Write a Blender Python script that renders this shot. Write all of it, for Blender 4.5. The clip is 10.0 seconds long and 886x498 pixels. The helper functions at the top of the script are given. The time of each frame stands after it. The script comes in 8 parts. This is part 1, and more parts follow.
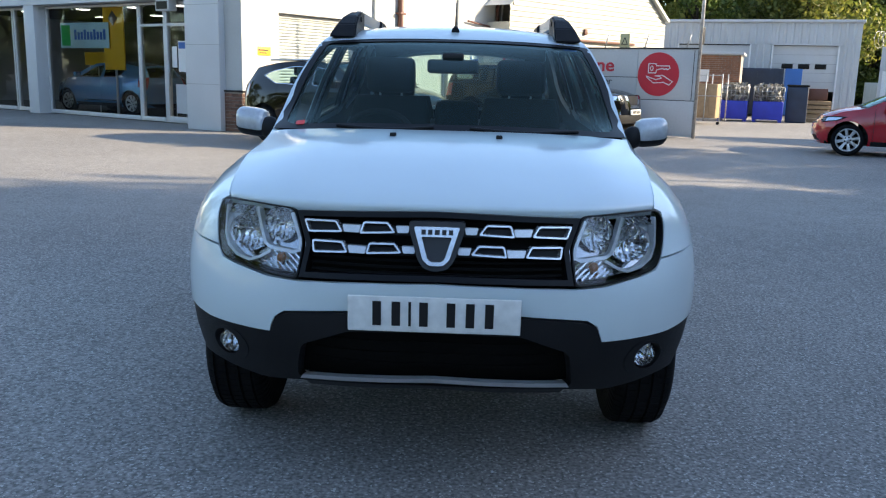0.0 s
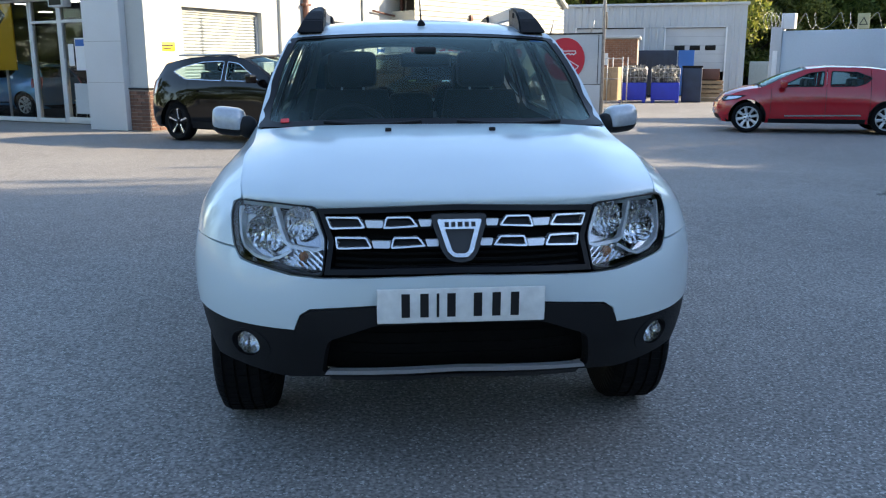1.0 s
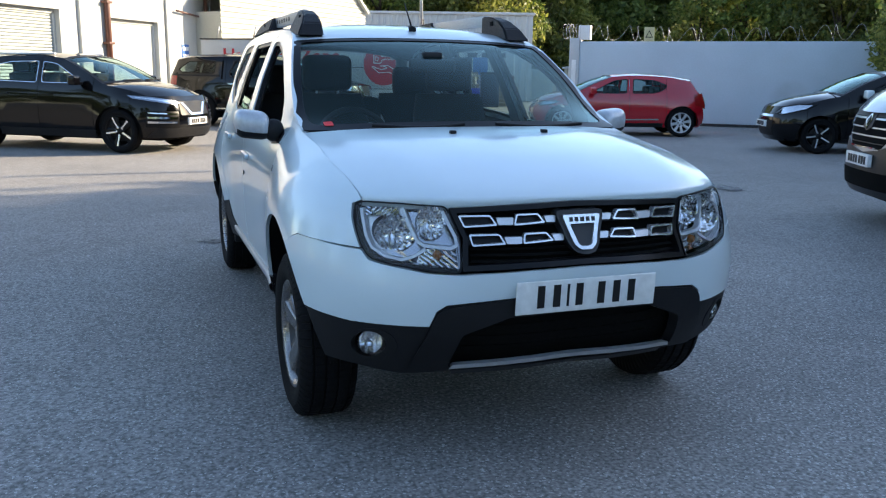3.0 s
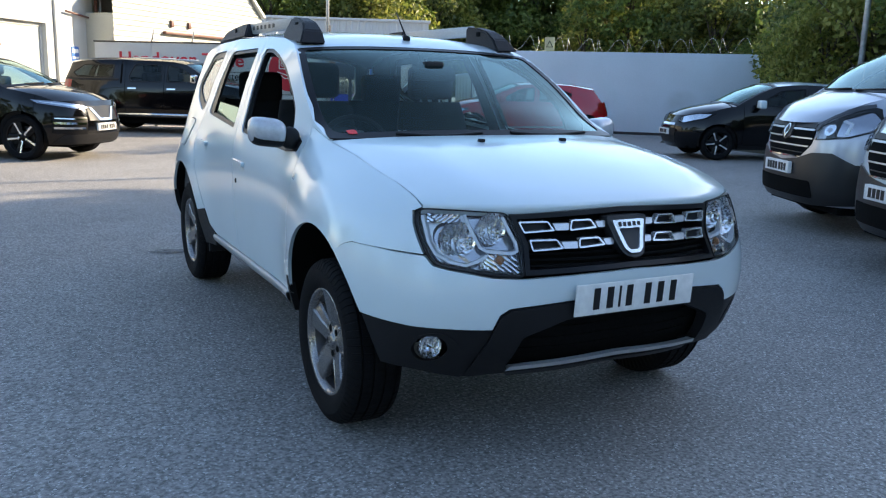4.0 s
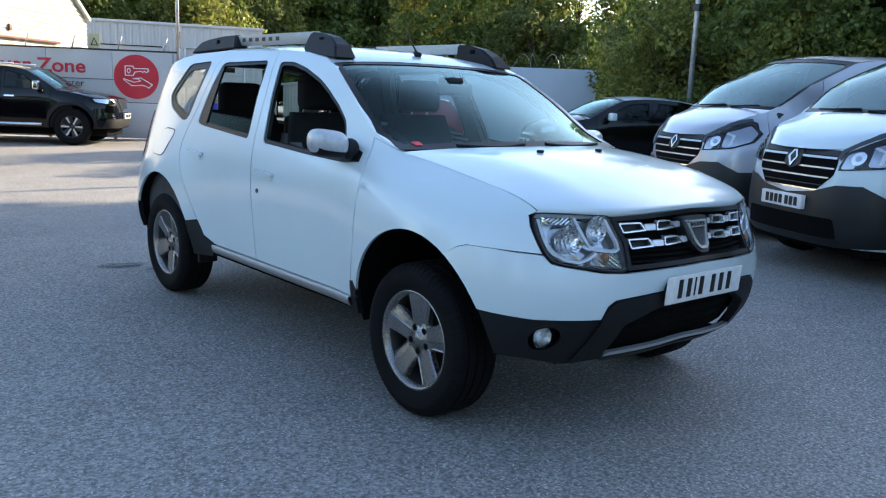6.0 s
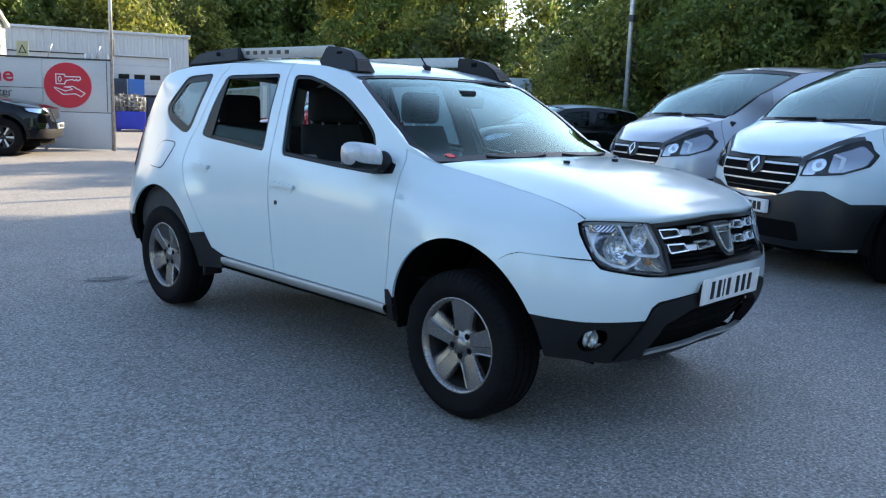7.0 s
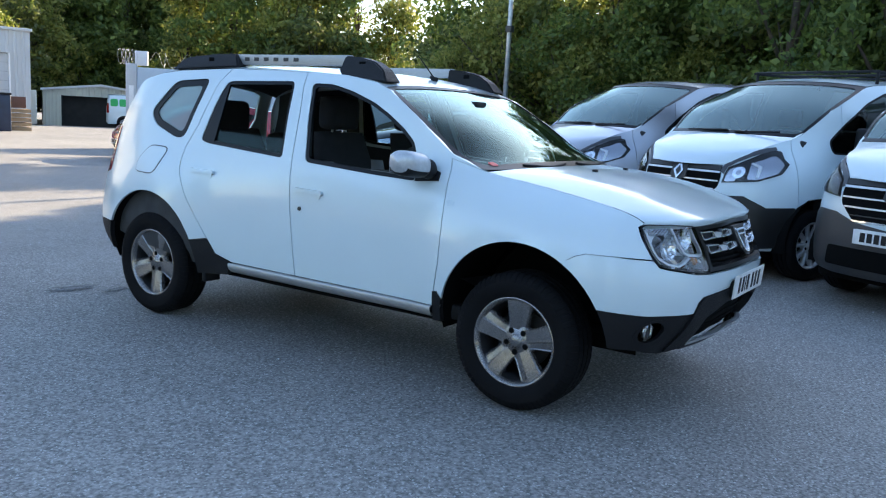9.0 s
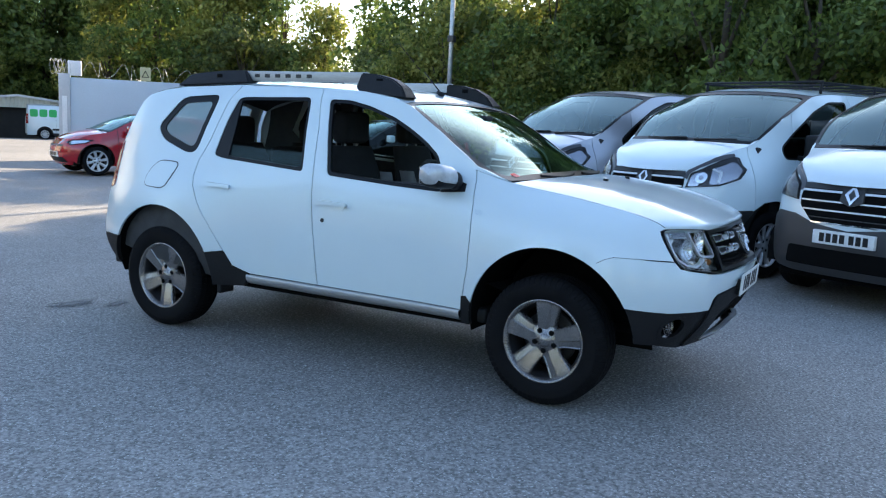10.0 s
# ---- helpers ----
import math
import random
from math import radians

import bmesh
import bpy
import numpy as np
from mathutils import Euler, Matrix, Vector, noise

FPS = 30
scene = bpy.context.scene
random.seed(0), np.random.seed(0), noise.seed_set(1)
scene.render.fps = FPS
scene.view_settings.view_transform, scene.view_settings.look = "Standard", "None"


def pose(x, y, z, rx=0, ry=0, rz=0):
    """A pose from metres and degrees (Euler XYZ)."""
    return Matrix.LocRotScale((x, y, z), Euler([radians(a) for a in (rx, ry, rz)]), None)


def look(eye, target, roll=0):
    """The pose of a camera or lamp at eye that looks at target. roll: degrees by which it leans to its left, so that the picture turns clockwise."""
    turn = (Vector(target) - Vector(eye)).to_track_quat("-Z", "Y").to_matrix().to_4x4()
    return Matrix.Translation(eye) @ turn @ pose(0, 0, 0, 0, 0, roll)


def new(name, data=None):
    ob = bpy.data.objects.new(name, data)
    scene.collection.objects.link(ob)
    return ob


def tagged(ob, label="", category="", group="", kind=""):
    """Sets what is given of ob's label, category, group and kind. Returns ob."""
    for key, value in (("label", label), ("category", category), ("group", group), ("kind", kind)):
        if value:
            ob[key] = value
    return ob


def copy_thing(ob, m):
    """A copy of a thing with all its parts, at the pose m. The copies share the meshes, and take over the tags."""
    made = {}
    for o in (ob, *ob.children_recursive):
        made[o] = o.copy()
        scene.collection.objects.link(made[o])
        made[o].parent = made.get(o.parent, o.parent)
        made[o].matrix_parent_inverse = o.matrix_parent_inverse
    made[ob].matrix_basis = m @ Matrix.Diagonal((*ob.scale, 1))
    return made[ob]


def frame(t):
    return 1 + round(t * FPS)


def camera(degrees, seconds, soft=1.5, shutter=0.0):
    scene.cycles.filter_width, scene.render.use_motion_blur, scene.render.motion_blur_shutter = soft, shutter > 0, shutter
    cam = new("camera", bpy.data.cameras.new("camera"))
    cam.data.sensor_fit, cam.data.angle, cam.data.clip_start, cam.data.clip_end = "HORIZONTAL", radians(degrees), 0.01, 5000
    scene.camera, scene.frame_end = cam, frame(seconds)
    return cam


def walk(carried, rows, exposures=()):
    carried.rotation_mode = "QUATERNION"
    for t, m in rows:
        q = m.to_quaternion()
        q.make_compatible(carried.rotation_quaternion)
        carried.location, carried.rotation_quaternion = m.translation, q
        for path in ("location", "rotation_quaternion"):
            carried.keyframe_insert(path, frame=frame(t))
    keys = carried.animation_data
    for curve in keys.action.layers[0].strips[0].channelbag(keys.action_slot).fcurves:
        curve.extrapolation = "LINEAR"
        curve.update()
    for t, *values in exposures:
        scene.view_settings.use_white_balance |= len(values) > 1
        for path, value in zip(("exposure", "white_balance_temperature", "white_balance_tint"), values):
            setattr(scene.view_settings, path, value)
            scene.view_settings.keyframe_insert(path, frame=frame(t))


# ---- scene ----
cam = camera(55.3, 10.0, 1.2)
PATH = [
    (0, (0.092, -2.426, 1.339), (0.0355, -0.468, 0.936), 1.5),
    (0.5, (-0.043, -2.464, 1.344), (-0.021, -0.508, 0.932), 0.7),
    (1, (-0.272, -2.480, 1.355), (-0.104, -0.533, 0.930), -0.1),
    (1.5, (-0.517, -2.469, 1.352), (-0.193, -0.542, 0.923), -0.7),
    (2, (-0.789, -2.409, 1.346), (-0.332, -0.510, 0.916), -0.9),
    (2.5, (-1.109, -2.383, 1.358), (-0.534, -0.516, 0.933), 0.1),
    (2.7, (-1.221, -2.383, 1.350), (-0.612, -0.525, 0.931), 0.4),
    (3.8, (-1.816, -2.286, 1.358), (-0.954, -0.525, 0.959), 1.3),
    (4, (-1.935, -2.213, 1.354), (-1.023, -0.477, 0.961), 1.4),
    (4.5, (-2.202, -2.126, 1.371), (-1.198, -0.438, 0.992), 1.6),
    (5, (-2.497, -2.073, 1.365), (-1.414, -0.433, 0.994), 1.8),
    (5.5, (-2.739, -1.996, 1.366), (-1.570, -0.415, 0.994), 1.9),
    (5.7, (-2.831, -1.941, 1.345), (-1.620, -0.392, 0.978), 2.0),
    (6.8, (-3.35, -1.656, 1.359), (-1.965, -0.254, 1.02), 2.3),
    (7, (-3.436, -1.61, 1.359), (-2.03, -0.228, 1.023), 2.1),
    (7.5, (-3.668, -1.498, 1.382), (-2.2, -0.182, 1.05), 2.3),
    (8, (-3.86, -1.359, 1.357), (-2.328, -0.115, 1.033), 2.5),
    (8.5, (-4.02, -1.161, 1.353), (-2.43, 0.008, 1.033), 3.1),
    (9, (-4.216, -1.007, 1.353), (-2.575, 0.093, 1.041), 3.1),
    (9.5, (-4.459, -0.861, 1.361), (-2.77, 0.166, 1.062), 3.0),
    (10, (-4.69, -0.69, 1.368), (-2.955, 0.262, 1.08), 2.6),
]
walk(cam, [(t, look(eye, target, roll)) for t, eye, target, roll in PATH], [(0, 1.72), (2.5, 1.76), (5.5, 1.88), (10, 2.04)])

# ---- daylight: a low afternoon sun from +x, behind the wood, and a clear sky ----
SUN_AZ, SUN_EL = 0.0, 23.0          # degrees from +x towards +y, degrees up
world = bpy.data.worlds.new("sky")
scene.world = world
world.use_nodes = True
nt = world.node_tree
sky = nt.nodes.new("ShaderNodeTexSky")
sky.sky_type, sky.sun_disc = "NISHITA", False
sky.sun_elevation, sky.sun_rotation = radians(SUN_EL), radians(90 - SUN_AZ)
sky.air_density, sky.dust_density, sky.ozone_density = 1.0, 0.6, 1.5
nt.nodes["Background"].inputs[1].default_value = 0.132
nt.links.new(sky.outputs[0], nt.nodes["Background"].inputs[0])
sun = new("sun", bpy.data.lights.new("sun", "SUN"))
sun.data.energy, sun.data.angle, sun.data.color = 4.3, radians(0.6), (1.0, 0.82, 0.58)
to_sun = Vector((math.cos(radians(SUN_AZ)) * math.cos(radians(SUN_EL)), math.sin(radians(SUN_AZ)) * math.cos(radians(SUN_EL)), math.sin(radians(SUN_EL))))
sun.rotation_euler = to_sun.to_track_quat("Z", "Y").to_euler()
scene.view_settings.exposure = 1.55

# ---- materials ----
def node(nt, kind, **kw):
    n = nt.nodes.new(kind)
    for k, v in kw.items():
        if k in n.inputs:
            n.inputs[k].default_value = v
    return n


def mix_rgb(nt, fac, a, b, how="MIX"):
    m = nt.nodes.new("ShaderNodeMix")
    m.data_type, m.blend_type = "RGBA", how
    for i, v in ((0, fac), (6, a), (7, b)):
        if hasattr(v, "is_linked") or hasattr(v, "links"):
            nt.links.new(v, m.inputs[i])
        elif i == 0:
            m.inputs[i].default_value = v
        else:
            m.inputs[i].default_value = (*v[:3], 1)
    return m.outputs[2]


def ramp(nt, fac, lo, hi):
    r = nt.nodes.new("ShaderNodeMapRange")
    r.inputs[1].default_value, r.inputs[2].default_value = lo, hi
    nt.links.new(fac, r.inputs[0])
    return r.outputs[0]


def material(name, color, rough=0.6, metal=0.0, var=0.12, scale=3.0, fine=60.0, fine_var=0.08, bump=0.0, coat=0.0, stretch=(1, 1, 1), dirt=None, dirt_at=(0.6, 0.75), spec=0.5, islands=0.0, rough_var=0.1, coat_rough=0.04):
    m = bpy.data.materials.new(name)
    m.use_nodes = True
    nt = m.node_tree
    b = nt.nodes["Principled BSDF"]
    tc = nt.nodes.new("ShaderNodeTexCoord")
    mp = nt.nodes.new("ShaderNodeMapping")
    mp.inputs["Scale"].default_value = stretch
    nt.links.new(tc.outputs["Object"], mp.inputs[0])
    big = node(nt, "ShaderNodeTexNoise", Scale=scale, Detail=4.0)
    small = node(nt, "ShaderNodeTexNoise", Scale=fine, Detail=3.0)
    for n in (big, small):
        nt.links.new(mp.outputs[0], n.inputs["Vector"])
    c = mix_rgb(nt, ramp(nt, big.outputs[0], 0.3, 0.7), [v * (1 - var) for v in color], [min(v * (1 + var), 1) for v in color])
    c = mix_rgb(nt, ramp(nt, small.outputs[0], 0.3, 0.7), c, mix_rgb(nt, 1.0, c, [1 - 2 * fine_var] * 3, "MULTIPLY"))
    if islands:
        g = nt.nodes.new("ShaderNodeNewGeometry")
        c = mix_rgb(nt, g.outputs["Random Per Island"], mix_rgb(nt, 1.0, c, [1 - islands] * 3, "MULTIPLY"), c)
    if dirt:
        c = mix_rgb(nt, ramp(nt, big.outputs[0], *dirt_at), c, dirt)
    nt.links.new(c, b.inputs["Base Color"])
    r = nt.nodes.new("ShaderNodeMapRange")
    r.inputs[3].default_value, r.inputs[4].default_value = max(rough * (1 - rough_var), 0), min(rough * (1 + rough_var), 1)
    nt.links.new(small.outputs[0], r.inputs[0])
    nt.links.new(r.outputs[0], b.inputs["Roughness"])
    b.inputs["Metallic"].default_value = metal
    b.inputs["Specular IOR Level"].default_value = spec
    b.inputs["Coat Weight"].default_value = coat
    b.inputs["Coat Roughness"].default_value = coat_rough
    if bump:
        bp = node(nt, "ShaderNodeBump", Strength=bump, Distance=0.01)
        nt.links.new(small.outputs[0], bp.inputs["Height"])
        nt.links.new(bp.outputs[0], b.inputs["Normal"])
    return m


def glass_material(name, tint, gloss=(1.0, 1.0, 1.0), rough=0.01, ior=1.5, sky_sheen=0.0, steep=False):
    """A thin pane: clear or tinted, with the sky's reflection on it, and a painted pale sheen if wanted."""
    m = bpy.data.materials.new(name)
    m.use_nodes = True
    nt = m.node_tree
    nt.nodes.remove(nt.nodes["Principled BSDF"])
    t, g, mx = (nt.nodes.new("ShaderNodeBsdf" + k) for k in ("Transparent", "Glossy", "Transparent"))
    nt.nodes.remove(mx)
    mx = nt.nodes.new("ShaderNodeMixShader")
    t.inputs[0].default_value = (*tint, 1)
    g.inputs[0].default_value, g.inputs["Roughness"].default_value = (*gloss, 1), rough
    fr = node(nt, "ShaderNodeFresnel", IOR=ior)
    gloss_by = fr.outputs[0]
    if steep:
        lw = node(nt, "ShaderNodeLayerWeight", Blend=0.5)
        mr = nt.nodes.new("ShaderNodeMapRange")
        mr.interpolation_type = "SMOOTHSTEP"
        for k, v in ((1, 0.50), (2, 0.95), (3, 0.05), (4, 0.80)):
            mr.inputs[k].default_value = v
        nt.links.new(lw.outputs["Facing"], mr.inputs[0])
        gloss_by = mr.outputs[0]
    nt.links.new(gloss_by, mx.inputs[0])
    # pale diffuse colour imitates a bright sky reflection
    if sky_sheen:
        df = node(nt, "ShaderNodeBsdfDiffuse", Color=(0.38, 0.46, 0.45, 1))
        m2 = nt.nodes.new("ShaderNodeMixShader")
        m2.inputs[0].default_value = sky_sheen
        nt.links.new(t.outputs[0], m2.inputs[1])
        nt.links.new(df.outputs[0], m2.inputs[2])
        t = m2
    nt.links.new(t.outputs[0], mx.inputs[1])
    nt.links.new(g.outputs[0], mx.inputs[2])
    nt.links.new(mx.outputs[0], nt.nodes["Material Output"].inputs[0])
    return m


def leaf_material(name, dark, light):
    m = bpy.data.materials.new(name)
    m.use_nodes = True
    nt = m.node_tree
    b = nt.nodes["Principled BSDF"]
    g = nt.nodes.new("ShaderNodeNewGeometry")
    tc = nt.nodes.new("ShaderNodeTexCoord")
    n = node(nt, "ShaderNodeTexNoise", Scale=0.8, Detail=3.0)
    nt.links.new(tc.outputs["Object"], n.inputs["Vector"])
    c = mix_rgb(nt, g.outputs["Random Per Island"], dark, light)
    c = mix_rgb(nt, ramp(nt, n.outputs[0], 0.35, 0.65), mix_rgb(nt, 1.0, c, (0.7, 0.75, 0.7), "MULTIPLY"), c)
    nt.links.new(c, b.inputs["Base Color"])
    b.inputs["Roughness"].default_value = 0.55
    tr = nt.nodes.new("ShaderNodeBsdfTranslucent")
    nt.links.new(c, tr.inputs[0])
    mx = nt.nodes.new("ShaderNodeMixShader")
    mx.inputs[0].default_value = 0.50
    nt.links.new(b.outputs[0], mx.inputs[1])
    nt.links.new(tr.outputs[0], mx.inputs[2])
    nt.links.new(mx.outputs[0], nt.nodes["Material Output"].inputs[0])
    return m


def asphalt_material(name):
    m = bpy.data.materials.new(name)
    m.use_nodes = True
    nt = m.node_tree
    b = nt.nodes["Principled BSDF"]
    tc = nt.nodes.new("ShaderNodeTexCoord")
    big = node(nt, "ShaderNodeTexNoise", Scale=0.35, Detail=5.0)
    mid = node(nt, "ShaderNodeTexNoise", Scale=3.5, Detail=4.0)
    grain = node(nt, "ShaderNodeTexNoise", Scale=62.0, Detail=4.0)
    stones = node(nt, "ShaderNodeTexVoronoi", Scale=130.0)
    for n in (big, mid, grain, stones):
        nt.links.new(tc.outputs["Object"], n.inputs["Vector"])
    c = mix_rgb(nt, ramp(nt, big.outputs[0], 0.35, 0.65), (0.189, 0.180, 0.171), (0.252, 0.240, 0.226))
    c = mix_rgb(nt, ramp(nt, mid.outputs[0], 0.35, 0.7), mix_rgb(nt, 1.0, c, (0.88, 0.88, 0.88), "MULTIPLY"), c)
    c = mix_rgb(nt, ramp(nt, grain.outputs[0], 0.35, 0.65), mix_rgb(nt, 1.0, c, (0.50, 0.50, 0.50), "MULTIPLY"), mix_rgb(nt, 1.0, c, (1.40, 1.39, 1.37), "MULTIPLY"))
    bright = nt.nodes.new("ShaderNodeSeparateColor")
    nt.links.new(stones.outputs["Color"], bright.inputs[0])
    c = mix_rgb(nt, ramp(nt, bright.outputs[0], 0.86, 1.0), c, (0.46, 0.45, 0.43))
    nt.links.new(c, b.inputs["Base Color"])
    b.inputs["Roughness"].default_value = 0.78
    bp = node(nt, "ShaderNodeBump", Strength=0.45, Distance=0.010)
    nt.links.new(grain.outputs[0], bp.inputs["Height"])
    nt.links.new(bp.outputs[0], b.inputs["Normal"])
    return m


ASPHALT = asphalt_material("asphalt")
PAINT_WHITE = material("white car paint", (0.60, 0.69, 0.725), 0.32, var=0.015, fine=300, fine_var=0.01, coat=1.0, coat_rough=0.10)
PAINT_SILVER = material("silver van paint", (0.40, 0.41, 0.45), 0.30, metal=0.5, var=0.03, fine=400, fine_var=0.03, coat=1.0)
PAINT_BLACK = material("black car paint", (0.0025, 0.0025, 0.0035), 0.07, var=0.1, fine=300, spec=0.35)
PAINT_RED = material("red car paint", (0.40, 0.004, 0.012), 0.22, var=0.05, fine=300, coat=1.0)
PLASTIC = material("black grained plastic", (0.0115, 0.0115, 0.013), 0.52, var=0.15, fine=500, bump=0.15, spec=0.22)
PLASTIC_GREY = material("dark grey plastic", (0.017, 0.018, 0.02), 0.5, var=0.15, fine=400, bump=0.1)
PLASTIC_PALE = material("weathered grey plastic", (0.035, 0.035, 0.037), 0.45, var=0.2, fine=400, bump=0.1)
PLASTIC_VAN = material("grey van plastic", (0.010, 0.010, 0.011), 0.40, var=0.15, fine=400, bump=0.1)
BROW_GREY = material("mid grey gloss plastic", (0.050, 0.052, 0.060), 0.35, var=0.1)
BLACK_GLOSS = material("gloss black plastic", (0.004, 0.004, 0.005), 0.34, var=0.1, spec=0.2)
# puts the shade of arches, intakes and gaps into the colour; also dark nuts
VOID = material("near black for unlit depths and dark parts", (0.004, 0.004, 0.004), 0.95, var=0.1, spec=0.1)
SATIN = material("satin silver", (0.66, 0.67, 0.69), 0.33, metal=0.6, var=0.06, fine=300)
GRILLE_SILVER = material("bright grille silver", (0.78, 0.79, 0.81), 0.20, metal=0.75, var=0.05)
RAIL_SILVER = material("brushed rail silver", (0.42, 0.42, 0.42), 0.4, metal=0.5, var=0.08, fine=300, stretch=(1, 0.1, 1))
CHROME = material("chrome", (0.66, 0.67, 0.69), 0.08, metal=1.0, var=0.02)
ALLOY = material("alloy wheel silver", (0.275, 0.260, 0.255), 0.27, metal=0.8, var=0.10, fine=250)
ALLOY_DARK = material("dark machined alloy", (0.05, 0.05, 0.055), 0.35, metal=0.6, var=0.1)
RUBBER = material("tyre rubber", (0.006, 0.006, 0.007), 0.75, var=0.25, scale=9, fine=200, bump=0.15, spec=0.12)
STEEL_DARK = material("dull brake iron", (0.035, 0.033, 0.032), 0.6, metal=0.4, var=0.25, scale=12)
STEEL = material("brake steel", (0.20, 0.19, 0.18), 0.45, metal=0.9, var=0.25, scale=12)
GLASS = glass_material("clear car glass", (0.60, 0.71, 0.70), gloss=(0.50, 0.66, 0.63), steep=True)
# the van screens' pale teal reflection is partly painted in as diffuse colour
GLASS_VAN = glass_material("van windscreen with painted sky sheen", (0.55, 0.64, 0.62), gloss=(0.72, 0.92, 0.90), ior=1.6, rough=0.05, sky_sheen=0.20)
GLASS_DARK = glass_material("tinted car glass", (0.22, 0.25, 0.25), gloss=(0.45, 0.50, 0.50))
# sky reflection on the quarter pane is painted as pale diffuse colour
GLASS_QUARTER = glass_material("quarter glass with painted sky sheen", (0.60, 0.68, 0.66), ior=1.5, sky_sheen=0.40)
GLASS_LENS = glass_material("lamp lens", (0.95, 0.96, 0.97), ior=1.45, rough=0.02)
GLASS_SHOP = glass_material("shop window glass", (0.78, 0.83, 0.84), gloss=(0.55, 0.60, 0.62), ior=1.45)
REFLECTOR = material("lamp reflector", (0.80, 0.81, 0.83), 0.05, metal=0.95, var=0.05, scale=60, fine=140, fine_var=0.03)
AMBER = material("amber bulb", (0.42, 0.16, 0.05), 0.2, var=0.2, scale=60)
RED_LENS = material("red lens", (0.28, 0.006, 0.008), 0.12, var=0.15, scale=50, coat=1.0)
CLOTH_DARK = material("dark seat cloth", (0.010, 0.010, 0.011), 0.9, var=0.25, scale=20, fine=400, bump=0.3)
CLOTH_PALE = material("pale grey seat cloth", (0.20, 0.20, 0.205), 0.9, var=0.15, scale=15, fine=400, bump=0.2)
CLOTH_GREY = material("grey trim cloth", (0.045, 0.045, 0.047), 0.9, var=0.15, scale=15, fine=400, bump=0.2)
TRIM_DARK = material("dark dashboard plastic", (0.009, 0.009, 0.010), 0.7, var=0.15, fine=300, bump=0.2)
PLATE_WHITE = material("number plate white", (0.80, 0.80, 0.78), 0.35, var=0.03, fine=30)
INK = material("black print", (0.004, 0.004, 0.005), 0.4, var=0.1)
STICKER_RED = material("red sticker", (0.75, 0.02, 0.02), 0.4, var=0.05)
SIGN_RED = material("red sign print", (0.55, 0.012, 0.035), 0.5, var=0.06, scale=2)
SIGN_WHITE = material("white sign print", (0.80, 0.80, 0.80), 0.5, var=0.04)
SIGN_GREY = material("pale grey boarding", (0.50, 0.51, 0.52), 0.55, var=0.07, scale=0.8, fine=20, fine_var=0.03, dirt=(0.42, 0.42, 0.41))
WALL_BLOCK = material("pale grey rendered wall", (0.45, 0.53, 0.60), 0.75, var=0.07, scale=0.6, fine=25, fine_var=0.03, bump=0.1, dirt=(0.38, 0.44, 0.49))
RENDER_WHITE = material("white painted masonry", (0.46, 0.47, 0.46), 0.8, var=0.06, scale=0.7, fine=40, fine_var=0.03, bump=0.15, dirt=(0.41, 0.41, 0.39))
PANEL_BLUE = material("pale cladding panel", (0.56, 0.58, 0.60), 0.45, var=0.04, scale=0.9, fine=30, fine_var=0.02)
SHUTTER = material("white roller shutter", (0.40, 0.43, 0.42), 0.5, var=0.06, scale=1.2, fine=30, islands=0.05)
CREAM = material("cream weatherboard", (0.42, 0.42, 0.37), 0.65, var=0.07, scale=0.7, fine=30, islands=0.06, dirt=(0.36, 0.34, 0.28))
FAR_CREAM = material("pale cream profiled steel", (0.66, 0.63, 0.54), 0.5, var=0.08, scale=0.6, fine=20, fine_var=0.04)
SHED_GREY = material("grey profiled steel", (0.46, 0.48, 0.50), 0.45, metal=0.1, var=0.06, scale=0.5, fine=20, fine_var=0.03)
BROWN_PIPE = material("brown downpipe", (0.12, 0.045, 0.03), 0.5, var=0.15)
def vary(m, lo=0.65, hi=1.2):
    """Lighter and darker pieces, by each object."""
    nt = m.node_tree
    b = nt.nodes["Principled BSDF"]
    src = b.inputs["Base Color"].links[0].from_socket
    oi = nt.nodes.new("ShaderNodeObjectInfo")
    c = mix_rgb(nt, oi.outputs["Random"], mix_rgb(nt, 1.0, src, [lo] * 3, "MULTIPLY"), mix_rgb(nt, 1.0, src, [hi] * 3, "MULTIPLY"))
    nt.links.new(c, b.inputs["Base Color"])
    return m


BRICK = material("brown brick", (0.16, 0.085, 0.06), 0.9, var=0.25, scale=8, fine=80, bump=0.5)
BRICK_RED = material("red brick", (0.36, 0.17, 0.10), 0.9, var=0.2, scale=6, fine=80, bump=0.5)
BRICK, BRICK_RED = vary(BRICK), vary(BRICK_RED)
MORTAR = material("mortar", (0.30, 0.28, 0.25), 0.95, var=0.15)
ALU = material("white aluminium frame", (0.60, 0.61, 0.62), 0.4, metal=0.1, var=0.04)
GALV = material("galvanised steel", (0.42, 0.43, 0.44), 0.45, metal=0.7, var=0.2, scale=14)
CARD = material("cardboard", (0.36, 0.25, 0.15), 0.9, var=0.15, scale=5)
CRATE_BLUE = material("blue plastic crate", (0.012, 0.03, 0.42), 0.45, var=0.12)
NAVY = material("navy container", (0.015, 0.028, 0.06), 0.5, var=0.2)
SCRAP = material("scrap metal", (0.42, 0.41, 0.38), 0.5, metal=0.3, var=0.3, scale=20, islands=0.75)
DARK_IN = material("dark interior", (0.02, 0.02, 0.02), 0.9, var=0.2)
FLOOR_IN = material("grey showroom floor", (0.18, 0.18, 0.18), 0.25, var=0.1, scale=2)
YELLOW = material("yellow sign", (0.78, 0.42, 0.01), 0.5, var=0.05)
YELLOW_WARN = material("pale yellow warning sign", (0.52, 0.49, 0.28), 0.5, var=0.08)
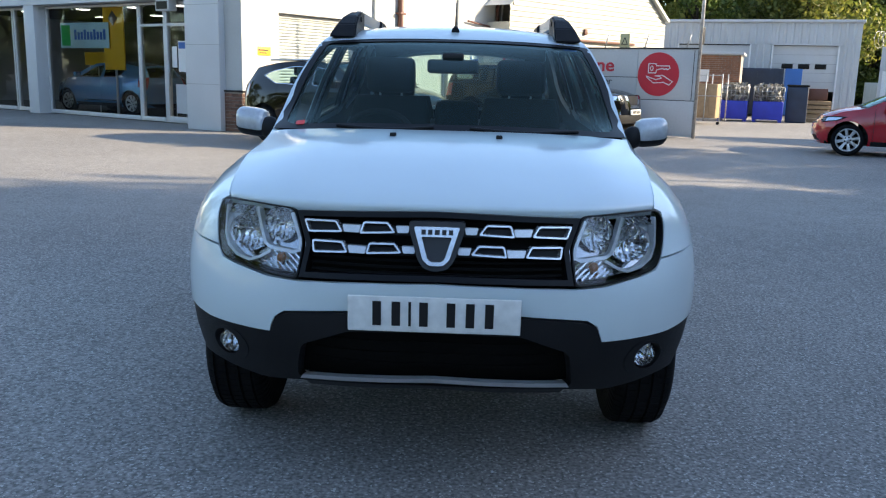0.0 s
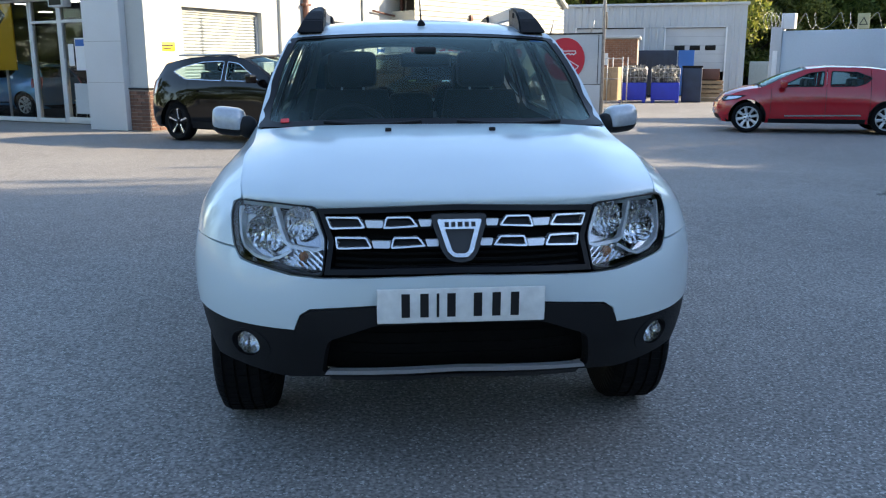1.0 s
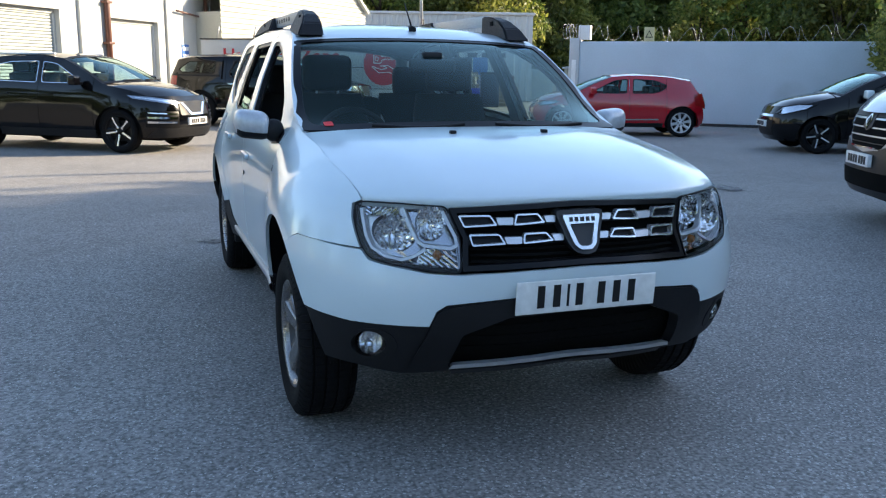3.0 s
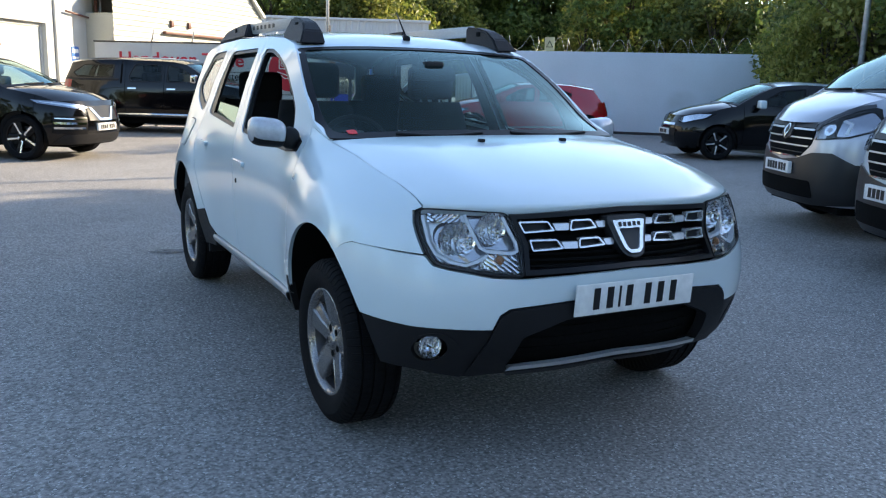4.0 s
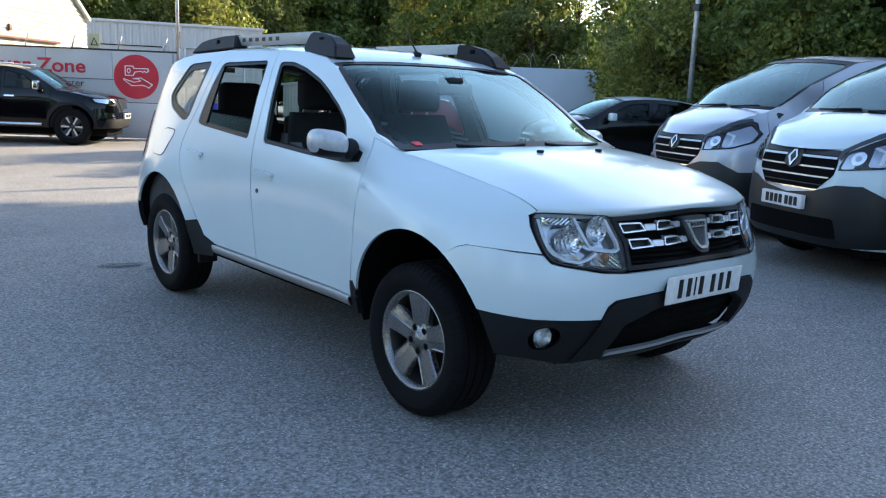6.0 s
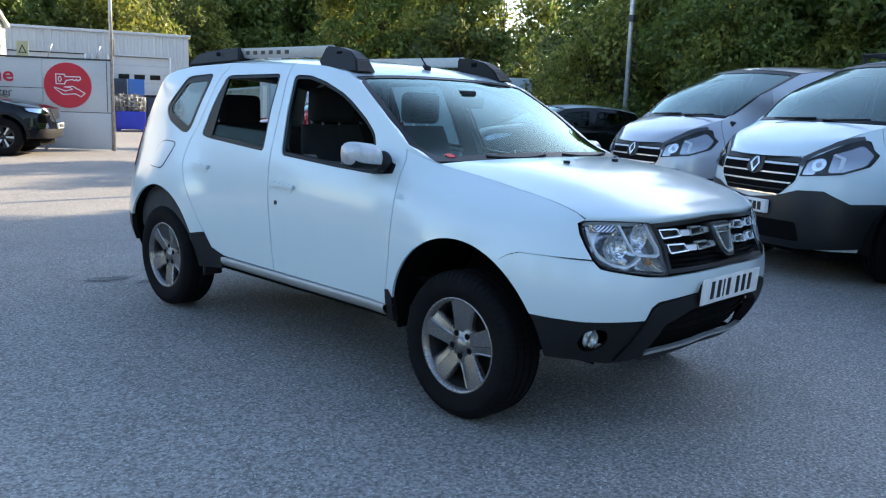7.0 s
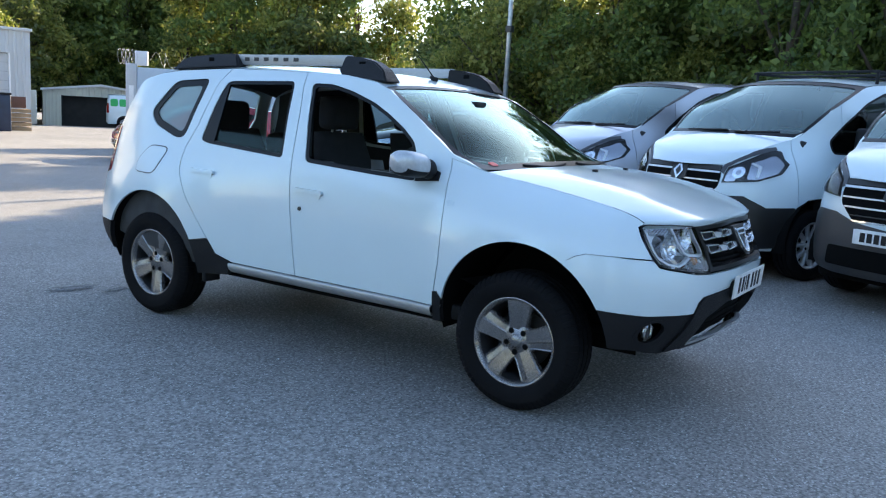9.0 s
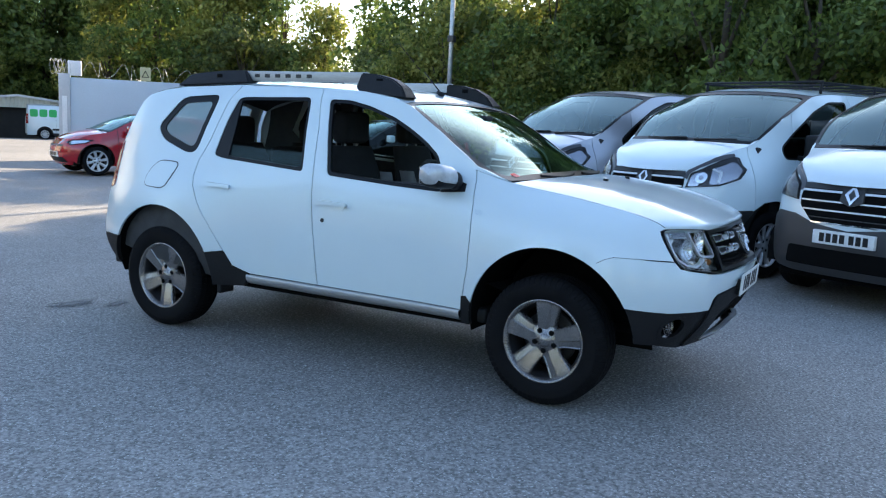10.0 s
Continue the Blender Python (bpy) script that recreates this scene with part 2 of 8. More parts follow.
BLUE_SIGN = material("blue sign", (0.03, 0.13, 0.42), 0.5, var=0.05)
POSTER = material("pale blue poster", (0.45, 0.62, 0.66), 0.5, var=0.1, scale=1.5)
GREEN_PRINT = material("green print", (0.02, 0.42, 0.09), 0.5, var=0.05)
BARK = material("bark", (0.07, 0.055, 0.04), 0.9, var=0.3, scale=6, fine=40, bump=0.6)
WOOD_POLE = material("weathered pole", (0.22, 0.20, 0.18), 0.85, var=0.2, scale=4, stretch=(1, 1, 0.1))
LEAF_A = leaf_material("deep green leaves", (0.060, 0.105, 0.020), (0.23, 0.28, 0.060))
LEAF_B = leaf_material("yellow green leaves", (0.12, 0.155, 0.022), (0.38, 0.36, 0.085))
LEAF_C = leaf_material("dull green leaves", (0.058, 0.088, 0.020), (0.22, 0.235, 0.060))
SOIL = material("leaf litter", (0.035, 0.033, 0.02), 0.95, var=0.4, scale=3, bump=0.5)
LAMP_WARM = bpy.data.materials.new("lit lamp diffuser")
LAMP_WARM.use_nodes = True
LAMP_WARM.node_tree.nodes["Principled BSDF"].inputs["Emission Color"].default_value = (1.0, 0.93, 0.82, 1)
LAMP_WARM.node_tree.nodes["Principled BSDF"].inputs["Emission Strength"].default_value = 2.5
STAIN = material("oily tarmac stain", (0.05, 0.05, 0.052), 0.55, var=0.3, scale=6, fine=90, bump=0.3)
CAP_SILVER = material("silver painted mirror cap", (0.50, 0.52, 0.55), 0.3, metal=0.25, var=0.03, coat=0.6)
LIGHT_GUIDE = material("clear light guide", (0.85, 0.87, 0.90), 0.25, metal=0.2, var=0.05)
LAMP_DARK = material("smoked lamp housing", (0.40, 0.41, 0.44), 0.16, metal=1.0, var=0.15, scale=30)
LAMP_SILVER = material("satin silver lamp housing", (0.78, 0.80, 0.82), 0.34, metal=0.6, var=0.15, scale=30)
LAMP_BOWL = material("lamp housing", (0.70, 0.72, 0.75), 0.18, metal=0.75, var=0.15, scale=30)

# ---- shaped skins for vehicle bodies ----
def smooth_line(points, n):
    """n places along a Catmull-Rom line through the points."""
    p = np.array(points, float)
    p = np.vstack([2 * p[0] - p[1], p, 2 * p[-1] - p[-2]])
    out = []
    for k in np.linspace(0, len(p) - 3, n):
        i = min(int(k), len(p) - 4)
        t = k - i
        a, b, c, d = p[i:i + 4]
        out.append(0.5 * (2 * b + (c - a) * t + (2 * a - 5 * b + 4 * c - d) * t * t + (3 * b - a - 3 * c + d) * t ** 3))
    return np.array(out)


def blur(a, width, axis):
    k = np.exp(-0.5 * (np.arange(-3 * width, 3 * width + 1) / max(width, 1e-6)) ** 2)
    k /= k.sum()
    pad = [(0, 0), (0, 0)]
    pad[axis] = (3 * width, 3 * width)
    return np.apply_along_axis(lambda v: np.convolve(v, k, "valid"), axis, np.pad(a, pad, "edge"))


class Skin:
    """The upright outer skin of a vehicle that faces -y: a plan line from the nose's middle round to the tail's middle,
    drawn in by an inset that varies with the height z and along the line s."""

    def __init__(self, plan, stations, bulges=(), zmax=2.2):
        line = smooth_line(plan, 900)
        line[:, 0] = np.maximum(line[:, 0], 0)
        self.x, self.y = line[:, 0], np.maximum.accumulate(line[:, 1] + np.arange(900) * 1e-7)
        self.s = np.concatenate([[0], np.cumsum(np.hypot(np.diff(self.x), np.diff(self.y)))])
        tx, ty = np.gradient(self.x, self.s), np.gradient(self.y, self.s)
        ln = np.hypot(tx, ty)
        self.nx, self.ny = ty / ln, -tx / ln
        self.nx[0], self.ny[0] = 0, -1
        self.gs, self.gz = np.linspace(0, self.s[-1], 260), np.linspace(0, zmax, 320)
        prof = np.array([np.interp(self.gz, *np.array(rows).T) for _, rows in stations])
        at = np.array([self.s_y(y) if y > 0 else 0 for y, _ in stations])
        grid = np.array([np.interp(self.gs, at, prof[:, j]) for j in range(len(self.gz))]).T
        for y, z, ry, rz, h in bulges:
            sy = self.s_y(y)
            grid -= h * np.exp(-(((self.gs[:, None] - sy) / ry) ** 2 + ((self.gz[None] - z) / rz) ** 2) ** 2)
        self.grid = blur(blur(grid, 3, 1), 3, 0)

    def s_y(self, y):
        return float(np.interp(y, self.y, self.s))

    def s_x(self, x):
        half = len(self.s) // 2
        return float(np.interp(x, self.x[:half], self.s[:half]))

    def inset(self, s, z):
        fi = min(max(s / self.gs[-1], 0), 1) * (len(self.gs) - 1.001)
        fj = min(max(z / self.gz[-1], 0), 1) * (len(self.gz) - 1.001)
        i, j = int(fi), int(fj)
        a, b = fi - i, fj - j
        g = self.grid
        return (g[i, j] * (1 - a) + g[i + 1, j] * a) * (1 - b) + (g[i, j + 1] * (1 - a) + g[i + 1, j + 1] * a) * b

    def at(self, s, z, off=0.0):
        side, s = (-1 if s < 0 else 1), abs(s)
        k = off - self.inset(s, z)
        x = np.interp(s, self.s, self.x) + np.interp(s, self.s, self.nx) * k
        y = np.interp(s, self.s, self.y) + np.interp(s, self.s, self.ny) * k
        return (side * max(x, 0.0 if s > 0.02 else -1), y, z) if s > 1e-6 else (0.0, y, z)

    def sy(self, y, z):
        """s on the flank at the place y and the height z."""
        s = self.s_y(y)
        for _ in range(8):
            s = min(max(s + (y - self.at(s, z)[1]) * 0.9, 0.0), self.s[-1])
        return s

    def sx(self, x, z):
        """s on the nose at the place x and the height z."""
        s, side = self.s_x(abs(x)), (-1 if x < 0 else 1)
        for _ in range(8):
            s = max(s + (abs(x) - self.at(s, z)[0]) * 0.8, 0.0)
        return side * s

# the white car's skin
DUSTER = Skin(
    plan=[(0, 0.0), (0.2, 0.008), (0.4, 0.055), (0.585, 0.121), (0.735, 0.237), (0.824, 0.40), (0.854, 0.62), (0.855, 0.9), (0.86, 1.3),
          (0.865, 2.2), (0.865, 3.2), (0.855, 3.7), (0.825, 3.95), (0.74, 4.15), (0.54, 4.27), (0.25, 4.31), (0, 4.315)],
    stations=[
        (0.0, [(0.15, 0.34), (0.24, 0.24), (0.34, 0.150), (0.38, 0.120), (0.42, 0.088), (0.46, 0.064), (0.5, 0.052), (0.56, 0.044), (0.60, 0.042), (0.64, 0.042), (0.665, 0.022), (0.69, -0.004), (0.73, 0.004), (0.78, 0.055), (0.86, 0.095), (0.95, 0.125), (0.99, 0.16)]),
        (0.13, [(0.15, 0.32), (0.24, 0.20), (0.34, 0.110), (0.38, 0.085), (0.42, 0.058), (0.46, 0.036), (0.5, 0.02), (0.56, 0.005), (0.62, 0.0), (0.70, 0.01), (0.78, 0.04), (0.86, 0.07), (0.95, 0.095), (0.99, 0.13)]),
        (0.4, [(0.15, 0.2), (0.24, 0.10), (0.34, 0.03), (0.45, 0.01), (0.6, 0.0), (0.72, 0.0), (0.82, 0.015), (0.90, 0.04), (0.96, 0.088), (1.0, 0.155), (1.03, 0.205)]),
        (0.8, [(0.15, 0.1), (0.3, 0.05), (0.45, 0.02), (0.6, 0.0), (0.75, 0.0), (0.88, 0.012), (0.97, 0.055), (1.03, 0.112), (1.07, 0.19)]),
        (1.2, [(0.15, 0.12), (0.3, 0.05), (0.45, 0.025), (0.6, 0.018), (0.8, 0.012), (0.95, 0.028), (1.04, 0.065), (1.1, 0.115), (1.3, 0.155), (1.49, 0.215), (1.56, 0.275)]),
        (2.2, [(0.15, 0.12), (0.3, 0.05), (0.45, 0.025), (0.6, 0.018), (0.8, 0.012), (0.95, 0.022), (1.04, 0.04), (1.09, 0.055), (1.3, 0.13), (1.49, 0.215), (1.56, 0.275)]),
        (3.2, [(0.15, 0.12), (0.3, 0.05), (0.45, 0.02), (0.6, 0.01), (0.8, 0.01), (0.95, 0.03), (1.04, 0.055), (1.1, 0.075), (1.3, 0.14), (1.49, 0.215), (1.56, 0.275)]),
        (3.8, [(0.15, 0.15), (0.3, 0.05), (0.45, 0.01), (0.6, 0.0), (0.8, 0.015), (0.95, 0.05), (1.1, 0.08), (1.3, 0.14), (1.49, 0.21), (1.56, 0.27)]),
        (4.315, [(0.15, 0.2), (0.3, 0.06), (0.45, 0.0), (0.6, 0.0), (0.8, 0.05), (1.0, 0.1), (1.3, 0.25), (1.49, 0.36), (1.56, 0.45)]),
    ],
    bulges=[(0.82, 0.60, 0.50, 0.44, 0.062), (3.495, 0.60, 0.50, 0.44, 0.048)])

# ---- building blocks ----
from mathutils.geometry import delaunay_2d_cdt


def thing(name, label, category, m=None, group="", kind=""):
    ob = new(name)
    ob.empty_display_size = 0.2
    if m is not None:
        ob.matrix_basis = m
    return tagged(ob, label, category, group, kind)


def mesh_of(name, verts, faces, mat, smooth=False):
    me = bpy.data.meshes.new(name)
    me.from_pydata([tuple(float(c) for c in v) for v in verts], [], [tuple(f) for f in faces])
    me.materials.append(mat)
    if smooth:
        me.polygons.foreach_set("use_smooth", [True] * len(me.polygons))
    me.update()
    return me


def part(name, data, mat=None, parent=None, label="", m=None):
    """Links a bmesh, or a mesh, as one object under a thing or a part."""
    if isinstance(data, bmesh.types.BMesh):
        me = bpy.data.meshes.new(name)
        data.to_mesh(me)
        data.free()
        data = me
    if mat is not None and not data.materials:
        data.materials.append(mat)
    ob = new(name, data)
    if m is not None:
        ob.matrix_basis = m
    if parent is not None:
        ob.parent = parent
    return tagged(ob, label)


def box_into(bm, lo, hi, m=None):
    c = [(lo[i] + hi[i]) / 2 for i in range(3)]
    d = [abs(hi[i] - lo[i]) for i in range(3)]
    mm = Matrix.Translation(c) @ Matrix.Diagonal((*d, 1))
    bmesh.ops.create_cube(bm, size=1, matrix=(m @ mm) if m is not None else mm)


def box(lo, hi, bevel=0.0, m=None, seg=2):
    bm = bmesh.new()
    box_into(bm, lo, hi, m)
    if bevel:
        bmesh.ops.bevel(bm, geom=bm.edges[:], offset=bevel, segments=seg, affect="EDGES", profile=0.6)
        for f in bm.faces:
            f.smooth = True
    return bm


def rod_into(bm, a, b, r, r2=None, seg=10):
    a, b = Vector(a), Vector(b)
    d = b - a
    m = Matrix.Translation((a + b) / 2) @ d.to_track_quat("Z", "Y").to_matrix().to_4x4()
    res = bmesh.ops.create_cone(bm, cap_ends=True, segments=seg, radius1=r, radius2=r if r2 is None else r2, depth=d.length, matrix=m)
    for v in res["verts"]:
        for f in v.link_faces:
            f.smooth = len(f.verts) == 4


def rod(a, b, r, r2=None, seg=10):
    bm = bmesh.new()
    rod_into(bm, a, b, r, r2, seg)
    return bm


def lathe(profile, seg=48, axis="x"):
    """Turns (radius, along) pairs about the x axis."""
    verts, faces = [], []
    n = len(profile)
    for i in range(seg):
        a = 2 * math.pi * i / seg
        for r, d in profile:
            verts.append((d, r * math.cos(a), r * math.sin(a)))
    for i in range(seg):
        for j in range(n - 1):
            a, b = i * n + j, ((i + 1) % seg) * n + j
            faces.append((a, a + 1, b + 1, b))
    return verts, faces


def sheet(rows, closed=False):
    """Verts and faces of a grid of points."""
    n, k = len(rows), len(rows[0])
    verts = [p for r in rows for p in r]
    faces = [(i * k + j, i * k + (j + 1) % k, (i + 1) * k + (j + 1) % k, (i + 1) * k + j) for i in range(n - 1) for j in range(k if closed else k - 1)]
    return verts, faces


def inside(p, poly):
    x, y = p
    hit = False
    j = len(poly) - 1
    for i in range(len(poly)):
        (xi, yi), (xj, yj) = poly[i], poly[j]
        if (yi > y) != (yj > y) and x < (xj - xi) * (y - yi) / (yj - yi) + xi:
            hit = not hit
        j = i
    return hit


def rounded(poly, r, n=4):
    """The outline with its corners rounded."""
    out = []
    k = len(poly)
    for i in range(k):
        a, b, c = (Vector(poly[(i + d) % k]) for d in (-1, 0, 1))
        ra = min(r, (a - b).length * 0.45)
        rc = min(r, (c - b).length * 0.45)
        p, q = b + (a - b).normalized() * ra, b + (c - b).normalized() * rc
        for t in (j / n for j in range(n + 1)):
            out.append(tuple(p * (1 - t) ** 2 + b * 2 * t * (1 - t) + q * t * t))
    return out


def ring(c, r, n=28, squash=1.0):
    return [(c[0] + r * math.cos(2 * math.pi * i / n), c[1] + squash * r * math.sin(2 * math.pi * i / n)) for i in range(n)]


def shrink(poly, d):
    """The outline drawn in by d."""
    k = len(poly)
    area = sum(poly[i][0] * poly[(i + 1) % k][1] - poly[(i + 1) % k][0] * poly[i][1] for i in range(k))
    sg = 1 if area > 0 else -1
    out = []
    for i in range(k):
        a, b, c = (Vector(poly[(i + j) % k]) for j in (-1, 0, 1))
        e, f = (b - a), (c - b)
        if e.length < 1e-9 or f.length < 1e-9:
            out.append(tuple(b))
            continue
        n1, n2 = Vector((-e.y, e.x)).normalized() * sg, Vector((-f.y, f.x)).normalized() * sg
        n = n1 + n2
        n = n.normalized() * min(d / max(n.normalized().dot(n1), 0.35), 2.5 * d) if n.length > 1e-6 else n1 * d
        out.append(tuple(b + n))
    return out


def cut_sheet(poly, cuts=(), step=0.06):
    """Triangles of an outline less its cuts, in the plane."""
    def fine(loop):
        out = []
        for i in range(len(loop)):
            a, b = Vector(loop[i]), Vector(loop[(i + 1) % len(loop)])
            k = max(1, int(math.ceil((b - a).length / step)))
            out += [tuple(a + (b - a) * (j / k)) for j in range(k)]
        return out
    loops = [fine(poly)] + [fine(c) for c in cuts]
    pts, edges = [], []
    for lp in loops:
        base = len(pts)
        pts += lp
        edges += [(base + i, base + (i + 1) % len(lp)) for i in range(len(lp))]
    xs, ys = [p[0] for p in poly], [p[1] for p in poly]
    border = np.array(pts)
    for i in range(1, int((max(xs) - min(xs)) / step) + 1):
        for j in range(1, int((max(ys) - min(ys)) / step) + 1):
            p = (min(xs) + (i + 0.5 * (j % 2)) * step, min(ys) + j * step)
            if inside(p, loops[0]) and not any(inside(p, c) for c in cuts) and np.min(np.hypot(border[:, 0] - p[0], border[:, 1] - p[1])) > 0.45 * step:
                pts.append(p)
    v, _, f, *_ = delaunay_2d_cdt([Vector(p) for p in pts], edges, [], 0, 1e-6)
    tris = []
    for t in f:
        c = ((v[t[0]][0] + v[t[1]][0] + v[t[2]][0]) / 3, (v[t[0]][1] + v[t[1]][1] + v[t[2]][1]) / 3)
        if inside(c, loops[0]) and not any(inside(c, q) for q in loops[1:]):
            a = (v[t[1]] - v[t[0]]).cross(v[t[2]] - v[t[0]])
            tris.append(tuple(t) if a > 0 else (t[0], t[2], t[1]))
    used = sorted({i for t in tris for i in t})
    back = {o: n for n, o in enumerate(used)}
    return [tuple(v[i]) for i in used], [tuple(back[i] for i in t) for t in tris]


def wrap(place, poly, cuts=(), off=0.0, depth=0.012, step=0.06, flip=False):
    """An outline with its cuts laid on a curved surface place(u, v, off), with a rim turned inwards."""
    flat, tris = cut_sheet(poly, cuts, step)
    verts = [place(u, v, off) for u, v in flat]
    faces = [(a, c, b) if flip else (a, b, c) for a, b, c in tris]
    if depth:
        count = {}
        for t in faces:
            for e in ((t[0], t[1]), (t[1], t[2]), (t[2], t[0])):
                count[e] = count.get(e, 0) + 1
        twin = {}
        for (a, b) in list(count):
            if (b, a) not in count:
                for i in (a, b):
                    if i not in twin:
                        twin[i] = len(verts)
                        verts.append(verts[i])
                        verts.append(place(*flat[i], off - depth))
                ia, ib = twin[a], twin[b]
                faces.append((ib, ia, ia + 1, ib + 1))
    return verts, faces


def lettering(name, text, size, mat, parent, m, extrude=0.004, width=None, bold=0.0):
    cu = bpy.data.curves.new(name, "FONT")
    cu.body, cu.size, cu.extrude, cu.offset = text, size, extrude, bold
    tmp = bpy.data.objects.new(name, cu)
    scene.collection.objects.link(tmp)
    bpy.context.view_layer.update()
    me = bpy.data.meshes.new_from_object(tmp.evaluated_get(bpy.context.evaluated_depsgraph_get()))
    bpy.data.objects.remove(tmp)
    me.materials.clear()
    me.materials.append(mat)
    if width:
        k = width / max(v.co.x for v in me.vertices)
        for v in me.vertices:
            v.co.x *= k
    return part(name, me, None, parent, m=m)


def tube(pts, r, seg=8):
    """Verts and faces of a bent round bar."""
    rows = []
    for i, p in enumerate(pts):
        d = (Vector(pts[min(i + 1, len(pts) - 1)]) - Vector(pts[max(i - 1, 0)])).normalized()
        q = d.to_track_quat("Z", "Y")
        rows.append([Vector(p) + q @ Vector((r * math.cos(a), r * math.sin(a), 0)) for a in (2 * math.pi * j / seg for j in range(seg))])
    return sheet(rows, True)

# ---- ground ----
def drop(x, y):
    """How far the yard falls away towards the far shed."""
    return -min(max(0.030 * (0.505 * x + 0.863 * y - 36.5), 0.0), 0.80)


rows = []
for y in np.concatenate([[-400, -60], np.arange(-12, 66, 2.0), [80, 900]]):
    rows.append([(float(x), float(y), drop(x, y) + (0.006 * noise.noise((x * 0.2, y * 0.2, 0)) - 0.006 if abs(x) < 25 and -10 < y < 44 and not (-1.5 < x < 1.5 and -1 < y < 5) else 0.0)) for x in np.concatenate([[-600, -60], np.arange(-20, 42, 2.0), [60, 600]])])
tagged(part("ground", mesh_of("ground", *sheet(rows), ASPHALT, True)), "worn grey tarmac yard with fine stone grain", "ground", kind="structure")

def soft_stain_material():
    """Oily tarmac that thins out into the bare ground round its rim."""
    m = STAIN
    nt = m.node_tree
    tc = nt.nodes.new("ShaderNodeTexCoord")
    ln = nt.nodes.new("ShaderNodeVectorMath")
    ln.operation = "LENGTH"
    nt.links.new(tc.outputs["Object"], ln.inputs[0])
    ns = node(nt, "ShaderNodeTexNoise", Scale=2.6, Detail=5.0)
    nt.links.new(tc.outputs["Object"], ns.inputs["Vector"])
    add = nt.nodes.new("ShaderNodeMath")
    add.operation = "MULTIPLY_ADD"
    nt.links.new(ns.outputs[0], add.inputs[0])
    add.inputs[1].default_value = 1.3
    nt.links.new(ln.outputs["Value"], add.inputs[2])
    clear = nt.nodes.new("ShaderNodeBsdfTransparent")
    mx = nt.nodes.new("ShaderNodeMixShader")
    nt.links.new(ramp(nt, add.outputs[0], 0.85, 1.35), mx.inputs[0])
    nt.links.new(nt.nodes["Principled BSDF"].outputs[0], mx.inputs[1])
    nt.links.new(clear.outputs[0], mx.inputs[2])
    nt.links.new(mx.outputs[0], nt.nodes["Material Output"].inputs[0])


soft_stain_material()


def stain(cx, cy, rx, ry, turn, seed):
    v, f = wrap(lambda u, w, off: (u, w, 0.003 + off), ring((0, 0), 1.0, 30), (), 0, 0, 0.25)
    tagged(part("ground_stain", mesh_of("ground_stain", v, f, STAIN, True), m=pose(cx, cy, 0, 0, 0, turn + 7 * seed) @ Matrix.Diagonal((rx * 1.3, ry * 1.3, 1, 1))), "dark irregular oil stain on the tarmac", "stain", kind="structure")


stain(-0.80, 4.42, 0.22, 0.10, -35, 3)
stain(-0.60, 4.2, 0.14, 0.06, -20, 4)
stain(5.32, 6.0, 0.32, 0.20, 10, 5)
rnd_ = random.Random(9)
pebbles = thing("loose_grit", "pale loose grit scattered on the tarmac", "grit", kind="stuff")
bm = bmesh.new()
for i in range(150):
    x, y, r_ = rnd_.uniform(-5, 5), rnd_.uniform(-2, 7), rnd_.uniform(0.003, 0.007)
    bmesh.ops.create_icosphere(bm, subdivisions=1, radius=r_, matrix=Matrix.Translation((x, y, r_ * 0.4)))
part("grit", bm, SIGN_GREY, pebbles)

# ---- the showroom building: u along its glazed front, v along its shutter wall ----
TURN = -33.0
SHOW = pose(-5.38, 16.1, 0, 0, 0, TURN)


def slab(name, lo, hi, mat, label="", m=SHOW, parent=None, bevel=0.0, kind="structure", category="wall"):
    ob = part(name, box(lo, hi, bevel), mat, parent, label, m=m)
    return tagged(ob, "", category, kind=kind) if parent is None else ob


def wall_with_gaps(name, u0, u1, z1, gaps, mat, label, m, thick=0.25, sill=0.0):
    """An upright wall in the plane v = 0 .. thick; gaps are (u0, u1, z0, z1)."""
    bm = bmesh.new()
    edge = u0
    for a, b, lo, hi in sorted(gaps):
        if a > edge:
            box_into(bm, (edge, 0, 0), (a, thick, z1))
        if lo > 0:
            box_into(bm, (a, 0, 0), (b, thick, lo))
        if hi < z1:
            box_into(bm, (a, 0, hi), (b, thick, z1))
        edge = b
    if edge < u1:
        box_into(bm, (edge, 0, 0), (u1, thick, z1))
    return tagged(part(name, bm, mat, m=m), label, "wall", kind="structure")


